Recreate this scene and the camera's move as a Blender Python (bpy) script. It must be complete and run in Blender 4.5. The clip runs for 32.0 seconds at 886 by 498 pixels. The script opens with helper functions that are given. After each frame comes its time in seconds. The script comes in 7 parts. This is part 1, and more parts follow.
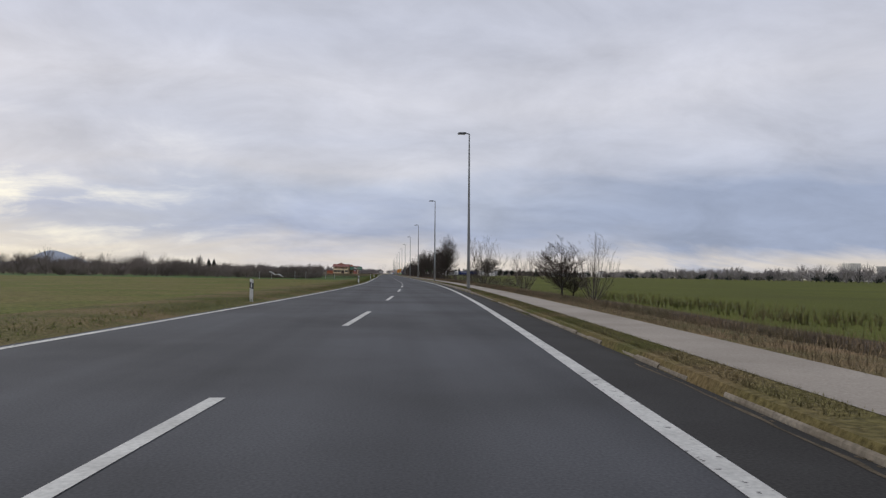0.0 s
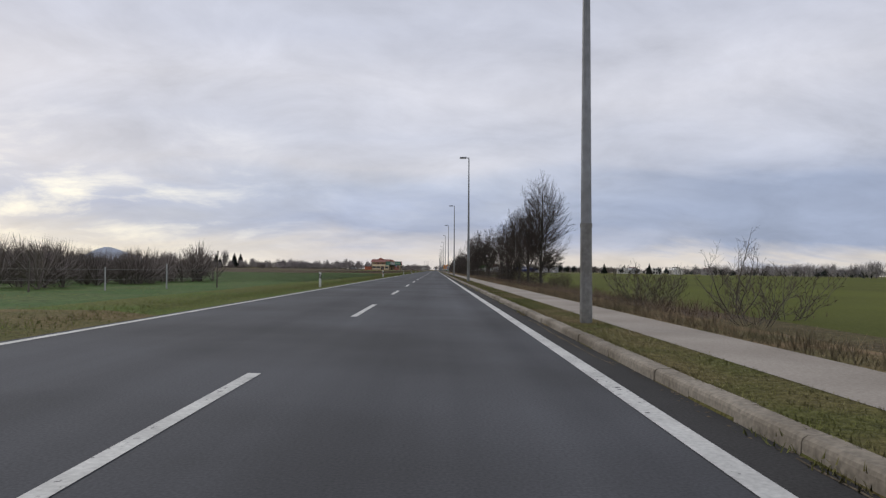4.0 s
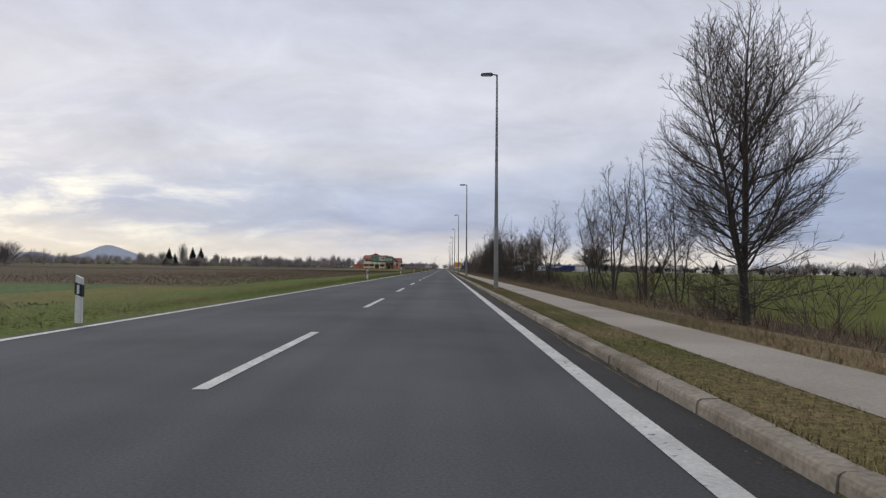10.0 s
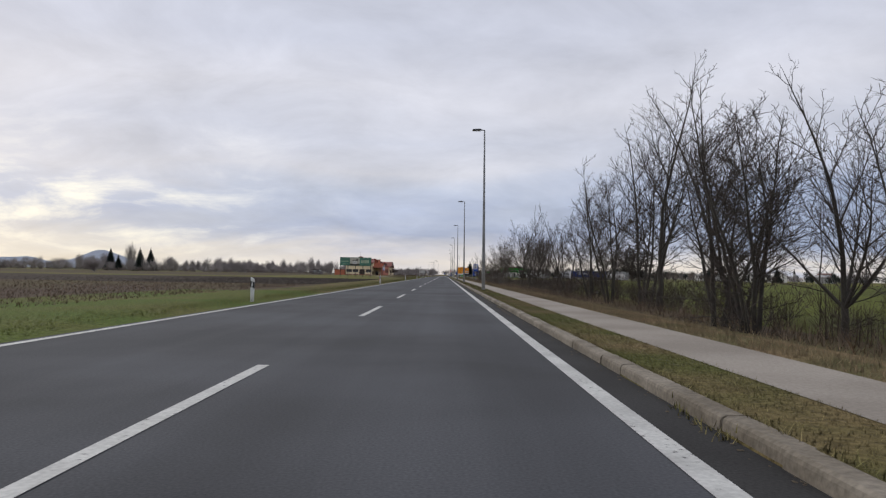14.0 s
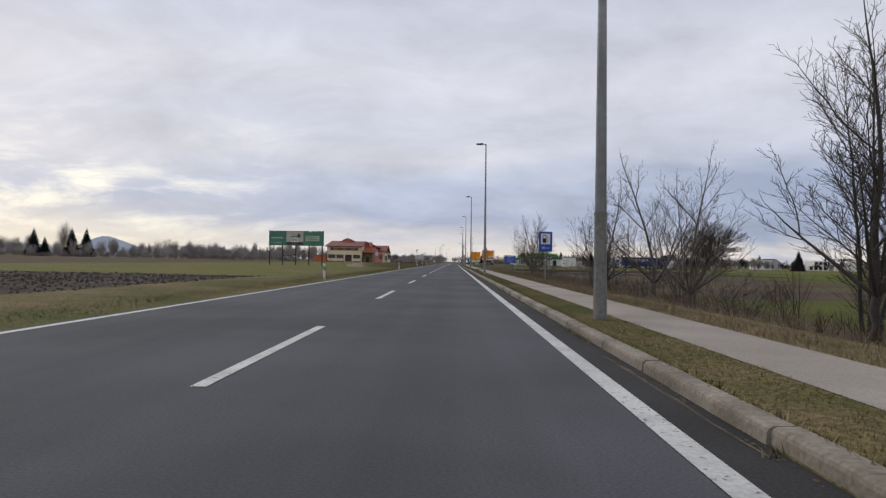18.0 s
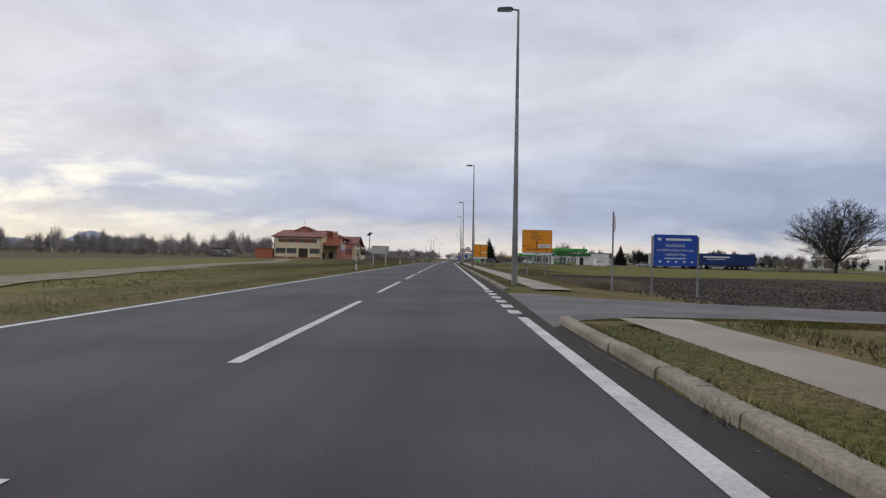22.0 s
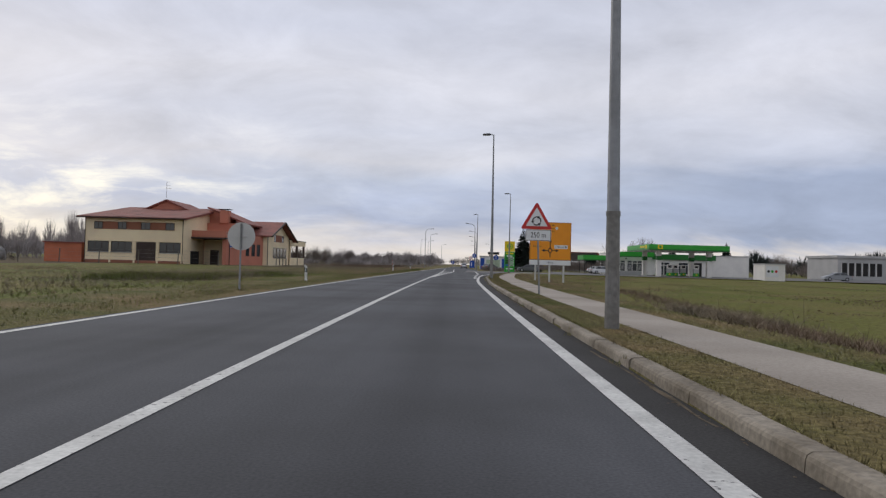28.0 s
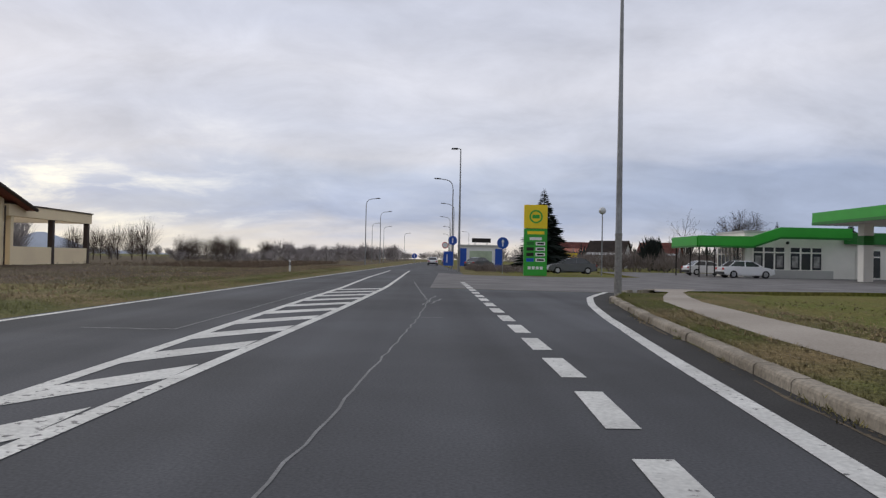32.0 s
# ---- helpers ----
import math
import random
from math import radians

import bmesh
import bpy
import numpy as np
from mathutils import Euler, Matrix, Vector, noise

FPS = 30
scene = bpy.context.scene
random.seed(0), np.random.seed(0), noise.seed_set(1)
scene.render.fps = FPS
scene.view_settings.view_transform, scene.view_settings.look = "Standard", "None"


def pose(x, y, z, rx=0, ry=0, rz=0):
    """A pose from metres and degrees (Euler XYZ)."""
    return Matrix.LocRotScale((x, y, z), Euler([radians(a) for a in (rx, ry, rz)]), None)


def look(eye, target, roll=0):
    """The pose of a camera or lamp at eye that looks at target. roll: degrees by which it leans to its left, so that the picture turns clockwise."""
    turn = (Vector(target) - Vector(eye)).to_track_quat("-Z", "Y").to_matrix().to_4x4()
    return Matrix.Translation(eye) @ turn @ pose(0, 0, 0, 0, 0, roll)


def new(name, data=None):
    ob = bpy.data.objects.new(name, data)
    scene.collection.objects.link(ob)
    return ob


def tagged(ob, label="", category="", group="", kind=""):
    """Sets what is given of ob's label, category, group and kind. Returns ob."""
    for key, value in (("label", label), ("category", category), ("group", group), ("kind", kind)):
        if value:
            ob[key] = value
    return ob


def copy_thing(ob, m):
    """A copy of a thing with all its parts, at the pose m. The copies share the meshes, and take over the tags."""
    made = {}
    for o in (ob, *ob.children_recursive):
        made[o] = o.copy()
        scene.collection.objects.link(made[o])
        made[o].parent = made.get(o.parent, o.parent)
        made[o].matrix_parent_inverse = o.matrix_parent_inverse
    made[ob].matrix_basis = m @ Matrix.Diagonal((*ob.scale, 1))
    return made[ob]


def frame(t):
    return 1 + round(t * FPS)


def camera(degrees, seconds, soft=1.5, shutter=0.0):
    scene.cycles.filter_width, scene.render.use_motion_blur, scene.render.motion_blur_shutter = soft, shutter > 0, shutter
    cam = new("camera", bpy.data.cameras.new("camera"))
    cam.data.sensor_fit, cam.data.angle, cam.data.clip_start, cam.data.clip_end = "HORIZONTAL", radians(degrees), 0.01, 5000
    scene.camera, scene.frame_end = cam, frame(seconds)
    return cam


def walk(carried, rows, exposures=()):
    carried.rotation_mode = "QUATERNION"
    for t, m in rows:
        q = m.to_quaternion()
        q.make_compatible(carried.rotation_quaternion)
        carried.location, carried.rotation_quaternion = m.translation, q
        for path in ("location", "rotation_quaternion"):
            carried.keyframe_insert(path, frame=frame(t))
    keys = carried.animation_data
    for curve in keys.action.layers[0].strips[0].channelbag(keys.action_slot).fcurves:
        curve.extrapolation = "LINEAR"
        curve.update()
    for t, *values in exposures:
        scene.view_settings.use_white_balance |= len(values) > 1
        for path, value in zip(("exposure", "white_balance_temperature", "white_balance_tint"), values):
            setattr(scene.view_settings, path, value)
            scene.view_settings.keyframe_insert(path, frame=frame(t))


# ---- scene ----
# the drive: seconds, metres across, metres along, tilt, lean, turn
LENS = 63
EYE = 1.10
DRIVE = [
    (0, -1.960, 14.93, 91.988, -0.905, -4.555),
    (1, -0.200, 36.20, 91.364, -1.232, -3.409),
    (2, 1.030, 57.50, 91.736, -1.146, -1.478),
    (3, 1.606, 78.66, 91.584, -0.892, -0.926),
    (6, 1.953, 143.30, 91.835, -1.001, 0.441),
    (7.5, 2.139, 175.28, 92.102, -0.741, 1.192),
    (8, 2.184, 185.63, 92.613, -0.716, 1.053),
    (9, 2.126, 206.23, 91.402, -1.028, 0.402),
    (10, 2.126, 226.84, 91.527, -0.922, 0.088),
    (11, 2.170, 248.26, 92.586, -1.302, 0.355),
    (12, 2.046, 269.93, 92.325, -1.200, 0.687),
    (13, 2.028, 291.69, 91.610, -1.051, 0.417),
    (14, 2.087, 313.21, 92.023, -1.096, 0.089),
    (16.5, 2.236, 367.06, 91.606, -1.452, 0.688),
    (17, 2.194, 377.69, 91.152, -1.260, 0.791),
    (18, 2.130, 398.96, 90.980, -1.162, 0.831),
    (19, 2.138, 420.11, 91.587, -1.935, 0.305),
    (20, 2.199, 440.87, 91.633, -1.177, 0.698),
    (21.5, 2.135, 471.37, 90.982, -1.564, 0.581),
    (22, 2.112, 481.58, 90.739, -1.416, 0.374),
    (23, 2.166, 502.14, 92.027, -1.524, 0.428),
    (24, 2.166, 522.16, 90.990, -1.622, 0.353),
    (25, 2.224, 541.92, 90.978, -1.253, 0.575),
    (28, 2.132, 598.46, 91.186, -1.550, 0.747),
    (29, 2.346, 618.20, 90.956, -1.409, 0.119),
    (30, 2.586, 638.19, 90.839, -1.479, 0.183),
    (31, 2.916, 657.44, 90.422, -1.713, -0.585),
    (32, 3.721, 676.27, 90.823, -1.074, -1.559),
]
cam = camera(LENS, 32.0, soft=1.3)
walk(cam, [(t, pose(x, y, EYE, rx, ry, rz)) for t, x, y, rx, ry, rz in DRIVE], [(0, -0.14), (3, -0.11), (6, -0.02), (17, -0.02), (28, 0.0), (30, 0.06), (32, 0.0)])

# ---- sky and light ----
SUN_TURN, SUN_UP = radians(-35), radians(14)
world = bpy.data.worlds.new("overcast_sky")
scene.world = world
world.use_nodes = True


def build_sky(wd):
    nt = wd.node_tree
    nt.nodes.clear()
    N, link = nt.nodes.new, nt.links.new
    out, bg = N("ShaderNodeOutputWorld"), N("ShaderNodeBackground")
    link(bg.outputs[0], out.inputs[0])
    sky = N("ShaderNodeTexSky")
    sky.sky_type, sky.sun_disc = "NISHITA", False
    sky.sun_elevation, sky.sun_rotation = SUN_UP, SUN_TURN
    co, sep = N("ShaderNodeTexCoord"), N("ShaderNodeSeparateXYZ")
    link(co.outputs["Generated"], sep.inputs[0])

    def math(op, a, b=None, clamp=False):
        m = N("ShaderNodeMath")
        m.operation, m.use_clamp = op, clamp
        for i, v in enumerate((a, b)):
            if v is None:
                continue
            if isinstance(v, (int, float)):
                m.inputs[i].default_value = v
            else:
                link(v, m.inputs[i])
        return m.outputs[0]

    z = math("MAXIMUM", sep.outputs[2], 0.0)
    flat = math("ADD", z, 0.30)
    comb = N("ShaderNodeCombineXYZ")
    link(math("DIVIDE", sep.outputs[0], flat), comb.inputs[0])
    link(math("DIVIDE", sep.outputs[1], flat), comb.inputs[1])

    def clouds(scale, detail, rough, stretch, seed):
        mp = N("ShaderNodeMapping")
        mp.inputs["Scale"].default_value = stretch
        mp.inputs["Location"].default_value = (seed, seed * 0.7, seed * 1.3)
        link(comb.outputs[0], mp.inputs[0])
        nz = N("ShaderNodeTexNoise")
        nz.inputs["Scale"].default_value, nz.inputs["Detail"].default_value = scale, detail
        nz.inputs["Roughness"].default_value = rough
        nz.inputs["Distortion"].default_value = 0.35
        link(mp.outputs[0], nz.inputs["Vector"])
        return nz.outputs["Fac"]

    big = clouds(1.5, 6, 0.55, (0.8, 1.5, 1), 3.1)
    fine = clouds(2.8, 9, 0.60, (0.95, 1.15, 1), 7.7)
    # layers of cloud by height over the horizon, with ragged edges
    bent = math("ADD", z, math("MULTIPLY", math("SUBTRACT", big, 0.5), 0.13))
    ramp = N("ShaderNodeValToRGB")
    link(bent, ramp.inputs[0])
    stops = ((0.0, (0.76, 0.70, 0.64)), (0.035, (0.66, 0.65, 0.69)), (0.065, (0.43, 0.49, 0.655)),
             (0.095, (0.53, 0.58, 0.71)), (0.135, (0.68, 0.69, 0.765)), (0.19, (0.61, 0.635, 0.735)),
             (0.24, (0.69, 0.70, 0.78)), (0.32, (0.60, 0.625, 0.73)), (0.7, (0.54, 0.57, 0.66)))
    for i, (p, col) in enumerate(stops):
        el = ramp.color_ramp.elements[i] if i < 2 else ramp.color_ramp.elements.new(p)
        el.position, el.color = p, (*col, 1)
    # brighter rifts towards the sun, a blue-grey bank on the other side
    rift = N("ShaderNodeMapRange")
    rift.inputs[1].default_value, rift.inputs[2].default_value = 0.5, 0.68
    link(fine, rift.inputs[0])
    sunward = N("ShaderNodeMapRange")
    sunward.inputs[1].default_value, sunward.inputs[2].default_value = -0.12, -0.45
    link(sep.outputs[0], sunward.inputs[0])
    low = N("ShaderNodeMapRange")
    low.inputs[1].default_value, low.inputs[2].default_value = 0.20, 0.08
    link(z, low.inputs[0])
    glow = math("MULTIPLY", math("MULTIPLY", rift.outputs[0], sunward.outputs[0]), low.outputs[0])
    mix1 = N("ShaderNodeMixRGB")
    link(math("MULTIPLY", glow, 0.9), mix1.inputs[0])
    link(ramp.outputs[0], mix1.inputs[1])
    mix1.inputs[2].default_value = (1.0, 0.95, 0.80, 1)
    low2 = N("ShaderNodeMapRange")
    low2.inputs[1].default_value, low2.inputs[2].default_value = 0.085, 0.02
    link(z, low2.inputs[0])
    warm = N("ShaderNodeMixRGB")
    link(math("MULTIPLY", math("MULTIPLY", sunward.outputs[0], low2.outputs[0]), 0.6), warm.inputs[0])
    link(mix1.outputs[0], warm.inputs[1])
    warm.inputs[2].default_value = (0.76, 0.75, 0.66, 1)
    away = N("ShaderNodeMapRange")
    away.inputs[1].default_value, away.inputs[2].default_value = 0.05, 0.38
    link(sep.outputs[0], away.inputs[0])
    bank = N("ShaderNodeMapRange")
    bank.inputs[1].default_value, bank.inputs[2].default_value = 0.19, 0.11
    link(bent, bank.inputs[0])
    bank2 = N("ShaderNodeMapRange")
    bank2.inputs[1].default_value, bank2.inputs[2].default_value = 0.012, 0.035
    link(bent, bank2.inputs[0])
    mix2 = N("ShaderNodeMixRGB")
    link(math("MULTIPLY", math("MULTIPLY", away.outputs[0], bank.outputs[0]), bank2.outputs[0]), mix2.inputs[0])
    link(warm.outputs[0], mix2.inputs[1])
    mix2.inputs[2].default_value = (0.375, 0.435, 0.585, 1)
    # soft mottling
    mot = N("ShaderNodeMapRange")
    mot.inputs[1].default_value, mot.inputs[2].default_value = 0.3, 0.7
    mot.inputs[3].default_value, mot.inputs[4].default_value = 0.85, 1.12
    link(fine, mot.inputs[0])
    mul = N("ShaderNodeMixRGB")
    mul.blend_type = "MULTIPLY"
    mul.inputs[0].default_value = 1
    link(mix2.outputs[0], mul.inputs[1])
    link(mot.outputs[0], mul.inputs[2])
    # a little clear sky behind the cloud
    both = N("ShaderNodeMixRGB")
    both.blend_type = "ADD"
    both.inputs[0].default_value = 0.003
    link(mul.outputs[0], both.inputs[1])
    link(sky.outputs[0], both.inputs[2])
    link(both.outputs[0], bg.inputs[0])
    bg.inputs[1].default_value = 1.0


build_sky(world)
sun = bpy.data.lights.new("sun", "SUN")
sun.energy, sun.angle, sun.color = 0.9, radians(25), (1.0, 0.95, 0.88)
sun_ob = new("sun", sun)
sun_ob.matrix_world = look((0, 0, 50), (40 * math.cos(SUN_UP) * 0.57, -40 * math.cos(SUN_UP) * 0.82, 50 - 26))

# ---- materials ----


def mat(name, col, rough=0.8, var=0.2, scale=1.2, fine=30.0, bump=0.25, metal=0.0, col2=None, per=0.0, spec=0.4, dist=0.01):
    """A surface with broad stains and fine grain, in real-world size."""
    m = bpy.data.materials.new(name)
    m.use_nodes = True
    nt = m.node_tree
    N, link = nt.nodes.new, nt.links.new
    b = nt.nodes["Principled BSDF"]
    b.inputs["Roughness"].default_value, b.inputs["Metallic"].default_value = rough, metal
    b.inputs["Specular IOR Level"].default_value = spec
    geo = N("ShaderNodeNewGeometry")
    n1, n2 = N("ShaderNodeTexNoise"), N("ShaderNodeTexNoise")
    for n, s, d in ((n1, scale, 4), (n2, fine, 3)):
        n.inputs["Scale"].default_value, n.inputs["Detail"].default_value = s, d
        link(geo.outputs["Position"], n.inputs["Vector"])
    mixc = N("ShaderNodeMixRGB")
    mixc.inputs[1].default_value = (*col, 1)
    other = col2 or tuple(min(1, c * (1 - 1.6 * var)) for c in col)
    mixc.inputs[2].default_value = (*other, 1)
    rg = N("ShaderNodeMapRange")
    rg.inputs[1].default_value, rg.inputs[2].default_value = 0.38, 0.64
    link(n1.outputs["Fac"], rg.inputs[0])
    link(rg.outputs[0], mixc.inputs[0])
    grain = N("ShaderNodeMapRange")
    grain.inputs[1].default_value, grain.inputs[2].default_value = 0.25, 0.75
    grain.inputs[3].default_value, grain.inputs[4].default_value = 1 - var, 1 + var
    link(n2.outputs["Fac"], grain.inputs[0])
    mul = N("ShaderNodeMixRGB")
    mul.blend_type = "MULTIPLY"
    mul.inputs[0].default_value = 1
    link(mixc.outputs[0], mul.inputs[1])
    link(grain.outputs[0], mul.inputs[2])
    last = mul.outputs[0]
    if per:
        info = N("ShaderNodeNewGeometry")
        pr = N("ShaderNodeMapRange")
        pr.inputs[3].default_value, pr.inputs[4].default_value = 1 - per, 1 + per
        link(info.outputs["Random Per Island"], pr.inputs[0])
        m2 = N("ShaderNodeMixRGB")
        m2.blend_type = "MULTIPLY"
        m2.inputs[0].default_value = 1
        link(last, m2.inputs[1])
        link(pr.outputs[0], m2.inputs[2])
        last = m2.outputs[0]
    link(last, b.inputs["Base Color"])
    if bump:
        bp = N("ShaderNodeBump")
        bp.inputs["Strength"].default_value, bp.inputs["Distance"].default_value = bump, dist
        link(n2.outputs["Fac"], bp.inputs["Height"])
        link(bp.outputs[0], b.inputs["Normal"])
    return m


def asphalt_mat():
    m = mat("asphalt", (0.081, 0.082, 0.089), 0.9, 0.26, 0.22, 45.0, 0.4, spec=0.24, col2=(0.054, 0.054, 0.057), dist=0.006)
    nt = m.node_tree
    N, link = nt.nodes.new, nt.links.new
    b = nt.nodes["Principled BSDF"]
    src = b.inputs["Base Color"].links[0].from_socket
    geo, mp, nz = N("ShaderNodeNewGeometry"), N("ShaderNodeMapping"), N("ShaderNodeTexNoise")
    # worn wheel tracks run along the road, so their noise is drawn out lengthways
    mp.inputs["Scale"].default_value = (0.9, 0.012, 1)
    link(geo.outputs["Position"], mp.inputs[0])
    link(mp.outputs[0], nz.inputs["Vector"])
    nz.inputs["Scale"].default_value, nz.inputs["Detail"].default_value = 1.0, 3
    rg = N("ShaderNodeMapRange")
    rg.inputs[1].default_value, rg.inputs[2].default_value = 0.3, 0.7
    rg.inputs[3].default_value, rg.inputs[4].default_value = 0.80, 1.22
    link(nz.outputs["Fac"], rg.inputs[0])
    mul = N("ShaderNodeMixRGB")
    mul.blend_type = "MULTIPLY"
    mul.inputs[0].default_value = 1
    link(src, mul.inputs[1])
    link(rg.outputs[0], mul.inputs[2])
    link(mul.outputs[0], b.inputs["Base Color"])
    return m


ASPHALT = asphalt_mat()
OLD_ASPHALT = mat("worn_asphalt", (0.20, 0.19, 0.185), 0.9, 0.2, 0.5, 40, 0.4, spec=0.08)
GUTTER = mat("road_edge_asphalt", (0.050, 0.048, 0.046), 0.92, 0.3, 0.7, 40, 0.5, spec=0.15, col2=(0.038, 0.036, 0.034), dist=0.006)


def paint_mat():
    """White road paint, chipped and rubbed through to the asphalt in places."""
    m = mat("road_paint", (0.60, 0.59, 0.55), 0.7, 0.18, 1.5, 25, 0.3, col2=(0.46, 0.45, 0.42))
    nt = m.node_tree
    N, link = nt.nodes.new, nt.links.new
    b = nt.nodes["Principled BSDF"]
    src = b.inputs["Base Color"].links[0].from_socket
    geo, nz, big = N("ShaderNodeNewGeometry"), N("ShaderNodeTexNoise"), N("ShaderNodeTexNoise")
    for n, s, d in ((nz, 13.0, 5), (big, 0.35, 2)):
        n.inputs["Scale"].default_value, n.inputs["Detail"].default_value = s, d
        link(geo.outputs["Position"], n.inputs["Vector"])
    add = N("ShaderNodeMath")
    add.operation = "MULTIPLY_ADD"
    link(big.outputs["Fac"], add.inputs[0])
    add.inputs[1].default_value = 0.35
    link(nz.outputs["Fac"], add.inputs[2])
    rg = N("ShaderNodeMapRange")
    rg.inputs[1].default_value, rg.inputs[2].default_value = 0.81, 0.87
    link(add.outputs[0], rg.inputs[0])
    mx = N("ShaderNodeMixRGB")
    link(rg.outputs[0], mx.inputs[0])
    link(src, mx.inputs[1])
    mx.inputs[2].default_value = (0.11, 0.105, 0.10, 1)
    link(mx.outputs[0], b.inputs["Base Color"])
    return m


PAINT = paint_mat()
GUTTERDIRT = mat("gutter_dirt", (0.15, 0.12, 0.085), 0.95, 0.35, 2.5, 25, 0.6, col2=(0.085, 0.07, 0.05), dist=0.02, spec=0.08)
CONCRETE = mat("kerb_concrete", (0.29, 0.250, 0.195), 0.92, 0.3, 0.8, 20, 0.7, col2=(0.165, 0.136, 0.098))
PATHMAT = mat("footpath_surface", (0.38, 0.335, 0.285), 0.92, 0.16, 0.35, 30, 0.4, col2=(0.30, 0.262, 0.220), spec=0.08)
GRASS = mat("verge_grass", (0.098, 0.098, 0.030), 0.9, 0.5, 0.35, 14, 0.9, col2=(0.180, 0.132, 0.062), dist=0.05, spec=0.08)
FRESH = mat("fresh_verge_grass", (0.090, 0.128, 0.022), 0.9, 0.45, 0.2, 10, 0.9, col2=(0.125, 0.122, 0.034), dist=0.05, spec=0.08)
LAWN = mat("meadow_grass", (0.112, 0.122, 0.024), 0.9, 0.5, 0.16, 6, 0.9, col2=(0.155, 0.128, 0.042), dist=0.05, spec=0.08)
CROP = mat("green_crop", (0.056, 0.110, 0.024), 0.85, 0.5, 0.35, 5, 0.9, col2=(0.085, 0.120, 0.034), dist=0.08, spec=0.08)
WINTER = mat("winter_wheat", (0.108, 0.118, 0.020), 0.9, 0.3, 0.05, 8, 0.7, col2=(0.080, 0.088, 0.017), dist=0.05, spec=0.08)
WEEDS = mat("dead_weeds_ground", (0.092, 0.064, 0.047), 0.95, 0.4, 0.10, 5, 0.9, col2=(0.112, 0.094, 0.046), dist=0.08, spec=0.08)
SOIL = mat("ploughed_soil", (0.055, 0.042, 0.034), 0.95, 0.4, 0.4, 4, 1.0, col2=(0.085, 0.066, 0.050), dist=0.12, spec=0.08)
DRY = mat("dry_grass_ground", (0.24, 0.165, 0.090), 0.95, 0.3, 0.5, 12, 0.8, col2=(0.13, 0.115, 0.05), dist=0.05, spec=0.08)
TRACKMAT = mat("dirt_track", (0.30, 0.25, 0.18), 0.95, 0.2, 0.4, 12, 0.5, spec=0.08)
BLADE = mat("grass_blades", (0.160, 0.165, 0.045), 0.8, 0.2, 0.35, 5, 0, col2=(0.270, 0.205, 0.100), per=0.45, spec=0.1)
GREENBLADE = mat("green_grass_blades", (0.132, 0.158, 0.030), 0.8, 0.2, 0.16, 5, 0, col2=(0.172, 0.160, 0.050), per=0.45, spec=0.1)
STRAW = mat("dry_stalks", (0.30, 0.200, 0.105), 0.9, 0.2, 0.4, 5, 0, col2=(0.17, 0.135, 0.06), per=0.4)
LEAFCROP = mat("crop_leaves", (0.085, 0.145, 0.038), 0.7, 0.2, 0.5, 5, 0, col2=(0.14, 0.165, 0.065), per=0.4)
DEADWEED = mat("dead_weed_stems", (0.190, 0.135, 0.090), 0.9, 0.2, 0.5, 5, 0, per=0.4)
PALEWEED = mat("pale_dead_weeds", (0.23, 0.175, 0.10), 0.9, 0.2, 0.5, 5, 0, col2=(0.15, 0.12, 0.07), per=0.4)
CLOD = mat("soil_clods", (0.060, 0.046, 0.036), 0.95, 0.3, 2, 12, 0.4, per=0.35)
for m in (BLADE, GREENBLADE, STRAW, LEAFCROP, PALEWEED):
    # blades take the light of the turf that they stand in
    up = m.node_tree.nodes.new("ShaderNodeCombineXYZ")
    up.inputs[2].default_value = 1.0
    m.node_tree.links.new(up.outputs[0], m.node_tree.nodes["Principled BSDF"].inputs["Normal"])
BARK = mat("dark_bark", (0.056, 0.047, 0.041), 0.95, 0.3, 3, 30, 0.6, col2=(0.075, 0.068, 0.055))
BARK2 = mat("pale_bark", (0.15, 0.125, 0.105), 0.95, 0.3, 3, 30, 0.6, col2=(0.10, 0.09, 0.07))
TWIG = mat("bare_twigs", (0.080, 0.062, 0.052), 0.95, 0.2, 2, 10, 0)
OAKTWIG = mat("dark_oak_wood", (0.058, 0.048, 0.043), 0.95, 0.2, 2, 10, 0)
TWIG2 = mat("reddish_twigs", (0.085, 0.062, 0.050), 0.95, 0.2, 2, 10, 0)
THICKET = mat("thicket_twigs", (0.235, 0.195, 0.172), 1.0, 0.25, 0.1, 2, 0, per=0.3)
# twigs of the far woods: distance haze is mixed into this pale base colour
HAZETWIG = mat("hazed_bare_wood", (0.36, 0.325, 0.31), 1.0, 0.25, 0.05, 1, 0, per=0.25)
FARDARK = mat("far_evergreen_wood", (0.035, 0.045, 0.040), 1.0, 0.3, 0.05, 1, 0, per=0.3)
NEEDLE = mat("fir_needles", (0.018, 0.032, 0.022), 0.8, 0.3, 2, 20, 0, per=0.3)
# the pale blue is aerial haze painted into the hills' colour
HILLMAT = mat("hazy_hill", (0.57, 0.61, 0.70), 1.0, 0.06, 0.002, 0.02, 0)
GALV = mat("galvanised_steel", (0.30, 0.305, 0.31), 0.55, 0.15, 0.8, 6, 0.05, metal=0.55, col2=(0.22, 0.22, 0.215))
GALVDARK = mat("weathered_steel_sleeve", (0.25, 0.245, 0.23), 0.65, 0.22, 1.4, 12, 0.15, metal=0.25, col2=(0.19, 0.18, 0.16))
LAMPHEAD = mat("lamp_housing", (0.10, 0.10, 0.105), 0.5, 0.1, 3, 30, 0.05, metal=0.3)
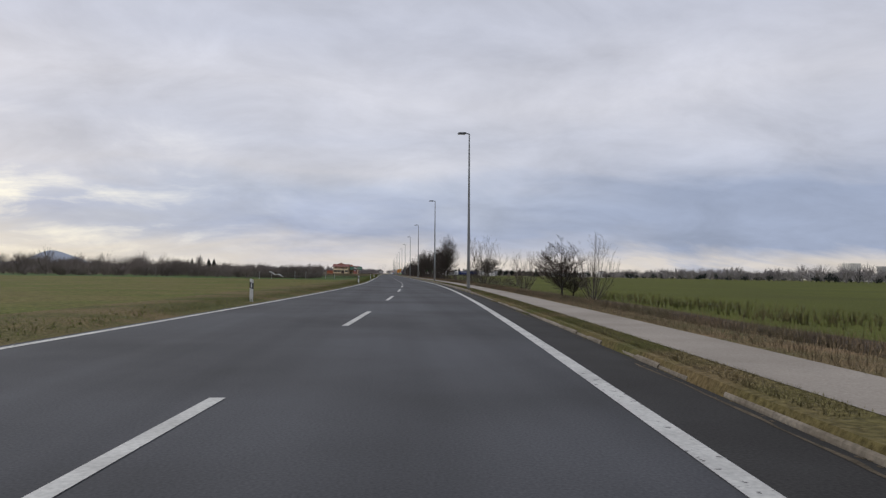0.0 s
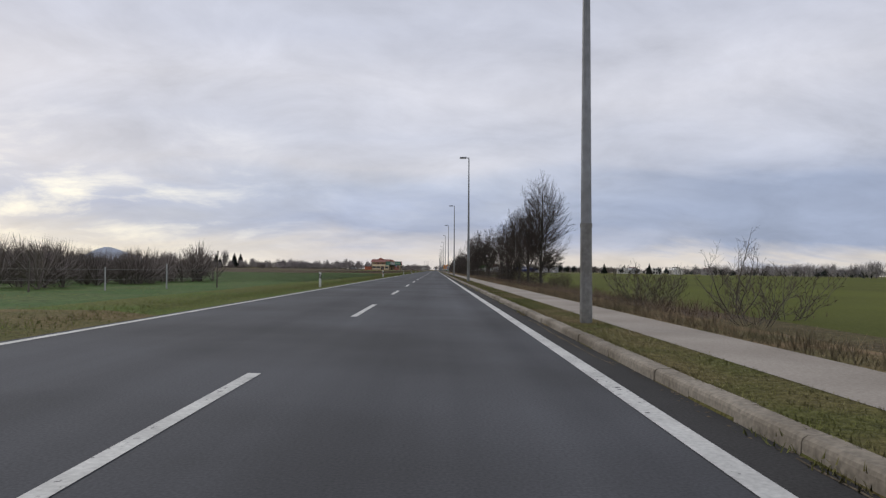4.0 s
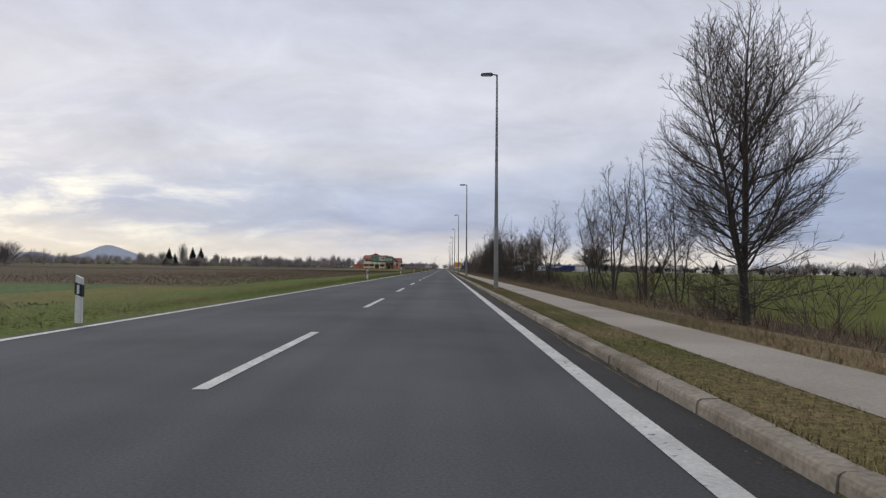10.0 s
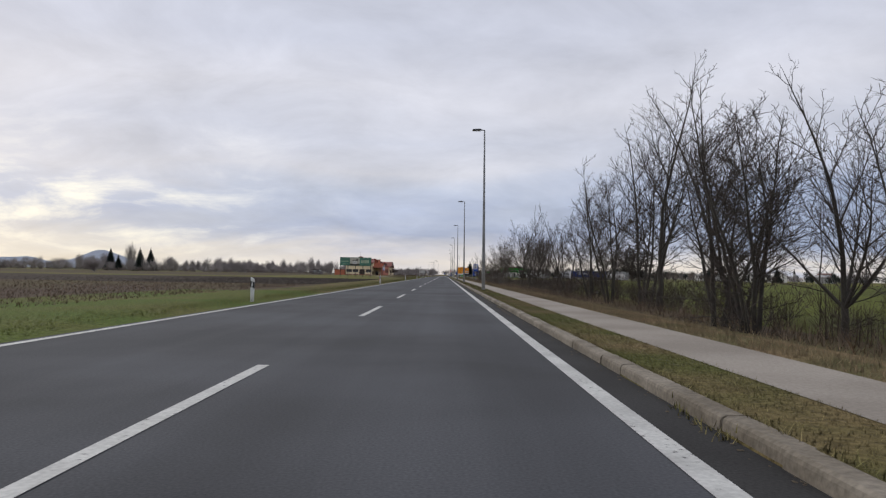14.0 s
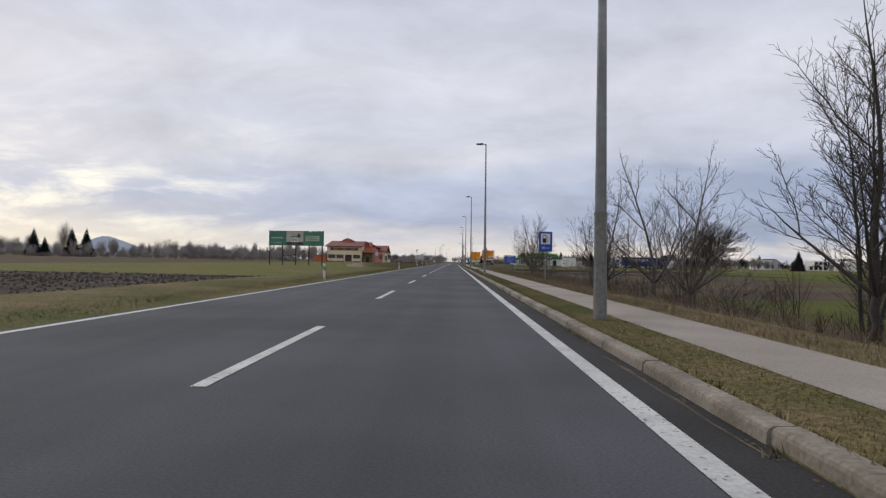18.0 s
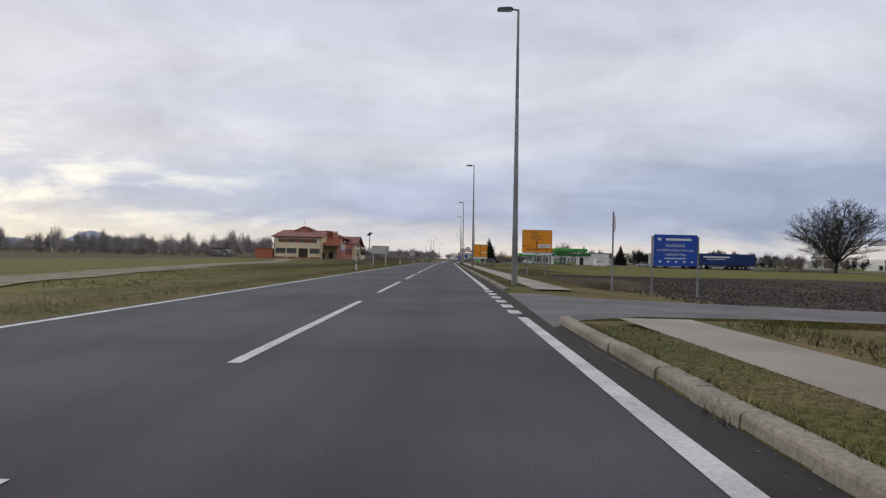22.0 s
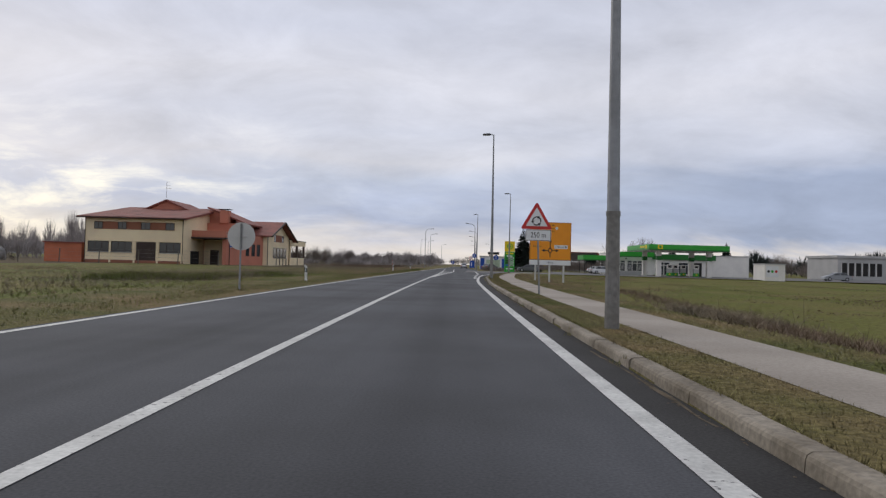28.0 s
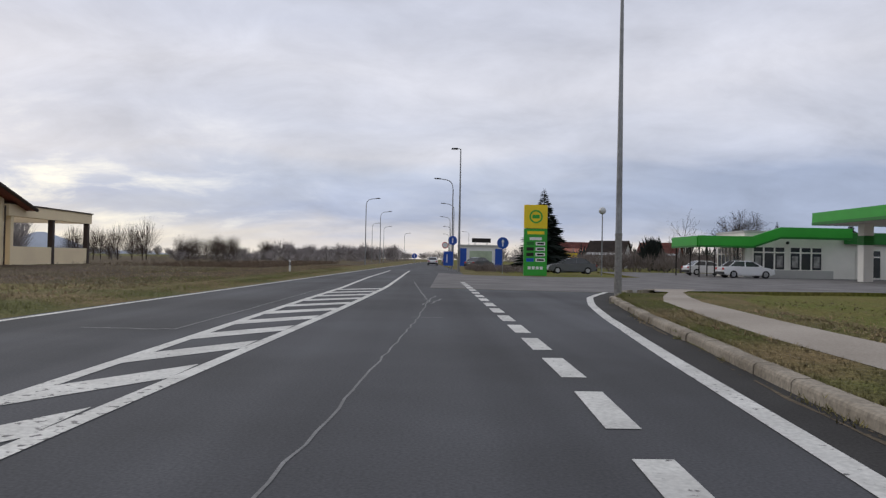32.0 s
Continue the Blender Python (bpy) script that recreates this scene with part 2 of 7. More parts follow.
LENSMAT = mat("lamp_lens", (0.55, 0.56, 0.55), 0.3, 0.05, 3, 30, 0)
WHITEPL = mat("white_plastic", (0.72, 0.72, 0.70), 0.5, 0.08, 4, 40, 0.05, col2=(0.60, 0.59, 0.55))
BLACKPL = mat("black_plastic", (0.02, 0.02, 0.02), 0.5, 0.1, 4, 40, 0.05)
REDREFL = mat("red_plastic", (0.55, 0.05, 0.03), 0.4, 0.1, 4, 40, 0)
SILVREFL = mat("silver_reflector", (0.75, 0.75, 0.74), 0.25, 0.05, 4, 40, 0, metal=0.3)
S_BLUE = mat("sign_blue", (0.012, 0.075, 0.40), 0.4, 0.08, 1.5, 40, 0)
S_ORANGE = mat("sign_orange", (0.85, 0.31, 0.012), 0.45, 0.05, 1.5, 40, 0, col2=(0.80, 0.28, 0.012))
S_WHITE = mat("sign_white", (0.75, 0.75, 0.74), 0.4, 0.05, 1.5, 40, 0)
S_RED = mat("sign_red", (0.55, 0.03, 0.025), 0.4, 0.08, 1.5, 40, 0)
S_BLACK = mat("sign_black", (0.025, 0.022, 0.02), 0.5, 0.08, 1.5, 40, 0)
S_GREY = mat("sign_back_aluminium", (0.56, 0.55, 0.52), 0.55, 0.1, 1.2, 30, 0.1, metal=0.15)
S_YELLOW = mat("sign_yellow", (0.85, 0.62, 0.015), 0.45, 0.05, 1.5, 40, 0)
ST_GREEN = mat("station_green", (0.035, 0.36, 0.035), 0.4, 0.06, 0.7, 30, 0)
ST_DGREEN = mat("station_dark_green", (0.015, 0.16, 0.02), 0.4, 0.06, 0.7, 30, 0)
ST_WHITE = mat("station_white", (0.81, 0.775, 0.71), 0.6, 0.06, 0.6, 25, 0.05)
BB_GREEN = mat("billboard_green", (0.085, 0.22, 0.165), 0.6, 0.12, 0.6, 20, 0)
BB_PALE = mat("billboard_pale", (0.42, 0.50, 0.36), 0.6, 0.15, 0.8, 20, 0)
H_BEIGE = mat("beige_plaster", (0.86, 0.72, 0.47), 0.9, 0.1, 0.3, 20, 0.15, col2=(0.77, 0.63, 0.42))
H_RED = mat("terracotta_plaster", (0.54, 0.205, 0.135), 0.9, 0.12, 0.3, 20, 0.15, col2=(0.46, 0.18, 0.12))
H_BAND = mat("brown_plaster_band", (0.30, 0.125, 0.075), 0.9, 0.1, 0.3, 20, 0.15)
H_ROOF = mat("red_roof_tiles", (0.27, 0.085, 0.064), 0.8, 0.25, 0.5, 5, 0.5, col2=(0.19, 0.064, 0.050), per=0.15)
H_WOOD = mat("dark_brown_timber", (0.055, 0.036, 0.028), 0.7, 0.2, 1.0, 20, 0.2)
H_GLASS = mat("dark_window_glass", (0.045, 0.048, 0.05), 0.12, 0.1, 0.4, 8, 0, spec=0.7)
H_ORANGE = mat("orange_shed_wall", (0.52, 0.165, 0.085), 0.9, 0.1, 0.4, 20, 0.1)
H_DARK = mat("dark_opening", (0.03, 0.027, 0.025), 0.9, 0.2, 0.5, 10, 0)
H_GREY = mat("grey_plaster", (0.45, 0.44, 0.42), 0.9, 0.08, 0.4, 20, 0.1)
TYRE = mat("tyre_rubber", (0.022, 0.022, 0.023), 0.85, 0.1, 5, 40, 0.1)
RIM = mat("alloy_rim", (0.45, 0.45, 0.46), 0.35, 0.1, 5, 40, 0, metal=0.8)
CARWHITE = mat("white_car_paint", (0.75, 0.75, 0.75), 0.25, 0.03, 2, 30, 0, spec=0.6)
CARGREY = mat("grey_car_paint", (0.10, 0.105, 0.11), 0.28, 0.05, 2, 30, 0, spec=0.6)
CARSILV = mat("silver_car_paint", (0.40, 0.41, 0.42), 0.3, 0.05, 2, 30, 0, metal=0.5)
TAILRED = mat("red_tail_light", (0.45, 0.02, 0.02), 0.3, 0.05, 2, 30, 0)
HEADL = mat("clear_head_light", (0.6, 0.62, 0.64), 0.15, 0.05, 2, 30, 0)
TARP_BLUE = mat("blue_tarpaulin", (0.016, 0.040, 0.17), 0.5, 0.15, 0.8, 8, 0.15)
TARP_GREY = mat("grey_trailer_side", (0.42, 0.43, 0.44), 0.5, 0.1, 0.8, 8, 0.1)

# ---- helpers for meshes ----


def part(name, bm, material, parent=None, label="", smooth=False):
    me = bpy.data.meshes.new(name)
    bm.to_mesh(me)
    bm.free()
    for m in (material if isinstance(material, (list, tuple)) else [material]):
        me.materials.append(m)
    if smooth:
        for p in me.polygons:
            p.use_smooth = True
    ob = new(name, me)
    if parent is not None:
        ob.parent = parent
    if label:
        ob["label"] = label
    return ob


def shared(name, me, parent, m=None):
    ob = new(name, me)
    ob.parent = parent
    if m is not None:
        ob.matrix_basis = m
    return ob


def raw(name, verts, faces, material, parent=None, label="", smooth=False, idx=None):
    me = bpy.data.meshes.new(name)
    me.from_pydata([tuple(map(float, v)) for v in verts], [], faces)
    for m in (material if isinstance(material, (list, tuple)) else [material]):
        me.materials.append(m)
    if idx is not None:
        me.polygons.foreach_set("material_index", np.array(idx, dtype=np.int32))
    if smooth:
        me.polygons.foreach_set("use_smooth", np.ones(len(me.polygons), dtype=bool))
    me.update()
    ob = new(name, me)
    if parent is not None:
        ob.parent = parent
    if label:
        ob["label"] = label
    return ob


def thing(name, x, y, z=0.0, rz=0.0, label="", category="", group="", kind=""):
    ob = new(name)
    ob.matrix_basis = pose(x, y, z, 0, 0, rz)
    return tagged(ob, label, category, group, kind)


def box(x0, x1, y0, y1, z0, z1, bevel=0.0, bm=None):
    own = bmesh.new()
    bmesh.ops.create_cube(own, size=1)
    for v in own.verts:
        v.co = Vector(((x0 + x1) / 2 + v.co.x * (x1 - x0), (y0 + y1) / 2 + v.co.y * (y1 - y0), (z0 + z1) / 2 + v.co.z * (z1 - z0)))
    if bevel:
        bmesh.ops.bevel(own, geom=own.edges[:], offset=bevel, segments=2, affect="EDGES")
    if bm is None:
        return own
    me = bpy.data.meshes.new("tmp")
    own.to_mesh(me)
    own.free()
    bm.from_mesh(me)
    bpy.data.meshes.remove(me)
    return bm


def tube(p0, p1, r0, r1, n=10, bm=None, caps=True):
    bm = bm or bmesh.new()
    p0, p1 = Vector(p0), Vector(p1)
    q = (p1 - p0).to_track_quat("Z", "Y")
    rings = []
    for p, r in ((p0, r0), (p1, r1)):
        rings.append([bm.verts.new(p + q @ Vector((r * math.cos(2 * math.pi * k / n), r * math.sin(2 * math.pi * k / n), 0))) for k in range(n)])
    for k in range(n):
        bm.faces.new((rings[0][k], rings[0][(k + 1) % n], rings[1][(k + 1) % n], rings[1][k]))
    if caps:
        bm.faces.new(rings[0][::-1])
        bm.faces.new(rings[1])
    return bm


def prism(pts, axis, a, b, bm=None):
    """A polygon in two axes pulled out along the third: axis 'x' takes (y, z), 'y' takes (x, z), 'z' takes (x, y)."""
    bm = bm or bmesh.new()

    def at(p, t):
        return {"x": (t, p[0], p[1]), "y": (p[0], t, p[1]), "z": (p[0], p[1], t)}[axis]

    lo = [bm.verts.new(at(p, a)) for p in pts]
    hi = [bm.verts.new(at(p, b)) for p in pts]
    bm.faces.new(lo)
    bm.faces.new(hi[::-1])
    n = len(pts)
    for k in range(n):
        bm.faces.new((lo[k], hi[k], hi[(k + 1) % n], lo[(k + 1) % n]))
    bmesh.ops.recalc_face_normals(bm, faces=bm.faces[:])
    return bm


def words(name, body, size, x, z, y, material, parent, align="CENTER", label=""):
    """Lettering that stands upright and faces back along the road."""
    cu = bpy.data.curves.new("tmp", "FONT")
    cu.body, cu.size, cu.align_x, cu.align_y, cu.extrude = body, size, align, "CENTER", 0.002
    tmp = bpy.data.objects.new("tmp", cu)
    scene.collection.objects.link(tmp)
    dg = bpy.context.evaluated_depsgraph_get()
    me = bpy.data.meshes.new_from_object(tmp.evaluated_get(dg))
    bpy.data.objects.remove(tmp)
    bpy.data.curves.remove(cu)
    me.name = name
    me.materials.clear()
    me.materials.append(material)
    me.transform(Matrix.Translation((x, y, z)) @ Matrix.Rotation(radians(90), 4, "X"))
    ob = new(name, me)
    ob.parent = parent
    ob["label"] = label or "lettering"
    return ob


def bars(rows, x, z, y, material, parent, high=0.05):
    """Plain bars where writing cannot be read: rows of (width, drop)."""
    bm = bmesh.new()
    for w, drop in rows:
        box(x - w / 2, x + w / 2, y - 0.003, y + 0.003, z - drop - high / 2, z - drop + high / 2, bm=bm)
    return part("text_bars", bm, material, parent)

# ---- the road's line ----


def xc(y):
    """Where the centre line runs: a gentle bend at first, straight, then a slight drift to the right."""
    if y < 111.8:
        return -0.000413 * (111.8 - y) ** 2
    if y < 610:
        return 0.0
    if y < 680:
        return 0.00018 * (y - 610) ** 2
    return 0.882 + 0.0252 * (y - 680)


def bend(table, y):
    ys = [a for a, b in table]
    return float(np.interp(y, ys, [b for a, b in table]))


# the kerb swings out to the filling station's way in
KERB_OUT = [(640, 4.26), (655, 4.75), (662, 5.15), (668, 5.65), (672, 5.98), (677, 6.4), (682, 6.87), (690, 7.95), (697, 9.1), (702, 10.9), (705, 14.0)]
LINE_OUT = [(638, 3.71), (644, 3.80), (648.6, 3.92), (656, 4.21), (665, 4.62), (674, 5.28), (681, 6.18), (685, 6.65), (691, 7.45), (695, 8.1), (699, 9.0), (702.5, 10.4)]


def kerb_shift(y):
    """At the start the gutter is wider, and the kerb stands farther out."""
    return bend([(0, 0.48), (25, 0.46), (45, 0.34), (66, 0.13), (95, 0.0)], y)


def kerb_x(y):
    return xc(y) + 4.10 + kerb_shift(y) if y < 640 else bend(KERB_OUT, y)


SIDE_ROAD = (494.6, 506.2)


def strip(y0, y1, step, left, right, z, name, material, kind="structure", label="", category="", zr=None, parent=None):
    n = max(1, int(round((y1 - y0) / step)))
    v, f = [], []
    for i in range(n + 1):
        y = y0 + (y1 - y0) * i / n
        v += [(left(y), y, z), (right(y), y, z if zr is None else zr)]
        if i:
            f.append((2 * i - 2, 2 * i - 1, 2 * i + 1, 2 * i))
    ob = raw(name, v, f, material, parent)
    return tagged(ob, label, category, "", kind) if parent is None else ob


def build_ground():
    """One sheet of land to the horizon; the fields on it differ in what grows there."""
    ys = sorted(set([-900, -300, -100, -40] + list(range(-20, 760, 4)) + [760, 780, 800, 850, 900, 1000, 1200, 1600, 2200, 3200, 4600]))
    off = [-4300, -2000, -900, -500, -260, -140, -85, -60, -42, -30, -22, -16, -12, -9, -7.4, -6.4, -5.4, -4.35, -3.5, 3.0, 4.09, 4.16,
           5.16, 5.2, 6.5, 6.54, 7.3, 8.2, 9.2, 11, 14, 18, 24, 32, 44, 60, 85, 120, 200, 350, 700, 1500, 3000, 4300]

    def height(o, y):
        if -4.3 < o < 4.12:
            return -0.06
        if o >= 4.12:
            if o <= 6.52:
                return 0.105
            if o <= 7.3:
                return 0.09
            if o <= 9.2:
                return 0.09 - 0.24 * (o - 7.3) / 1.9
            return -0.15 + (0.10 if 440 < y < 700 and o > 30 else 0)
        if o > -4.4:
            return 0.01
        if o > -9:
            return 0.11
        return 0.06 if o > -45 else -0.05

    v = []
    for y in ys:
        for o in off:
            base = kerb_x(min(y, 704)) - 4.10 if (o > 4 and o < 12 and y > 640 and y < 706) else xc(max(min(y, 760), -60))
            if 4 < o < 5.1:
                base += kerb_shift(y)
            if abs(o) > 60:
                base *= 0.0
            w = 0 if -4.4 < o < 6.6 else 0.045 * noise.noise(Vector((o * 0.21, y * 0.13, 2)))
            z = height(o, y) + w
            if o >= 4.1 and (SIDE_ROAD[0] - 1 < y < SIDE_ROAD[1] + 1 or 703 < y < 760):
                z = min(z, -0.05)
            v.append((base + o, y, z))
    mats = [GRASS, LAWN, CROP, WINTER, WEEDS, SOIL, DRY, FRESH]
    f, idx = [], []
    nx = len(off)
    for i in range(len(ys) - 1):
        for j in range(nx - 1):
            f.append((i * nx + j, i * nx + j + 1, (i + 1) * nx + j + 1, (i + 1) * nx + j))
            o, y = (off[j] + off[j + 1]) / 2, (ys[i] + ys[i + 1]) / 2
            if -7.4 < o < 0 or (-12 < o < 0 and 262 < y < 352):
                m = 7 if 116 < y < 352 else 0
            elif o <= 0:
                if y < 118:
                    m = 1
                elif y < 176:
                    m = 2
                elif y < 236:
                    m = 2 if o > -60 else 4
                elif y < 262:
                    m = 1 if o > -12 else (2 if o > -20 else 4)
                elif y < 372:
                    m = 4
                elif y < 440:
                    m = (5 if o < -9 else 0) if o > -140 else 1
                elif y < 470:
                    m = 1
                elif y < 700:
                    m = 1 if o > -42 else 4
                else:
                    m = 4 if o > -140 else 1
            elif o < 6.6:
                m = 0
            elif o < 8.2:
                m = 6 if y < 455 else 0
            elif y < 430:
                m = 3 if o > 11.5 else (6 if o < 9 else 4)
            elif y < 484:
                m = 4 if o < 32 else 3
            elif y < 548:
                m = 0 if o < 11.2 else (5 if o < 44 else 3)
            elif y < 704:
                m = (0 if o < 9.3 else 1) if y < 600 else 1
            else:
                m = 1
            idx.append(m)
    return tagged(raw("ground", v, f, mats, idx=idx), "flat winter farmland of grass, green crop and bare soil", "ground", "", "structure")


ground = build_ground()


def ground_z(x, y):
    o = x - (kerb_x(min(y, 704)) - 4.10 if x > 4 and 640 < y < 706 else xc(y))
    w = 0 if -4.4 < o < 6.6 else 0.045 * noise.noise(Vector((o * 0.21, y * 0.13, 2)))
    far = -0.05 if 440 < y < 700 else -0.15
    return w + float(np.interp(o, (-60, -42, -9, -7.4, -5.4, -4.4, 4.1, 4.16, 6.5, 6.54, 7.3, 9.2, 24, 32), (-0.05, 0.06, 0.06, 0.11, 0.11, 0.01, 0.01, 0.105, 0.105, 0.09, 0.09, -0.15, -0.15, far)))


# ---- carriageway ----


def build_road():
    ys = list(range(-120, 640, 8)) + list(range(640, 704, 1)) + [704, 720, 740, 760, 800, 860, 940]
    v, f, idx = [], [], []
    for i, y in enumerate(ys):
        xr = kerb_x(y) if y < 704 else xc(y) + 4.6
        v += [(xc(y) - 4.22, y, 0.0), (xc(y), y, 0.0), ((xc(y) + 3.57 if y < 640 else bend(LINE_OUT, min(y, 702.5))) if y < 704 else xc(y) + 3.8, y, 0.0), (xr, y, 0.0)]
        if i:
            for k in range(3):
                f.append((4 * i - 4 + k, 4 * i - 3 + k, 4 * i + 1 + k, 4 * i + k))
                idx.append(1 if k == 2 and y < 705 else 0)
    return tagged(raw("road", v, f, [ASPHALT, GUTTER], idx=idx), "two-lane grey asphalt road with worn wheel tracks", "road", "", "structure")


road = build_road()


def marking(name, y0, y1, o, w, label="", step=6.0, follow=None, parent=None):
    n = max(1, int((y1 - y0) / step))
    v, f = [], []
    for i in range(n + 1):
        y = y0 + (y1 - y0) * i / n
        c = xc(y) + o if follow is None else follow(y)
        v += [(c - w / 2, y, 0.006), (c + w / 2, y, 0.006)]
        if i:
            f.append((2 * i - 2, 2 * i - 1, 2 * i + 1, 2 * i))
    ob = raw(name, v, f, PAINT, parent)
    if parent is None:
        tagged(ob, label, "road marking", "", "structure")
    return ob


marking("edge_line_left", -120, 930, -4.0, 0.15, "worn white solid edge line on asphalt")
marking("edge_line_right", -120, 495.5, 3.572, 0.19, "worn white solid edge line on asphalt")
marking("edge_line_right", 507.5, 638, 3.572, 0.19, "worn white solid edge line on asphalt")
marking("edge_line_right", 638, 702.5, 0, 0.2, "white edge line curving into the station entrance", 2.0, lambda y: bend(LINE_OUT, y))
side_dashes = thing("side_road_dashes", 0, 0, 0, 0, "short white dashes across the side road mouth", "road marking", "", "structure")
for k in range(6):
    marking("dash", 496.4 + k * 1.9, 497.4 + k * 1.9, 3.55, 0.26, parent=side_dashes, step=2)
centre_dashes = thing("centre_line", 0, 0, 0, 0, "broken white centre line on asphalt", "road marking", "", "structure")
DASHES = [(-12, -98.9), (0, 72.9), (1, 87.2), (9, 204.4), (10, 218.1), (11, 233.2), (13, 259.9), (14, 273.4), (15, 288.8), (16, 302.0), (17, 316.0),
          (18, 331.6), (21, 374.9), (22, 390.6), (25, 433.9), (26, 449.8), (27, 464.5)]
for k in range(-12, 28):
    y = bend(DASHES, k)
    marking("dash", y, y + 5.7, 0, 0.14, parent=centre_dashes, step=3)
for y in (474.6, 488.8, 503.8, 518.4, 533.4, 548.9):
    marking("dash", y, y + 10.4, 0, 0.14, parent=centre_dashes, step=3)
marking("centre_line_solid", 563.6, 655, 0, 0.15, "solid white centre line on asphalt")
entry_dashes = thing("entry_dashes", 0, 0, 0, 0, "white block dashes along the turning lane", "road marking", "", "structure")
y = 656.06
while y < 712:
    marking("dash", y, y + 1.35, 0, 0.24, parent=entry_dashes, step=3, follow=lambda y: bend([(652, 3.85), (656, 3.95), (664, 4.25), (669, 4.42), (683, 5.17), (688, 5.28), (707, 5.6), (715, 5.7)], y))
    y += 2.08

# hatched island that opens between the lanes


def isle_l(y):
    return bend([(655, 0.30), (664, 0.40), (672, 0.55), (683, 0.65), (692, 0.67), (703, 0.78), (717, 0.62), (742, 0.75)], y)


def isle_r(y):
    return bend([(655, 0.42), (664, 0.78), (671, 1.02), (676, 1.24), (683, 1.58), (691, 1.94), (697, 2.14), (704, 2.34), (742, 2.48)], y)


isle = thing("hatched_island", 0, 0, 0, 0, "white hatched island painted between the lanes", "road marking", "", "structure")
marking("border_line", 655, 742, 0, 0.16, step=3, follow=isle_l, parent=isle)
marking("border_line", 659, 742, 0, 0.16, step=3, follow=isle_r, parent=isle)
for k in range(14):
    y = 672.9 + k * 2.14
    a, b, c = isle_l(y) + 0.078, isle_r(y + 1.3) - 0.078, 0.9 - 0.012 * k
    raw("hatch_bar", [(a, y, 0.0055), (b, y + 1.3, 0.0055), (b, y + 1.3 + c, 0.0055), (a, y + c, 0.0055)], [(0, 1, 2, 3)], PAINT, isle)
raw("hatch_fill", [(isle_l(656), 656, .0052), (isle_r(656), 656, .0052), (isle_r(664), 664, .0052), (isle_r(671), 671, .0052), (isle_r(672.6), 672.6, .0052), (isle_l(672.2), 672.2, .0052), (isle_l(664), 664, .0052)],
    [(0, 1, 2, 3, 4, 5, 6)], PAINT, isle)

# sealed cracks near the station
SEAL = mat("crack_sealant", (0.21, 0.207, 0.205), 0.8, 0.2, 2, 30, 0.1)


def crack(pts, w=0.05):
    v, f = [], []
    for i, (x, y) in enumerate(pts):
        v += [(x - w / 2, y, 0.003), (x + w / 2, y + (0.03 if i % 2 else 0), 0.003)]
        if i:
            f.append((2 * i - 2, 2 * i - 1, 2 * i + 1, 2 * i))
    return tagged(raw("crack_seal", v, f, SEAL), "pale sealed crack in the asphalt", "crack", "cracks in the road", "structure")


rc = random.Random(5)


def wander_line(table, step=0.35, off=0.04):
    """Points along a few bends, with small kinks: table of (y, x)."""
    y0, y1 = table[0][0], table[-1][0]
    n = max(2, int((y1 - y0) / step))
    return [(bend(table, y0 + (y1 - y0) * k / n) + rc.uniform(-off, off), y0 + (y1 - y0) * k / n) for k in range(n + 1)]


crack(wander_line([(667.5, 2.34), (669, 2.22), (671.3, 2.34), (675.6, 2.68), (682.8, 3.2), (690, 3.66), (695.3, 3.86)], off=0.022), 0.024)
crack(wander_line([(695.3, 3.86), (703.7, 3.55), (711, 3.3)], off=0.03), 0.04)
crack(wander_line([(694.2, 3.9), (696.4, 4.25)], off=0.05), 0.05)
crack(wander_line([(693.6, 3.74), (698.0, 4.1)], off=0.05), 0.04)
crack(wander_line([(687.0, 0.08), (691.7, 0.14), (699.5, 0.17), (702, 0.42)], off=0.015), 0.03)
crack(wander_line([(667.9, -0.47), (670.2, -0.45)], off=0.015), 0.03)
crack(wander_line([(672.5, -0.36), (677.0, -0.25)], off=0.015), 0.03)
crack(wander_line([(667.1, 3.72), (668.4, 3.62)], 0.2), 0.04)
crack(wander_line([(667.0, 4.1), (667.9, 3.9), (668.4, 3.98)], 0.2), 0.04)


def cross_crack(y, x0, x1, name="crack_seal"):
    v, f = [], []
    n = 16
    for i in range(n + 1):
        t = i / n
        yy = y + rc.uniform(-0.06, 0.06)
        xx = x0 + (x1 - x0) * t
        v += [(xx, yy, 0.003), (xx, yy + 0.06, 0.003)]
        if i:
            f.append((2 * i - 2, 2 * i, 2 * i + 1, 2 * i - 1))
    return tagged(raw(name, v, f, SEAL), "pale sealed crack across the asphalt", "crack", "cracks in the road", "structure")


for y, a, b in ((549, -3.3, -2.6), (549.4, -3.0, -2.2), (552.5, -1.6, -1.0), (553, -0.5, 0.1), (553.6, -0.3, 0.9), (555, 1.6, 2.4), (557.5, -2.4, -1.7), (558, 1.9, 2.5), (560, 0.5, 1.2), (667.8, -3.6, 1.1), (667.45, 1.1, 2.5), (667.15, 2.4, 3.75), (687.0, -1.3, 0.1), (689.9, 3.5, 4.1)):
    cross_crack(y, a, b)

# ---- kerb, footpath ----
kerb = thing("kerb", 0, 0, 0, 0, "weathered concrete kerb stones along the road", "kerb", "", "structure")
KPTS = [(0, -0.12), (0.012, 0.075), (0.022, 0.10), (0.05, 0.117), (0.19, 0.122), (0.19, -0.12)]


def kerb_mesh():
    bm = prism([(a, b) for a, b in KPTS], "y", -0.4965, 0.4965)
    me = bpy.data.meshes.new("kerb_stone")
    bm.to_mesh(me)
    bm.free()
    me.materials.append(CONCRETE)
    return me


def kerb_gap(y):
    return SIDE_ROAD[0] < y < SIDE_ROAD[1]


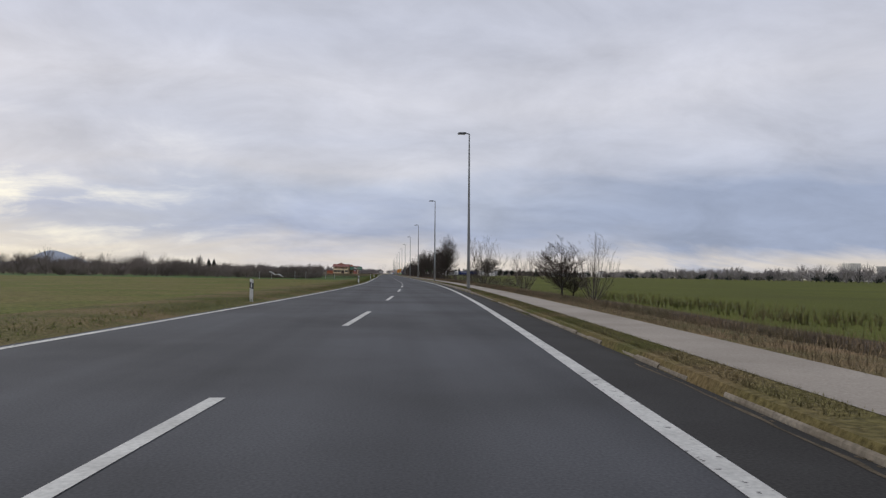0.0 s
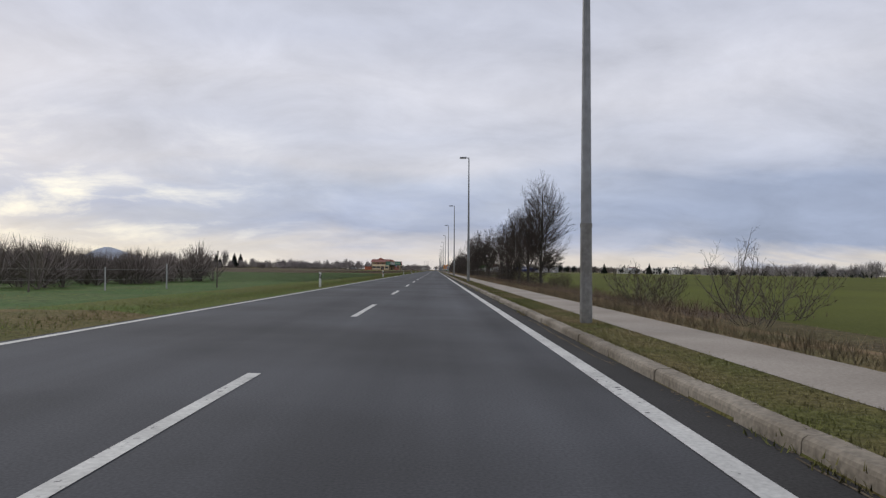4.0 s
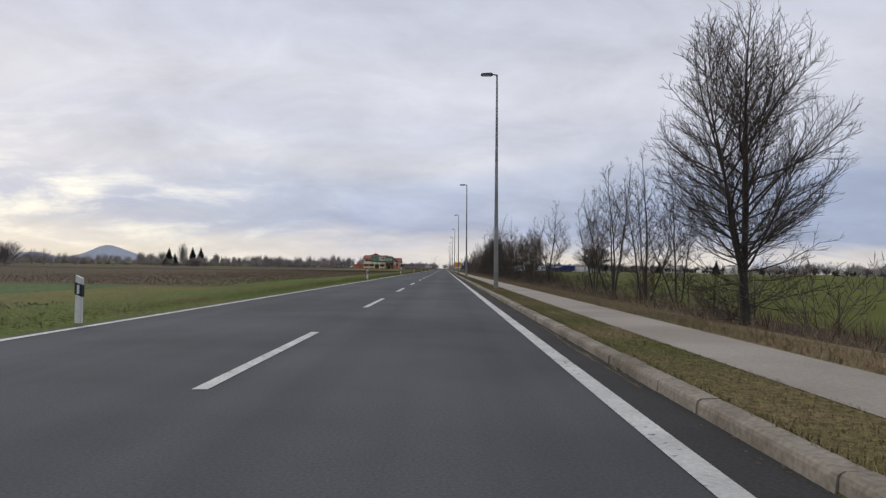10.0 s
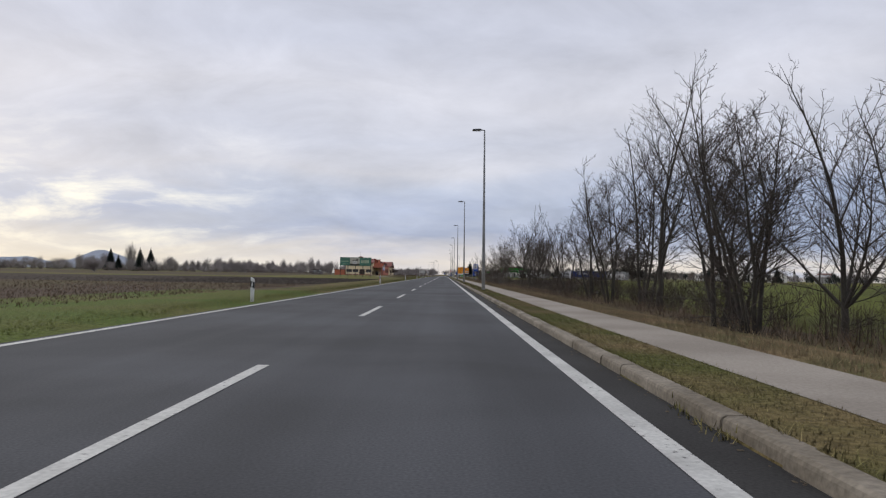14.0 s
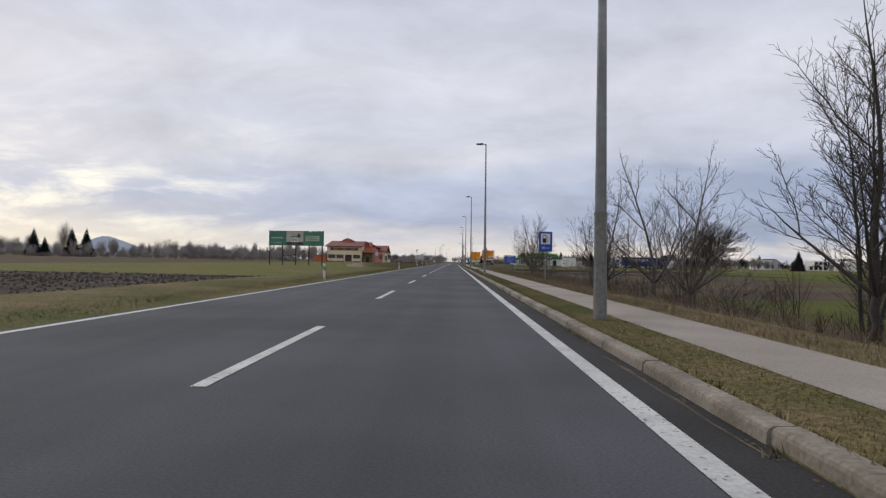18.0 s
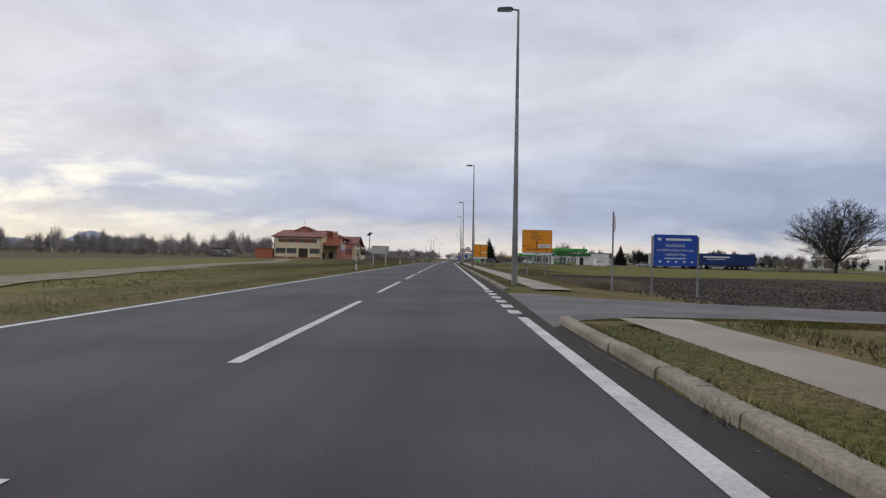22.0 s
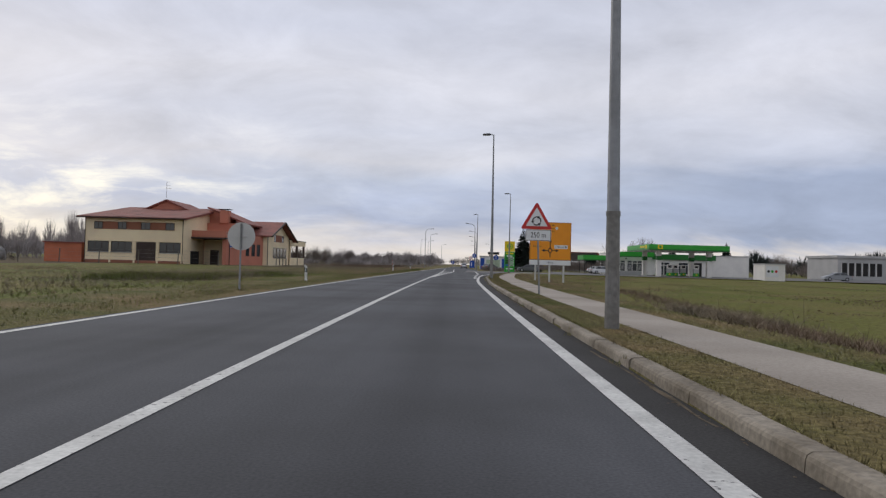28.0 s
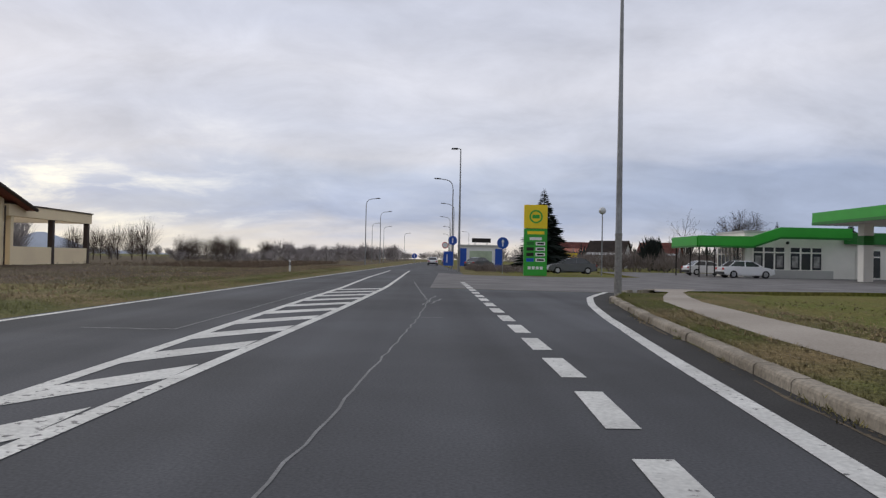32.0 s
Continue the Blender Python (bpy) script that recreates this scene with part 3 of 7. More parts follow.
path_outer = [(640, 6.76), (655, 7.1), (667, 8.0), (688, 10.0), (696, 11.2), (702, 13.0), (706, 15.5)]
path_inner = [(640, 5.46), (655, 5.85), (664, 6.35), (673, 7.2), (687, 8.6), (696, 10.2), (701, 12.2)]


def p_in(y):
    return xc(y) + 5.20 if y < 640 else bend(path_inner, y)


def p_out(y):
    return xc(y) + 6.50 if y < 640 else bend(path_outer, y)


for name, y0, y1 in (("footpath", -120, SIDE_ROAD[0]), ("footpath", SIDE_ROAD[1] + 0.5, 704)):
    strip(y0, y1, 4 if y1 < 600 else 3, p_in, p_out, 0.110, name, PATHMAT, label="pale grey asphalt footpath beside the grass verge", category="footpath")

# side road to the right: a flat apron and a narrow lane over the fields
v = [(3.9, 493.6, 0.004), (4.15, 507.4, 0.004), (4.7, 506.0, 0.01), (6.0, 503.4, 0.02), (9, 502.2, 0.0), (14, 501.2, -0.06), (40, 498.2, -0.10), (130, 490, -0.12),
     (130, 485, -0.12), (40, 493.0, -0.10), (14, 496.4, -0.06), (9, 496.6, 0.0), (6.0, 496.2, 0.02), (4.7, 495.2, 0.01)]
low = [(x, y, z - 0.35) for x, y, z in v]
rim = [(k, (k + 1) % 14, 14 + (k + 1) % 14, 14 + k) for k in range(14)]
tagged(raw("side_road", v + low, [tuple(range(14))[::-1]] + rim, [OLD_ASPHALT, GRASS], idx=[0] + [1] * 14), "worn pale asphalt side road leading to the fields", "road", "", "structure")
# the filling station's drive and yard
v = [(4.0, 704, 0.005), (11.0, 702.2, 0.005), (14, 705, 0.005), (22, 707, 0.005), (60, 706, 0.005), (110, 700, 0.005), (110, 662, 0.005), (56, 660, 0.005),
     (57, 655, 0.005), (120, 652, 0.005), (120, 760, 0.005), (24, 760, 0.005), (20, 730, 0.005), (14, 727, 0.005), (7.5, 728, 0.005), (5.0, 735, 0.005)]
bm = bmesh.new()
bm.faces.new([bm.verts.new(p) for p in v])
bmesh.ops.triangulate(bm, faces=bm.faces[:])
bmesh.ops.recalc_face_normals(bm, faces=bm.faces[:])
for q in bm.faces:
    if q.normal.z < 0:
        q.normal_flip()
for e in [e for e in bm.edges if len(e.link_faces) == 1]:
    a, b = e.verts
    q = bm.faces.new((a, b, bm.verts.new(b.co - Vector((0, 0, 0.4))), bm.verts.new(a.co - Vector((0, 0, 0.4)))))
    q.material_index = 1
tagged(part("station_yard", bm, [OLD_ASPHALT, LAWN]), "pale worn asphalt yard of the filling station", "yard", "", "structure")
# farm track on the other side
TRACK = [(500, -11.0), (506, -12.3), (525, -15.0), (545, -18.0), (571, -20.0), (600, -25.0), (618, -28.5), (650, -37.0)]
v, f = [], []
for i in range(61):
    y = 500 + 2.5 * i
    xm = bend(TRACK, y)
    for k in range(5):
        x = xm + (k - 2) * (0.75 + 0.08 * math.sin(y * 0.6 + k))
        v.append((x, y, ground_z(x, y) + 0.035))
    if i:
        f += [(5 * i - 5 + k, 5 * i - 4 + k, 5 * i + 1 + k, 5 * i + k) for k in range(4)]
tagged(raw("farm_track", v, f, TRACKMAT), "bare pale dirt track along the edge of the meadow", "track", "", "structure")

# ---- street lamps ----


def lamp_post():
    L = thing("street_lamp", 0, 0, 0, 0, "tall tapered galvanised steel lamp with a flat head", "street lamp", "lamps along the road")
    part("sleeve", tube((0, 0, -0.1), (0, 0, 1.9), 0.125, 0.112, 10), GALVDARK, L, "darker weathered base section", smooth=False)
    bm = tube((0, 0, 1.9), (0, 0, 6.2), 0.108, 0.078, 10)
    tube((0, 0, 6.2), (0, 0, 11.05), 0.076, 0.046, 10, bm)
    part("pole", bm, GALV, L)
    bm = tube((0, 0, 1.86), (0, 0, 1.94), 0.122, 0.122, 10)
    part("collar", bm, GALVDARK, L)
    part("bracket", tube((0.02, 0, 11.02), (-0.28, 0, 11.06), 0.038, 0.034, 8), LAMPHEAD, L)
    bm = prism([(-0.85, 11.02), (-0.80, 11.10), (-0.30, 11.13), (-0.22, 11.09), (-0.22, 11.01), (-0.82, 10.99)], "y", -0.13, 0.13)
    bmesh.ops.bevel(bm, geom=bm.edges[:], offset=0.012, segments=2, affect="EDGES")
    head = part("head", bm, LAMPHEAD, L, "flat dark lamp housing")
    part("lens", box(-0.78, -0.30, -0.10, 0.10, 10.975, 10.992), LENSMAT, head)
    part("door", box(-0.05, 0.05, -0.131, -0.108, 0.55, 0.95, 0.004), GALVDARK, L)
    return L


LAMPS = [66.0, 114.2, 164.6, 213.6, 264.0, 313.6, 363.0, 412.1, 460.5, 510.5, 559.3, 610.5, 654.0]
first = lamp_post()
first.matrix_basis = pose(xc(66) + 4.80, 66, 0.11, 0, -0.5, 3)
for y in LAMPS[1:] + [18.0, -31.0]:
    copy_thing(first, pose(xc(y) + 4.80, y, 0.11, 0, -0.5, 0))
copy_thing(first, pose(10.0, 699.4, 0.1, 0, 0, 0))
copy_thing(first, pose(6.9, 741.0, 0.0, 0, 0, 0))


def curved_lamp():
    L = thing("street_lamp", 0, 0, 0, 0, "slender steel street lamp with a curved arm", "street lamp", "curved lamps by the roundabout")
    part("pole", tube((0, 0, -0.1), (0, 0, 9.0), 0.09, 0.055, 8), GALV, L)
    bm = bmesh.new()
    pts = [(0, 9.0), (-0.08, 9.5), (-0.35, 9.85), (-0.8, 10.02), (-1.5, 10.1)]
    for (a, b), (c, d) in zip(pts, pts[1:]):
        tube((a, 0, b), (c, 0, d), 0.05, 0.042, 8, bm)
    part("arm", bm, GALV, L)
    bm = prism([(-2.15, 10.08), (-2.05, 10.2), (-1.45, 10.18), (-1.4, 10.05)], "y", -0.12, 0.12)
    part("head", bm, LAMPHEAD, L)
    return L


cl = curved_lamp()
cl.matrix_basis = pose(6.9, 757, 0)
for x, y, r in ((8.5, 792, 0), (9.2, 828, 0), (11, 872, 0), (-5.0, 785, 180), (-4.6, 815, 180), (-9.5, 862, 180), (-7.5, 880, 180), (-3.0, 930, 180), (12.5, 930, 0), (18, 905, 0)):
    copy_thing(cl, pose(x, y, -0.05, 0, 0, r))

# ---- guide posts ----


def guide_post(stake):
    P = thing("guide_post", 0, 0, 0, 0, "white plastic guide post with black band and red snow stake" if stake else "white plastic guide post with slanted top and black band",
              "guide post", "guide posts along the road")
    bm = prism([(-0.06, -0.1), (0.06, -0.1), (0.06, 0.68), (-0.06, 0.74)], "y", -0.045, 0.045)
    bmesh.ops.bevel(bm, geom=[e for e in bm.edges if abs(e.verts[0].co.z - e.verts[1].co.z) > 0.5], offset=0.02, segments=2, affect="EDGES")
    part("body", bm, WHITEPL, P)
    bm = prism([(-0.063, 0.41), (0.063, 0.36), (0.063, 0.57), (-0.063, 0.62)], "y", -0.048, 0.048)
    part("band", bm, BLACKPL, P, "slanted black band")
    part("reflector", box(-0.024, 0.024, -0.052, 0.052, 0.41, 0.57, 0.004), SILVREFL, P, "silver reflector strip")
    if stake:
        for k in range(6):
            z0 = 0.0 + k * 0.225
            part("stake_section", tube((-0.085, 0, z0), (-0.085, 0, z0 + 0.225), 0.015, 0.015, 8), REDREFL if k % 2 else WHITEPL, P)
    return P


plain, staked = guide_post(False), guide_post(True)
plain.matrix_basis = pose(xc(41) - 4.6, 41.0, 0.1)
staked.matrix_basis = pose(xc(90) - 4.5, 89.8, 0.1, 0, 2)
for y, x in ((140.0, -4.5), (239.5, -4.25), (338.3, -4.55), (435.8, -4.45), (535.4, -4.66), (633.7, -5.0), (725, -5.2)):
    copy_thing(plain, pose(x, y, 0.14, 0, -6 if y == 535.4 else (-2 if y > 400 else 0)))
for y, x in ((190.2, -4.62), (288.8, -4.42), (388.0, -4.5), (485.3, -4.35), (587.0, -4.8), (684.3, -4.9)):
    copy_thing(staked, pose(x, y, 0.14, 0, -3 if y < 200 else -1))

# ---- bare trees ----


def grow(seed, h, wide, stems=1, fork=0.0, lean=0.35, leader=True, clear=0.15, limbs=14, low=1.0, high=0.5, reach=0.5, gap2=0.20, gap3=0.13,
         len2=0.5, len3=0.42, up=0.5, mid=0.55, thick=0.015, wander=0.05, skirt=0, fine=1.0, early=1.0):
    """Branches of a leafless tree as tapered tubes: returns (wood, twigs) as vertex and face lists.
    fork: height by h at which the trunk parts into stems (0: they rise from the ground); lean: how far they part;
    low, high: how far limbs lean from their stem at its foot and at its tip; reach: a limb's longest length by h;
    gap2, gap3: metres between side branches and between twigs; wide: the crown's width in metres; skirt: thin low branches round the foot."""
    rng = random.Random(seed)
    wood, thin = ([], []), ([], [])
    zm, hw = mid * h, wide / 2

    def room(p, d):
        """How far it is from p along d to the edge of the crown."""
        tall = h - zm if p.z + d.z * 0.3 * h > zm else zm * 0.95
        qx, qy, qz = p.x / hw, p.y / hw, (p.z - zm) / tall
        ex, ey, ez = d.x / hw, d.y / hw, d.z / tall
        a, b, c = ex * ex + ey * ey + ez * ez, qx * ex + qy * ey + qz * ez, qx * qx + qy * qy + qz * qz - 1
        k = b * b - a * c
        return (-b + math.sqrt(k)) / a if k > 0 else 0.0

    def tubes(store, pts, rads, sides):
        V, Fc = store
        base = len(V)
        d = pts[-1] - pts[0]
        u = d.cross(Vector((0.31, 0.9, 0.13))).normalized()
        v = d.cross(u).normalized()
        turn = [(math.cos(2 * math.pi * k / sides), math.sin(2 * math.pi * k / sides)) for k in range(sides)]
        for p, r in zip(pts, rads):
            for c, q in turn:
                V.append((p.x + (u.x * c + v.x * q) * r, p.y + (u.y * c + v.y * q) * r, p.z + (u.z * c + v.z * q) * r))
        for i in range(len(pts) - 1):
            o = base + i * sides
            for k in range(sides):
                n = (k + 1) % sides
                Fc.append((o + k, o + n, o + sides + n, o + sides + k))

    jit = (wander, 0.085, 0.10, 0.12)
    rise = (0.12, 0.16, 0.13, 0.10)

    def run(p, d, length, r, level, steps, lift):
        pts, rads, ways = [p], [r], []
        d = d.normalized()
        for s in range(steps):
            g = jit[level]
            d = (d + Vector((rng.gauss(0, g), rng.gauss(0, g), rng.gauss(0, g) + rise[level] * lift))).normalized()
            p = p + d * (length / steps)
            pts.append(p)
            rads.append(r * (1 - 0.92 * ((s + 1) / steps) ** (1.0 if level else 0.85)) + 0.0019 * fine)
            ways.append(d)
        tubes(wood if level < 2 else thin, pts, rads, (7, 5, 3, 3)[level])
        return pts, rads, ways

    def side_way(d, az, ang, flat=0.2):
        s = Vector((math.cos(az), math.sin(az), flat))
        s = (s - d * s.dot(d)).normalized()
        return d * math.cos(ang) + s * math.sin(ang)

    def twigs_on(pts, rads, ways, length, level, lift):
        """Side branches on a limb (level 1), twigs on a side branch (level 2)."""
        steps = len(ways)
        count = max(2, int(length / (gap2 if level == 1 else gap3) + rng.random()))
        spin = rng.uniform(0, 6.28)
        for k in range(count):
            t = min(0.12 + 0.88 * (k + rng.random()) / count, 0.98)
            i = min(int(t * steps), steps - 1)
            q = pts[i] + (pts[i + 1] - pts[i]) * (t * steps - i)
            nd = side_way(ways[i], spin + k * 2.4 + rng.gauss(0, 0.5), rng.uniform(0.42, 0.85))
            ln = length * (len2 if level == 1 else len3) * (1.15 - 0.65 * t) * rng.uniform(0.6, 1.25)
            ln = min(ln, max(room(q, nd), 0.03 * h) * rng.uniform(0.8, 1.2))
            if level == 1:
                r = max(min(rads[i] * 0.7, ln * 0.0046 + 0.0024), 0.0042 * fine)
                a, b, c = run(q, nd, ln, r, 2, 4, lift)
                twigs_on(a, b, c, ln, 2, lift)
            else:
                run(q, nd, max(ln, 0.12), min(rads[i], 0.0037 * fine), 3, 2, lift)

    def limb_from(pts, rads, ways, t, az, ang, lift):
        steps = len(ways)
        i = min(int(t * steps), steps - 1)
        q = pts[i] + (pts[i + 1] - pts[i]) * (t * steps - i)
        nd = side_way(ways[i], az, ang, 0.0)
        ln = min(h * reach, max(room(q, nd + Vector((0, 0, 0.25 * lift))), 0.11 * h)) * rng.uniform(0.72, 1.06)
        a, b, c = run(q, nd, ln, max(min(rads[i] * 0.6, ln * 0.0085 + 0.002), 0.005), 1, 7, lift)
        twigs_on(a, b, c, ln, 1, lift)

    r0 = h * thick + 0.004
    top = Vector((0, 0, -0.25))
    if fork:
        trunk = [Vector((rng.gauss(0, 0.004 * h) * (k > 0), rng.gauss(0, 0.004 * h) * (k > 0), -0.25 + (fork * h + 0.25) * k / 4)) for k in range(5)]
        tubes(wood, trunk, [r0 * 1.45, r0 * 1.12, r0, r0 * 0.94, r0 * 0.9], 9)
        top = trunk[-1]
    for s in range(stems):
        az = s * 2 * math.pi / max(1, stems) + rng.uniform(-0.5, 0.5)
        out = 0.03 if (stems == 1 or (leader and s == 0)) else lean * rng.uniform(0.6 if stems < 10 else 0.15, 1.3)
        d = Vector((math.cos(az) * out, math.sin(az) * out, 1.0)).normalized()
        at = top if fork else Vector((math.cos(az) * 0.1 * (stems > 1), math.sin(az) * 0.1 * (stems > 1), -0.25))
        lift = 0.35 if out < 0.1 else up
        ln = room(Vector((at.x, at.y, max(at.z, 0.12 * h))), (d + Vector((0, 0, 0.3 * lift))).normalized()) * (0.94 if s == 0 else rng.uniform(0.74, 0.94)) + max(0.0, 0.12 * h - at.z)
        rs = r0 if stems == 1 or not fork else r0 * (0.8 if s == 0 and leader else 0.58)
        a, b, c = run(at, d, ln, rs if fork or stems == 1 else r0 * rng.uniform(0.55, 0.8), 0, 10, lift)
        first = 0.06 if fork else clear
        spin = rng.uniform(0, 6.28)
        n = limbs if s == 0 or stems == 1 else max(4, int(limbs * ln / h * 1.1))
        for k in range(n):
            u = ((k + rng.random()) / n) ** early
            limb_from(a, b, c, min(first + (1 - first) * u, 0.985), spin + k * 2.4 + rng.gauss(0, 0.4), (low + (high - low) * u) * rng.uniform(0.8, 1.2), up)
        run(a[-1], c[-1], 0.05 * h, 0.005, 2, 3, up)
    for k in range(skirt):
        az, z = rng.uniform(0, 6.28), rng.uniform(0.12, 1.3)
        d = Vector((math.cos(az), math.sin(az), rng.uniform(-0.1, 0.45))).normalized()
        ln = rng.uniform(0.5, 1.0) * min(0.42 * wide, 0.28 * h)
        a, b, c = run(Vector((0, 0, z)), d, ln, 0.011, 1, 6, 0.1)
        twigs_on(a, b, c, ln, 1, 0.15)
    return wood, thin


def bare_tree(name, label, seed, h, wide, bark=None, twig=None, category="tree", group="bare trees along the road", **kw):
    t = thing(name, 0, 0, 0, 0, label, category, group)
    wood, thin = grow(seed, h, wide, **kw)
    raw("trunk", wood[0], wood[1], bark or BARK, t, smooth=True)
    raw("crown", thin[0], thin[1], twig or TWIG, t)
    return t


class Kind:
    """A kind of tree: its sources, and their height and width."""

    def __init__(self, label, seeds, h, wide, name="bare_tree", **kw):
        self.h, self.wide, self.i, self.fresh = h, wide, 0, []
        self.sources = [bare_tree(name, label, sd, h, wide, **kw) for sd in seeds]
        self.fresh = list(self.sources)
        # the crown as it has grown: the width that holds nearly all twigs, and the top
        spread = [(math.hypot(v.co.x, v.co.y), v.co.z) for ob in self.sources for c in ob.children if c.name.startswith("crown") for v in c.data.vertices]
        self.wide = 2 * float(np.percentile([a for a, b in spread], 97))
        self.h = float(np.percentile([b for a, b in spread], 99.8))


LINDEN = Kind("tall leafless roadside tree with a straight trunk and dense twigs", (11, 12), 8.2, 5.6, fork=0.12, stems=4, lean=0.34, limbs=32, low=1.3, high=0.55, reach=0.5,
              gap2=0.17, gap3=0.12, len2=0.44, up=0.5, mid=0.38, thick=0.0150, skirt=18, early=1.15, fine=1.1)
ROUND = Kind("leafless roadside tree with a forked trunk and oval crown", (13, 14), 8.0, 5.6, fork=0.19, stems=6, lean=0.62, limbs=25, low=1.25, high=0.6, reach=0.36,
             gap2=0.16, gap3=0.11, len2=0.45, up=0.42, mid=0.50, thick=0.0165, skirt=9, fine=1.15)
CLUMP = Kind("broad leafless tree of many steep stems from one foot", (18,), 7.0, 5.0, stems=8, lean=0.27, limbs=16, low=1.1, high=0.6, reach=0.34, clear=0.16,
             gap2=0.16, gap3=0.12, len2=0.46, up=0.40, mid=0.50, thick=0.0145, skirt=24)
MULTI = Kind("leafless many-stemmed tree with thin dark stems", (21, 22, 23, 24), 6.4, 3.2, stems=4, lean=0.24, limbs=17, low=0.95, high=0.55, reach=0.32, clear=0.2,
             gap2=0.15, gap3=0.12, len2=0.45, up=0.35, mid=0.58, thick=0.0125, skirt=9, fine=1.2)
SLIM = Kind("tall slender leafless tree with an open airy crown", (26, 27), 8.6, 4.0, stems=3, fork=0.16, lean=0.34, limbs=18, low=0.95, high=0.55, reach=0.30,
            gap2=0.21, gap3=0.15, len2=0.45, up=0.4, mid=0.58, thick=0.010, skirt=6)
WIDE = Kind("leafless spreading tree with fanned upswept limbs", (31, 32), 6.8, 4.6, fork=0.13, stems=6, lean=0.95, limbs=13, low=0.85, high=0.5, reach=0.36,
            gap2=0.17, gap3=0.13, len2=0.46, up=0.36, mid=0.56, thick=0.013, skirt=4, fine=1.2)
PALE = Kind("small leafless tree with pale bark and upswept twigs", (33, 34), 5.0, 3.4, stems=5, lean=0.62, limbs=9, low=0.85, high=0.5, reach=0.42, clear=0.12,
            gap2=0.24, gap3=0.24, len2=0.42, up=0.7, mid=0.55, thick=0.011, bark=BARK2, twig=TWIG2, skirt=4)
PALEWIDE = Kind("leafless tree with pale bark and fanned slender limbs", (36, 37), 6.2, 4.4, fork=0.09, stems=7, lean=1.15, limbs=11, low=0.75, high=0.45, reach=0.36,
                gap2=0.19, gap3=0.16, len2=0.46, up=0.42, mid=0.55, thick=0.012, bark=BARK2, twig=TWIG2, skirt=6)
FAN = Kind("leafless fan-shaped tree of long pale upswept shoots", (41, 42), 6.6, 6.0, stems=15, lean=1.05, limbs=8, low=0.7, high=0.4, reach=0.32, clear=0.12,
           gap2=0.26, gap3=0.30, len2=0.44, up=0.7, mid=0.5, thick=0.0090, bark=BARK2, twig=TWIG2, skirt=8, leader=False)
DARKT = Kind("small dark leafless tree with a dense round crown", (61,), 4.2, 4.2, stems=6, fork=0.14, lean=0.8, limbs=18, low=1.1, high=0.6, reach=0.4, gap2=0.11, gap3=0.09, fine=1.5, up=0.25, mid=0.56, thick=0.018)
OAK = Kind("large solitary leafless oak with a broad round crown", (71,), 13.0, 19.0, stems=9, fork=0.14, lean=1.0, limbs=24, low=1.1, high=0.7, reach=0.36, gap2=0.28, gap3=0.22,
           len2=0.5, up=0.30, mid=0.52, thick=0.024, fine=3.2, twig=OAKTWIG, bark=OAKTWIG, group="field trees")
SHRUB = Kind("tangled leafless brown shrub in dry grass", (51, 52), 1.9, 2.6, name="bare_shrub", stems=9, lean=0.9, limbs=5, low=0.9, high=0.6, reach=0.5, clear=0.1, gap2=0.17, gap3=0.15,
             up=0.25, mid=0.45, thick=0.006, category="shrub", group="bare shrubs along the road", twig=TWIG2, bark=BARK2, leader=False)
rt = random.Random(3)


def plant(kind, x, y, h, wide=0.0, z=-0.2, tilt=0.0):
    sy, sx = h / kind.h, (wide or kind.wide * h / kind.h) / kind.wide
    m = pose(x, y, z, 0, tilt, rt.uniform(0, 360) if not tilt else 0) @ Matrix.Diagonal((sx * rt.uniform(0.94, 1.06), sx * rt.uniform(0.94, 1.06), sy, 1))
    src = kind.sources[kind.i % len(kind.sources)]
    kind.i += 1
    if src in kind.fresh:
        kind.fresh.remove(src)
        ob = src
    else:
        ob = copy_thing(src, Matrix())
    ob.matrix_basis = m
    return ob


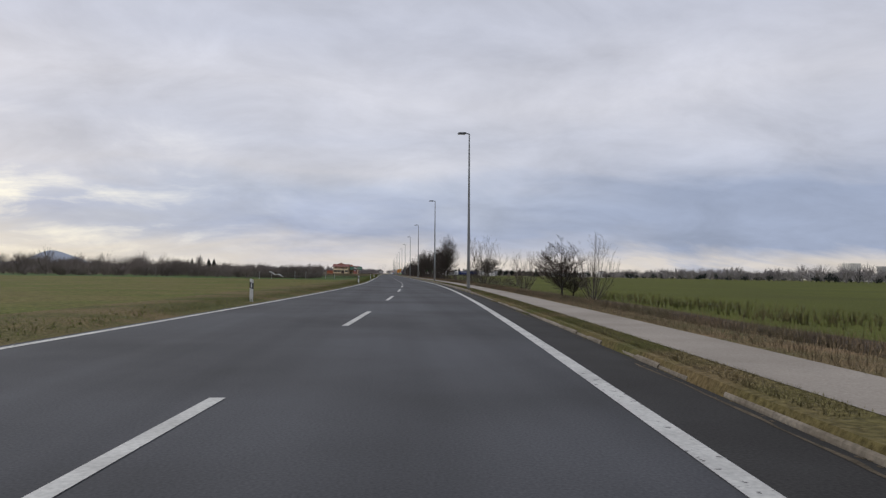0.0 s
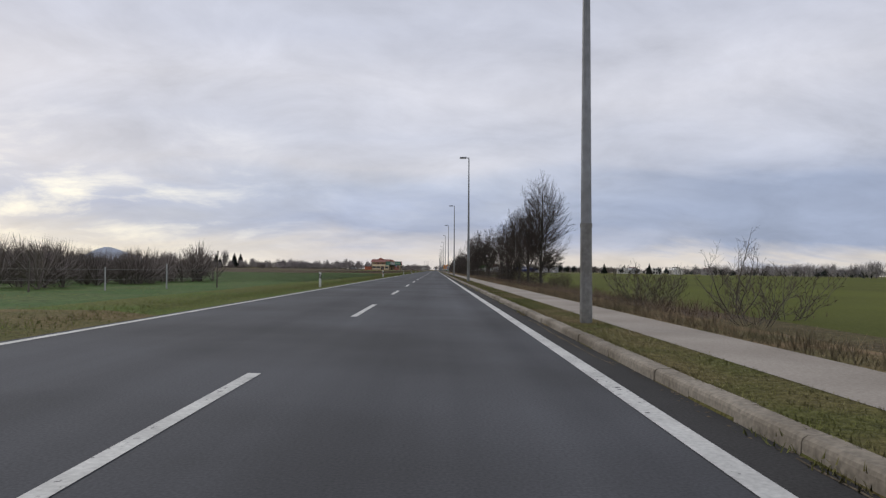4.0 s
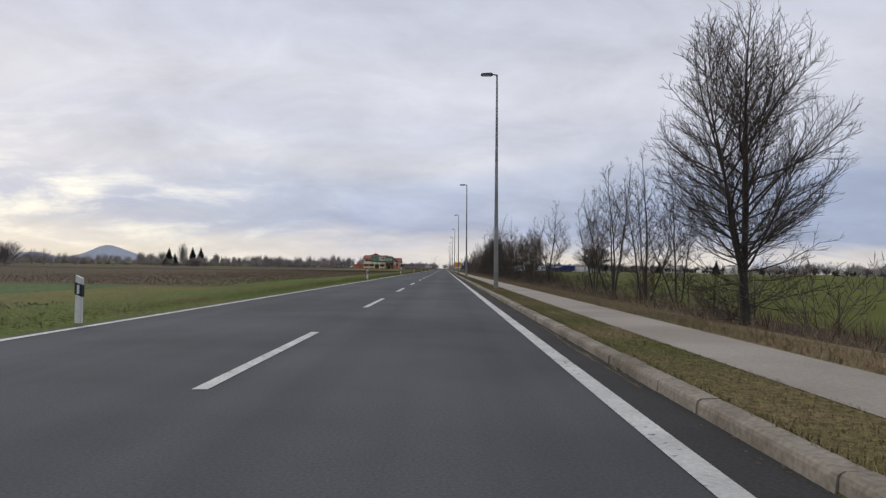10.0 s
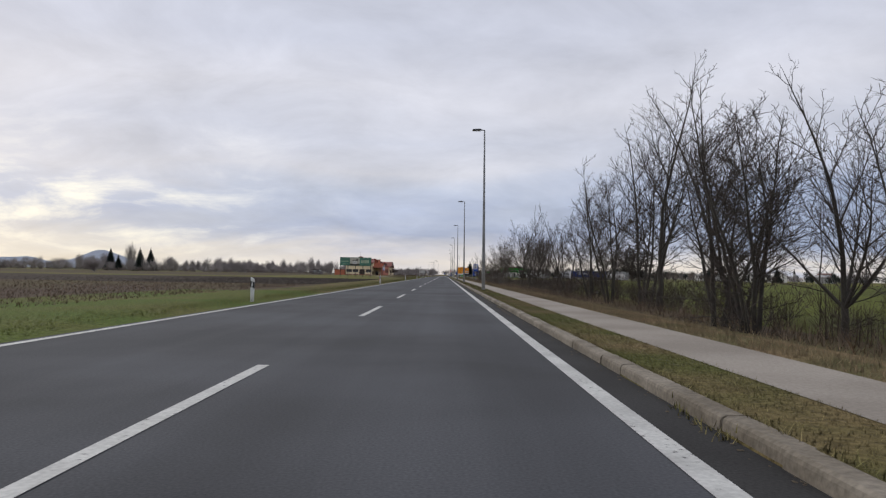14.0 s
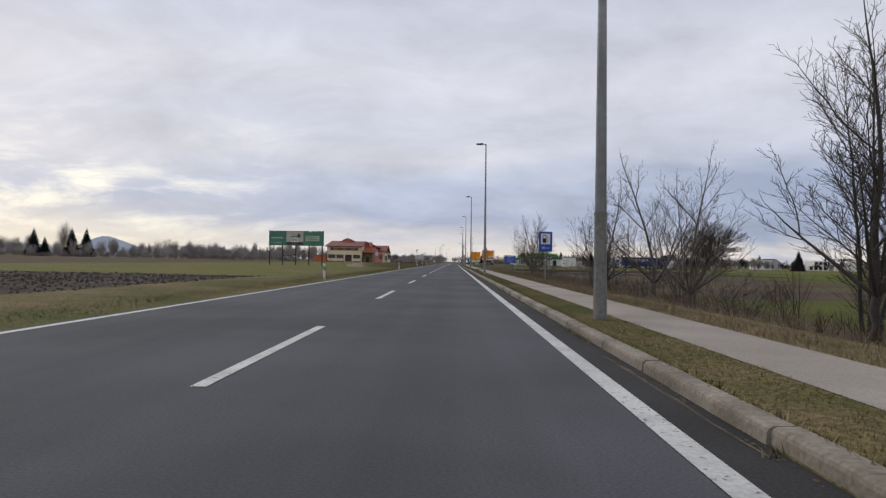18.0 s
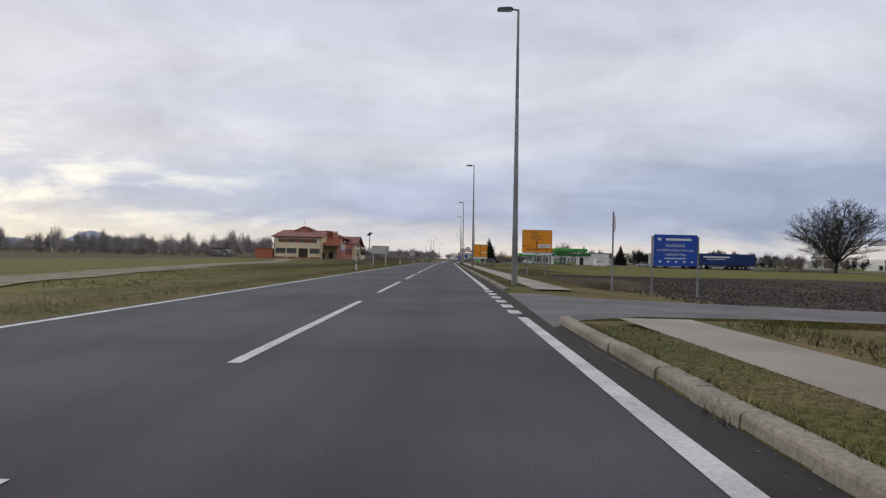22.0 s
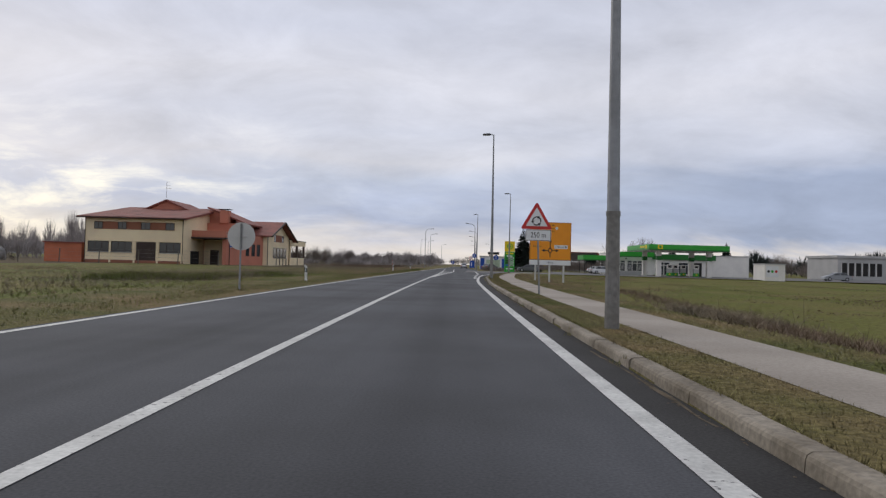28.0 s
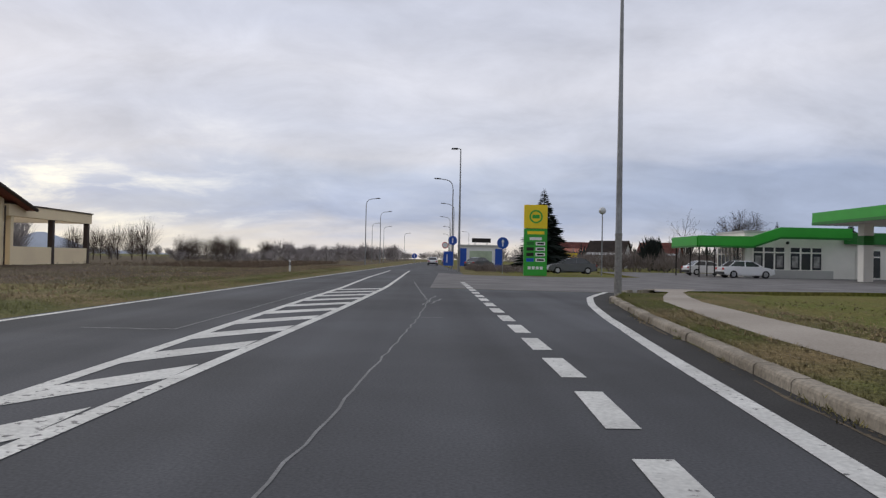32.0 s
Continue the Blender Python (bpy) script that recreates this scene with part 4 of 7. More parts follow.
for kind, x, y, h, w in (
        (FAN, 9.6, 74.5, 3.5, 2.9), (FAN, 8.9, 52, 3.6, 2.7), (DARKT, 9.1, 59.5, 3.7, 3.4), (DARKT, 10.0, 60.2, 1.7, 2.5), (FAN, 10.2, 104.5, 6.3, 5.9), (PALE, 11.4, 123, 2.8, 2.2),
        (LINDEN, 10.4, 158.8, 9.2, 4.5), (ROUND, 10.5, 167.4, 8.0, 4.6), (ROUND, 10.5, 174.5, 7.6, 4.0), (CLUMP, 10.2, 181.8, 6.7, 4.4), (MULTI, 10.2, 190.0, 7.0, 3.2),
        (MULTI, 10.9, 192.8, 6.2, 3.0), (PALE, 10.7, 199, 4.4, 2.4), (ROUND, 10.1, 210.6, 7.7, 5.6), (ROUND, 10.5, 220.2, 6.7, 3.4), (PALE, 10.9, 224.4, 4.7, 3.0),
        (ROUND, 9.7, 232.2, 8.5, 4.4), (LINDEN, 9.5, 244.6, 8.0, 4.3), (MULTI, 11.0, 258.6, 6.6, 2.8), (MULTI, 10.9, 264.6, 7.6, 3.0), (MULTI, 11.6, 256.2, 5.4, 2.4),
        (MULTI, 10.7, 268, 5.0, 2.4), (SLIM, 9.6, 288.0, 6.1, 2.6), (WIDE, 10.6, 285.2, 6.8, 3.8), (ROUND, 10.1, 293.4, 5.0, 2.6), (MULTI, 10.4, 297.5, 5.0, 2.6),
        (MULTI, 10.7, 301.5, 5.6, 2.6), (MULTI, 9.7, 302.6, 5.0, 2.4), (WIDE, 9.5, 306.5, 6.6, 3.6), (MULTI, 9.4, 311, 5.4, 2.4), (MULTI, 10.8, 316, 4.8, 2.6),
        (MULTI, 9.6, 319.5, 4.2, 2.4), (MULTI, 9.6, 324, 5.4, 2.6), (WIDE, 10.6, 328.6, 6.0, 3.6), (MULTI, 9.4, 330.4, 6.3, 3.4), (MULTI, 9.5, 332.8, 6.8, 3.4),
        (MULTI, 11.0, 334.8, 7.2, 3.8), (SLIM, 10.4, 341, 10.0, 4.8), (MULTI, 10.7, 344.6, 8.2, 4.2), (MULTI, 10.3, 349, 7.2, 3.8), (MULTI, 10.5, 354.4, 6.6, 3.8),
        (MULTI, 10.3, 361, 6.0, 3.0), (MULTI, 10.5, 368, 4.8, 2.8), (MULTI, 10.3, 374, 5.2, 2.6), (MULTI, 10.2, 380.5, 5.6, 2.6), (WIDE, 11.0, 384.4, 7.8, 4.2),
        (MULTI, 11.4, 388.6, 7.2, 3.4), (WIDE, 10.6, 391.6, 8.2, 5.2), (WIDE, 9.7, 412.0, 6.6, 4.2), (MULTI, 10.6, 413.8, 6.7, 2.8), (PALE, 9.8, 406.2, 4.5, 3.0),
        (PALEWIDE, 9.5, 421.5, 5.0, 3.4), (PALE, 10.2, 424.4, 4.6, 2.6), (PALEWIDE, 10.8, 430.3, 6.4, 5.4), (PALEWIDE, 10.2, 436.6, 5.7, 4.6), (PALE, 9.9, 438.4, 5.0, 2.8), (PALE, 14, 417, 3.6, 2.6),
        (PALEWIDE, 9.8, 468.6, 6.2, 4.4), (PALEWIDE, 9.7, 465.0, 5.8, 3.6), (PALEWIDE, 10.3, 474.5, 6.6, 4.0), (PALEWIDE, 41.2, 780, 9.0, 6.6), (ROUND, 49.6, 780, 9.2, 8.0)):
    plant(kind, x, y, h, w)
plant(PALE, 9.5, 409.6, 5.2, 2.2, tilt=14)
plant(OAK, 87, 640, 16.2, 21.0)
for i, (x, y, h) in enumerate(((11.0, 203.0, 2.6), (10.4, 207.5, 2.4), (10.9, 243.6, 2.0), (9.2, 245.6, 1.6), (11.9, 205.0, 2.2), (11.2, 212.5, 2.8), (12.2, 214.0, 2.6), (12.6, 207.6, 2.3), (13.0, 210.4, 2.2))):
    plant(SHRUB, x, y, h)
rs = random.Random(9)
for i in range(84):
    y = rs.choice((rs.uniform(90, 130), rs.uniform(150, 270), rs.uniform(270, 400), rs.uniform(285, 345), rs.uniform(285, 375), rs.uniform(400, 470)))
    plant(SHRUB, rs.uniform(9.3, 12.0), y, rs.uniform(0.8, 1.8))
for i in range(16):
    plant(SHRUB, rs.uniform(-36, -15), rs.uniform(752, 800), rs.uniform(1.2, 2.6))
for i in range(5):
    plant(SHRUB, rs.uniform(70, 84), rs.uniform(630, 646), rs.uniform(2.5, 3.5))

# ---- road signs ----


def sign_post(x, z0, z1, y, r, parent, material=None):
    return part("post", tube((x, y, z0), (x, y, z1), r, r, 10), material or GALV, parent)


def arrow_up(x, z0, z1, w, head, y, m, parent):
    bm = prism([(x - w / 2, z0), (x + w / 2, z0), (x + w / 2, z1 - head), (x + head * 0.55, z1 - head), (x, z1), (x - head * 0.55, z1 - head), (x - w / 2, z1 - head)], "y", y - 0.003, y + 0.003)
    return part("arrow", bm, m, parent)


def arrow_side(x0, x1, z, w, head, y, m, parent):
    s = 1 if x1 > x0 else -1
    bm = prism([(x0, z - w / 2), (x1 - s * head, z - w / 2), (x1 - s * head, z - head * 0.55), (x1, z), (x1 - s * head, z + head * 0.55), (x1 - s * head, z + w / 2), (x0, z + w / 2)], "y", y - 0.003, y + 0.003)
    return part("arrow", bm, m, parent)


def ring(cx, cz, r0, r1, y, m, parent, a0=0.0, a1=360.0, name="ring"):
    bm = bmesh.new()
    n = max(6, int((a1 - a0) / 10))
    prev = None
    for k in range(n + 1):
        a = radians(a0 + (a1 - a0) * k / n)
        cur = [bm.verts.new((cx + r * math.cos(a), yy, cz + r * math.sin(a))) for r, yy in ((r0, y), (r1, y), (r1, y - 0.005), (r0, y - 0.005))]
        if prev:
            for i in range(4):
                bm.faces.new((prev[i], cur[i], cur[(i + 1) % 4], prev[(i + 1) % 4]))
        prev = cur
    bmesh.ops.recalc_face_normals(bm, faces=bm.faces[:])
    return part(name, bm, m, parent)


def disc(cx, cz, r, y, m, parent, name="plate", thick=0.012):
    return part(name, tube((cx, y + thick, cz), (cx, y, cz), r, r, 28), m, parent)


# filling-station sign
S = thing("road_sign", 0, 443.4, 0, 0, "blue square fuel station sign on a grey post", "road sign")
sign_post(7.76, -0.15, 3.0, 0.05, 0.035, S)
part("panel", box(7.345, 8.165, -0.012, 0.012, 1.84, 3.05, 0.006), S_BLUE, S)
part("symbol_field", box(7.47, 8.04, -0.018, -0.012, 2.28, 2.93), S_WHITE, S)
part("pump_symbol", box(7.57, 7.80, -0.022, -0.018, 2.36, 2.84, 0.002), S_BLACK, S)
part("pump_window", box(7.61, 7.76, -0.026, -0.022, 2.64, 2.79), S_WHITE, S)
bm = tube((7.80, -0.022, 2.78), (7.90, -0.022, 2.70), 0.012, 0.012, 6)
tube((7.90, -0.022, 2.70), (7.90, -0.022, 2.45), 0.014, 0.014, 6, bm)
tube((7.90, -0.022, 2.45), (7.83, -0.022, 2.40), 0.012, 0.012, 6, bm)
part("hose", bm, S_BLACK, S)
words("distance", "500 m", 0.19, 7.755, 2.05, -0.015, S_WHITE, S)

# first direction sign
S = thing("direction_sign", 0, 533.3, 0, 0, "large orange direction sign with black arrows on posts", "road sign")
for x in (7.84, 9.06):
    sign_post(x, -0.1, 3.2, 0.06, 0.045, S)
part("panel", box(7.41, 9.54, -0.015, 0.015, 1.69, 3.29, 0.006), S_ORANGE, S)
fr = bmesh.new()
for b in ((7.41, 9.54, 3.265, 3.29), (7.41, 9.54, 1.69, 1.715), (7.41, 7.435, 1.715, 3.265), (9.515, 9.54, 1.715, 3.265)):
    box(b[0], b[1], -0.019, -0.015, b[2], b[3], bm=fr)
part("border", fr, S_BLACK, S)
part("distance_strip", box(7.43, 9.52, -0.015, 0.015, 1.50, 1.68, 0.004), S_WHITE, S)
words("distance", "300 m", 0.17, 8.48, 1.59, -0.018, S_BLACK, S)
words("place_name", "Zagreb", 0.185, 8.03, 3.10, -0.02, S_BLACK, S, "LEFT")
words("place_name", "Varaždin", 0.185, 8.03, 2.87, -0.02, S_BLACK, S, "LEFT")
words("place_name", "M.Središće", 0.185, 8.03, 2.66, -0.02, S_BLACK, S, "LEFT")
words("place_name", "Ivanovec", 0.175, 7.48, 2.13, -0.02, S_BLACK, S, "LEFT")
part("name_field", box(8.56, 9.44, -0.019, -0.015, 2.03, 2.27), S_WHITE, S)
words("place_name", "Čakovec", 0.175, 9.0, 2.15, -0.022, S_BLACK, S)
arrow_up(8.45, 1.82, 2.53, 0.045, 0.16, -0.02, S_BLACK, S)
arrow_side(8.45, 7.72, 1.90, 0.045, 0.15, -0.02, S_BLACK, S)
arrow_side(8.45, 9.30, 1.90, 0.045, 0.15, -0.02, S_BLACK, S)

# blue works board
S = thing("information_board", 0.65, 508.8, 0.02, 0, "blue information board with white lettering between two posts", "road sign")
for x in (9.14, 10.86):
    sign_post(x, -0.15, 2.12, 0.0, 0.04, S)
part("panel", box(9.22, 10.79, -0.014, 0.014, 1.03, 2.15, 0.006), S_BLUE, S)
bm = bmesh.new()
for b in ((9.2, 10.81, 2.15, 2.18), (9.2, 10.81, 1.0, 1.03), (9.19, 9.22, 1.0, 2.18), (10.79, 10.82, 1.0, 2.18)):
    box(b[0], b[1], -0.02, 0.02, b[2], b[3], bm=bm)
part("rim", bm, S_BLUE, S)
bars([(0.95, 0.0)], 10.12, 2.00, -0.017, S_WHITE, S, 0.08)
part("emblem", prism([(9.32, 2.05), (9.48, 2.05), (9.44, 1.95), (9.36, 1.95)], "y", -0.018, -0.014), S_WHITE, S)
words("line", "PROČISTAČ", 0.135, 10.0, 1.76, -0.018, S_WHITE, S)
words("line", "OTPADNIH VODA ČAKOVEC", 0.105, 10.0, 1.59, -0.018, S_WHITE, S)
words("line", "- LABORATORIJ -", 0.12, 10.0, 1.43, -0.018, S_WHITE, S)
bars([(0.8, 0.0)], 10.0, 1.29, -0.017, S_WHITE, S, 0.035)
for k in range(5):
    x = 9.40 + k * 0.3
    part("pointer", prism([(x, 1.12), (x + 0.11, 1.165), (x, 1.21)], "y", -0.018, -0.014), S_WHITE, S)

# round sign that faces the side road
S = thing("road_sign", 8.3, 508.6, 0, 86, "round road sign on a tall post, seen edge-on", "road sign")
sign_post(0, -0.1, 3.0, 0.04, 0.032, S)
disc(0, 2.55, 0.30, 0.0, S_WHITE, S)
ring(0, 2.55, 0.22, 0.30, -0.003, S_RED, S)

# no-overtaking sign
S = thing("road_sign", 4.85, 580.5, 0.1, 0, "round white no-overtaking sign with a red ring", "road sign")
sign_post(0, -0.1, 2.6, 0.04, 0.032, S)
disc(0, 2.28, 0.37, 0.0, S_WHITE, S)
ring(0, 2.28, 0.29, 0.37, -0.003, S_RED, S)
for x, m in ((-0.13, S_RED), (0.13, S_BLACK)):
    part("car_symbol", prism([(x - 0.105, 2.21), (x + 0.105, 2.21), (x + 0.105, 2.29), (x + 0.07, 2.30), (x + 0.05, 2.36), (x - 0.05, 2.36), (x - 0.07, 2.30), (x - 0.105, 2.29)], "y", -0.006, -0.002), m, S)

# roundabout warning
S = thing("warning_sign", 5.11, 624.4, 0.1, 0, "red-rimmed triangular roundabout warning with distance plate", "road sign")
bm = tube((0.16, 0.04, -0.15), (0.02, 0.04, 3.1), 0.034, 0.034, 10)
part("post", bm, GALV, S)


def tri(r, cz, y, m, name, rounded):
    """A triangular plate with rounded corners."""
    pts = []
    for k in range(3):
        mid = 90 + 120 * k
        cx, cy = (r - 2 * rounded) * math.cos(radians(mid)), cz + (r - 2 * rounded) * math.sin(radians(mid))
        pts += [(cx + rounded * math.cos(radians(mid + d)), cy + rounded * math.sin(radians(mid + d))) for d in (-60, -30, 0, 30, 60)]
    return part(name, prism(pts, "y", y, y + 0.012), m, S)


tri(0.665, 2.67, 0.0, S_RED, "triangle", 0.05)
tri(0.45, 2.67, -0.013, S_WHITE, "symbol_field", 0.012)
for k in range(3):
    a = 90 + 120 * k
    ring(0, 2.63, 0.125, 0.165, -0.017, S_BLACK, S, a + 10, a + 92, "arc_arrow")
    b = radians(a + 100)
    cx, cz = 0.145 * math.cos(b), 2.63 + 0.145 * math.sin(b)
    tx, tz = -math.sin(b), math.cos(b)
    rx, rz = math.cos(b), math.sin(b)
    part("arrow_tip", prism([(cx + tx * 0.07, cz + tz * 0.07), (cx + rx * 0.06 - tx * .03, cz + rz * 0.06 - tz * .03), (cx - rx * 0.06 - tx * .03, cz - rz * 0.06 - tz * .03)], "y", -0.021, -0.016), S_BLACK, S)
part("distance_plate", box(-0.39, 0.53, 0.0, 0.012, 1.92, 2.325, 0.004), S_WHITE, S, "white distance plate")
bm = bmesh.new()
for b in ((-0.38, 0.52, 2.30, 2.315), (-0.38, 0.52, 1.93, 1.945), (-0.38, -0.365, 1.945, 2.30), (0.505, 0.52, 1.945, 2.30)):
    box(b[0], b[1], -0.003, 0.001, b[2], b[3], bm=bm)
part("border", bm, S_BLACK, S)
label = words("distance", "250 m", 0.27, 0, 2.12, -0.004, S_BLACK, S)
label.data.transform(Matrix.Translation((0.07, 0, 0)) @ Matrix.Diagonal((0.82, 1, 1, 1)))

# roundabout direction sign
S = thing("direction_sign", 0, 657.0, 0, 0, "large orange roundabout direction sign on three posts", "road sign")
for x in (8.85, 9.98, 11.12):
    sign_post(x, -0.15, 4.5, 0.07, 0.075, S, S_GREY)
part("panel", box(8.34, 11.67, -0.02, 0.02, 1.64, 4.70, 0.008), S_ORANGE, S)
bm = bmesh.new()
for b in ((8.36, 11.65, 4.655, 4.685), (8.36, 11.65, 1.655, 1.685), (8.36, 8.39, 1.685, 4.655), (11.62, 11.65, 1.685, 4.655)):
    box(b[0], b[1], -0.024, -0.02, b[2], b[3], bm=bm)
part("border", bm, S_BLACK, S)
part("distance_strip", box(8.34, 11.67, -0.02, 0.02, 1.24, 1.63, 0.006), S_WHITE, S)
words("distance", "200 m", 0.2, 9.98, 1.44, -0.024, S_BLACK, S)
words("place_name", "Zagreb", 0.22, 9.98, 4.46, -0.025, S_BLACK, S)
words("place_name", "Lendava", 0.22, 9.96, 4.22, -0.025, S_BLACK, S)
words("place_name", "Varaždin", 0.22, 9.96, 3.99, -0.025, S_BLACK, S)
part("country_oval", tube((10.5, -0.02, 4.22), (10.5, -0.026, 4.22), 0.12, 0.12, 18), S_WHITE, S)
words("country", "SLO", 0.1, 10.5, 4.22, -0.028, S_BLACK, S)
part("route_field", box(9.91, 10.06, -0.025, -0.02, 3.68, 3.82), S_BLUE, S)
words("route", "3", 0.11, 9.985, 3.75, -0.028, S_WHITE, S)
arrow_up(9.99, 2.55, 3.38, 0.075, 0.25, -0.025, S_BLACK, S)
ring(9.99, 2.42, 0.115, 0.19, -0.023, S_BLACK, S)
arrow_side(9.86, 9.30, 2.42, 0.07, 0.24, -0.025, S_BLACK, S)
arrow_side(10.12, 10.68, 2.42, 0.07, 0.24, -0.025, S_BLACK, S)
part("stem", box(9.955, 10.03, -0.028, -0.022, 1.88, 2.25), S_BLACK, S)
words("place_name", "Ivanovec", 0.2, 8.98, 2.74, -0.025, S_BLACK, S)
part("name_field", box(10.33, 11.40, -0.024, -0.02, 2.58, 2.87), S_WHITE, S)
words("place_name", "Čakovec", 0.21, 10.76, 2.73, -0.027, S_BLACK, S)
ring(11.24, 2.73, 0.03, 0.075, -0.027, S_BLACK, S)

# backs of signs for the other direction
S = thing("road_sign", 0, 564.2, 0, 0, "large road sign seen from its ribbed aluminium back", "road sign")
for x in (-6.38, -4.95):
    part("post", box(x - 0.055, x + 0.055, -0.07, 0.0, -0.15, 2.36, 0.01), S_GREY, S)
part("panel", box(-6.62, -4.62, 0.0, 0.03, 1.42, 2.36, 0.005), S_GREY, S)
for k in range(7):
    z = 1.46 + k * 0.135
    part("rib", box(-6.60, -4.64, -0.022, 0.0, z, z + 0.05, 0.004), S_GREY, S)
S = thing("road_sign", -4.85, 622.2, 0, 0, "round road sign seen from its grey back", "road sign")
sign_post(0, -0.1, 2.25, -0.04, 0.032, S)
disc(0, 1.83, 0.46, 0.0, S_GREY, S)
part("bracket", box(-0.22, 0.22, -0.03, 0.0, 1.81, 1.85), S_GREY, S)
S = thing("solar_beacon", -5.75, 553.9, 0, 0, "grey pole with a tilted solar panel on top", "solar beacon")
sign_post(0, -0.1, 3.2, 0.0, 0.04, S, GALVDARK)
bm = box(-0.28, 0.28, -0.02, 0.02, -0.22, 0.22, 0.004)
bmesh.ops.rotate(bm, cent=(0, 0, 0), matrix=Matrix.Rotation(radians(62), 3, "Z") @ Matrix.Rotation(radians(48), 3, "X"), verts=bm.verts[:])
bmesh.ops.translate(bm, vec=(0, 0, 3.35), verts=bm.verts[:])
part("panel", bm, H_GLASS, S)
part("cabinet", box(-0.17, 0.17, -0.12, 0.1, 1.6, 1.88, 0.01), S_GREY, S)

# billboard in the field
S = thing("billboard", -22.0, 509, 0.15, -8, "wide green advertising billboard on five thin posts", "billboard")
for k in range(5):
    x = -4.18 + k * 2.09
    part("post", box(x - 0.07, x + 0.07, 0.05, 0.19, -0.1, 3.1, 0.01), H_WOOD, S)
part("panel", box(-4.3, 4.3, -0.05, 0.05, 2.95, 5.12, 0.02), BB_GREEN, S)
pic = part("picture", box(-1.5, 1.2, -0.056, -0.05, 3.0, 5.07), mat("photo_paper", (0.50, 0.48, 0.42), 0.6, 0.15, 1.0, 8, 0), S, "faded photograph of a white house")
PH_DARK = mat("photo_dark", (0.10, 0.095, 0.085), 0.6, 0.4, 2.5, 12, 0)
part("foreground", box(-1.5, 1.2, -0.060, -0.056, 3.0, 3.45), PH_DARK, pic)
part("house_front", box(-0.75, 0.35, -0.060, -0.056, 3.45, 4.15), S_WHITE, pic)
part("house_roof", prism([(-0.85, 4.15), (0.45, 4.15), (0.3, 4.3), (-0.7, 4.3)], "y", -0.061, -0.056), PH_DARK, pic)
part("tree", prism([(0.2, 4.1), (0.75, 4.15), (0.7, 4.6), (0.45, 4.75), (0.2, 4.55)], "y", -0.063, -0.061), PH_DARK, pic)
for k in range(4):
    part("house_window", box(-0.66 + k * 0.26, -0.54 + k * 0.26, -0.063, -0.060, 3.6, 4.0), PH_DARK, pic)
part("text_field", box(1.55, 3.75, -0.056, -0.05, 3.62, 4.42), BB_PALE, S)
for z in (4.15, 3.88):
    part("text_bar", box(1.8, 3.5, -0.059, -0.056, z - 0.03, z + 0.03), BB_GREEN, S)
part("text_bar", box(-3.9, -2.0, -0.055, -0.05, 3.98, 4.14), BB_PALE, S)
part("text_bar", box(-3.55, -2.2, -0.055, -0.05, 3.32, 3.38), BB_PALE, S)
for x, w, z in ((2.1, 0.5, 4.98), (3.1, 0.25, 5.0), (-3.5, 0.15, 5.0)):
    part("torn_patch", box(x, x + w, -0.056, -0.05, z, 5.11), S_WHITE, S)
part("frame", box(-4.36, 4.36, 0.05, 0.12, 2.9, 3.0), H_WOOD, S)
part("frame", box(-4.36, 4.36, 0.05, 0.12, 5.05, 5.15), H_WOOD, S)
part("frame", box(4.3, 4.4, -0.05, 0.12, 2.9, 5.15), H_WOOD, S)

# ---- the empty house ----
HOUSE = thing("house", 0, 0, 0, 0, "empty beige and terracotta house with red tiled roofs", "house")


def wall(name, x0, x1, y0, y1, z0, z1, m):
    return part(name, box(x0, x1, y0, y1, z0, z1), m, HOUSE)


def window(axis, a0, a1, z0, z1, plane, panes=2, m=None, name="window", sill=True):
    """axis 'y': faces back along the road at y = plane; axis 'x': faces the road at x = plane."""
    w = new(name)
    w.parent = HOUSE

    def bx(p0, p1, q0, q1, d0, d1):
        return box(p0, p1, plane - d1, plane - d0, q0, q1) if axis == "y" else box(plane + d0, plane + d1, p0, p1, q0, q1)

    part("pane", bx(a0, a1, z0, z1, 0.0, 0.015), m or H_GLASS, w)
    fr = bmesh.new()
    t = 0.07
    for e in ((a0, a1, z0, z0 + t), (a0, a1, z1 - t, z1), (a0, a0 + t, z0 + t, z1 - t), (a1 - t, a1, z0 + t, z1 - t)):
        me = bpy.data.meshes.new("tmp")
        g = bx(*e, 0.0, 0.05)
        g.to_mesh(me)
        g.free()
        fr.from_mesh(me)
    for k in range(1, panes):
        p = a0 + (a1 - a0) * k / panes
        me = bpy.data.meshes.new("tmp")
        g = bx(p - t / 2, p + t / 2, z0 + t, z1 - t, 0.0, 0.045)
        g.to_mesh(me)
        g.free()
        fr.from_mesh(me)
    part("window_frame", fr, H_WOOD, w)
    if sill:
        part("window_sill", bx(a0 - 0.08, a1 + 0.08, z0 - 0.08, z0, 0.0, 0.12), H_GREY, w)
    return w


# main block: front towards the road's start, roof rising away from it
bm = prism([(702, -0.3), (718, -0.3), (718, 8.95), (702, 6.55)], "x", -51.0, -36.7)
part("wall", bm, H_BEIGE, HOUSE)
wall("wall", -51.0, -36.9, 718, 734, -0.3, 7.2, H_BEIGE)
part("wall_band", box(-49.6, -38.0, 701.95, 702, 4.85, 5.95), H_BAND, HOUSE, "brown plaster band")
part("plinth", box(-51.02, -36.68, 701.93, 702, -0.3, 0.45), H_BAND, HOUSE)
for a, b in ((-49.65, -48.4), (-46.2, -44.95), (-42.85, -41.5), (-39.3, -38.0)):
    window("y", a, b, 4.88, 5.92, 701.95, 2, sill=False)
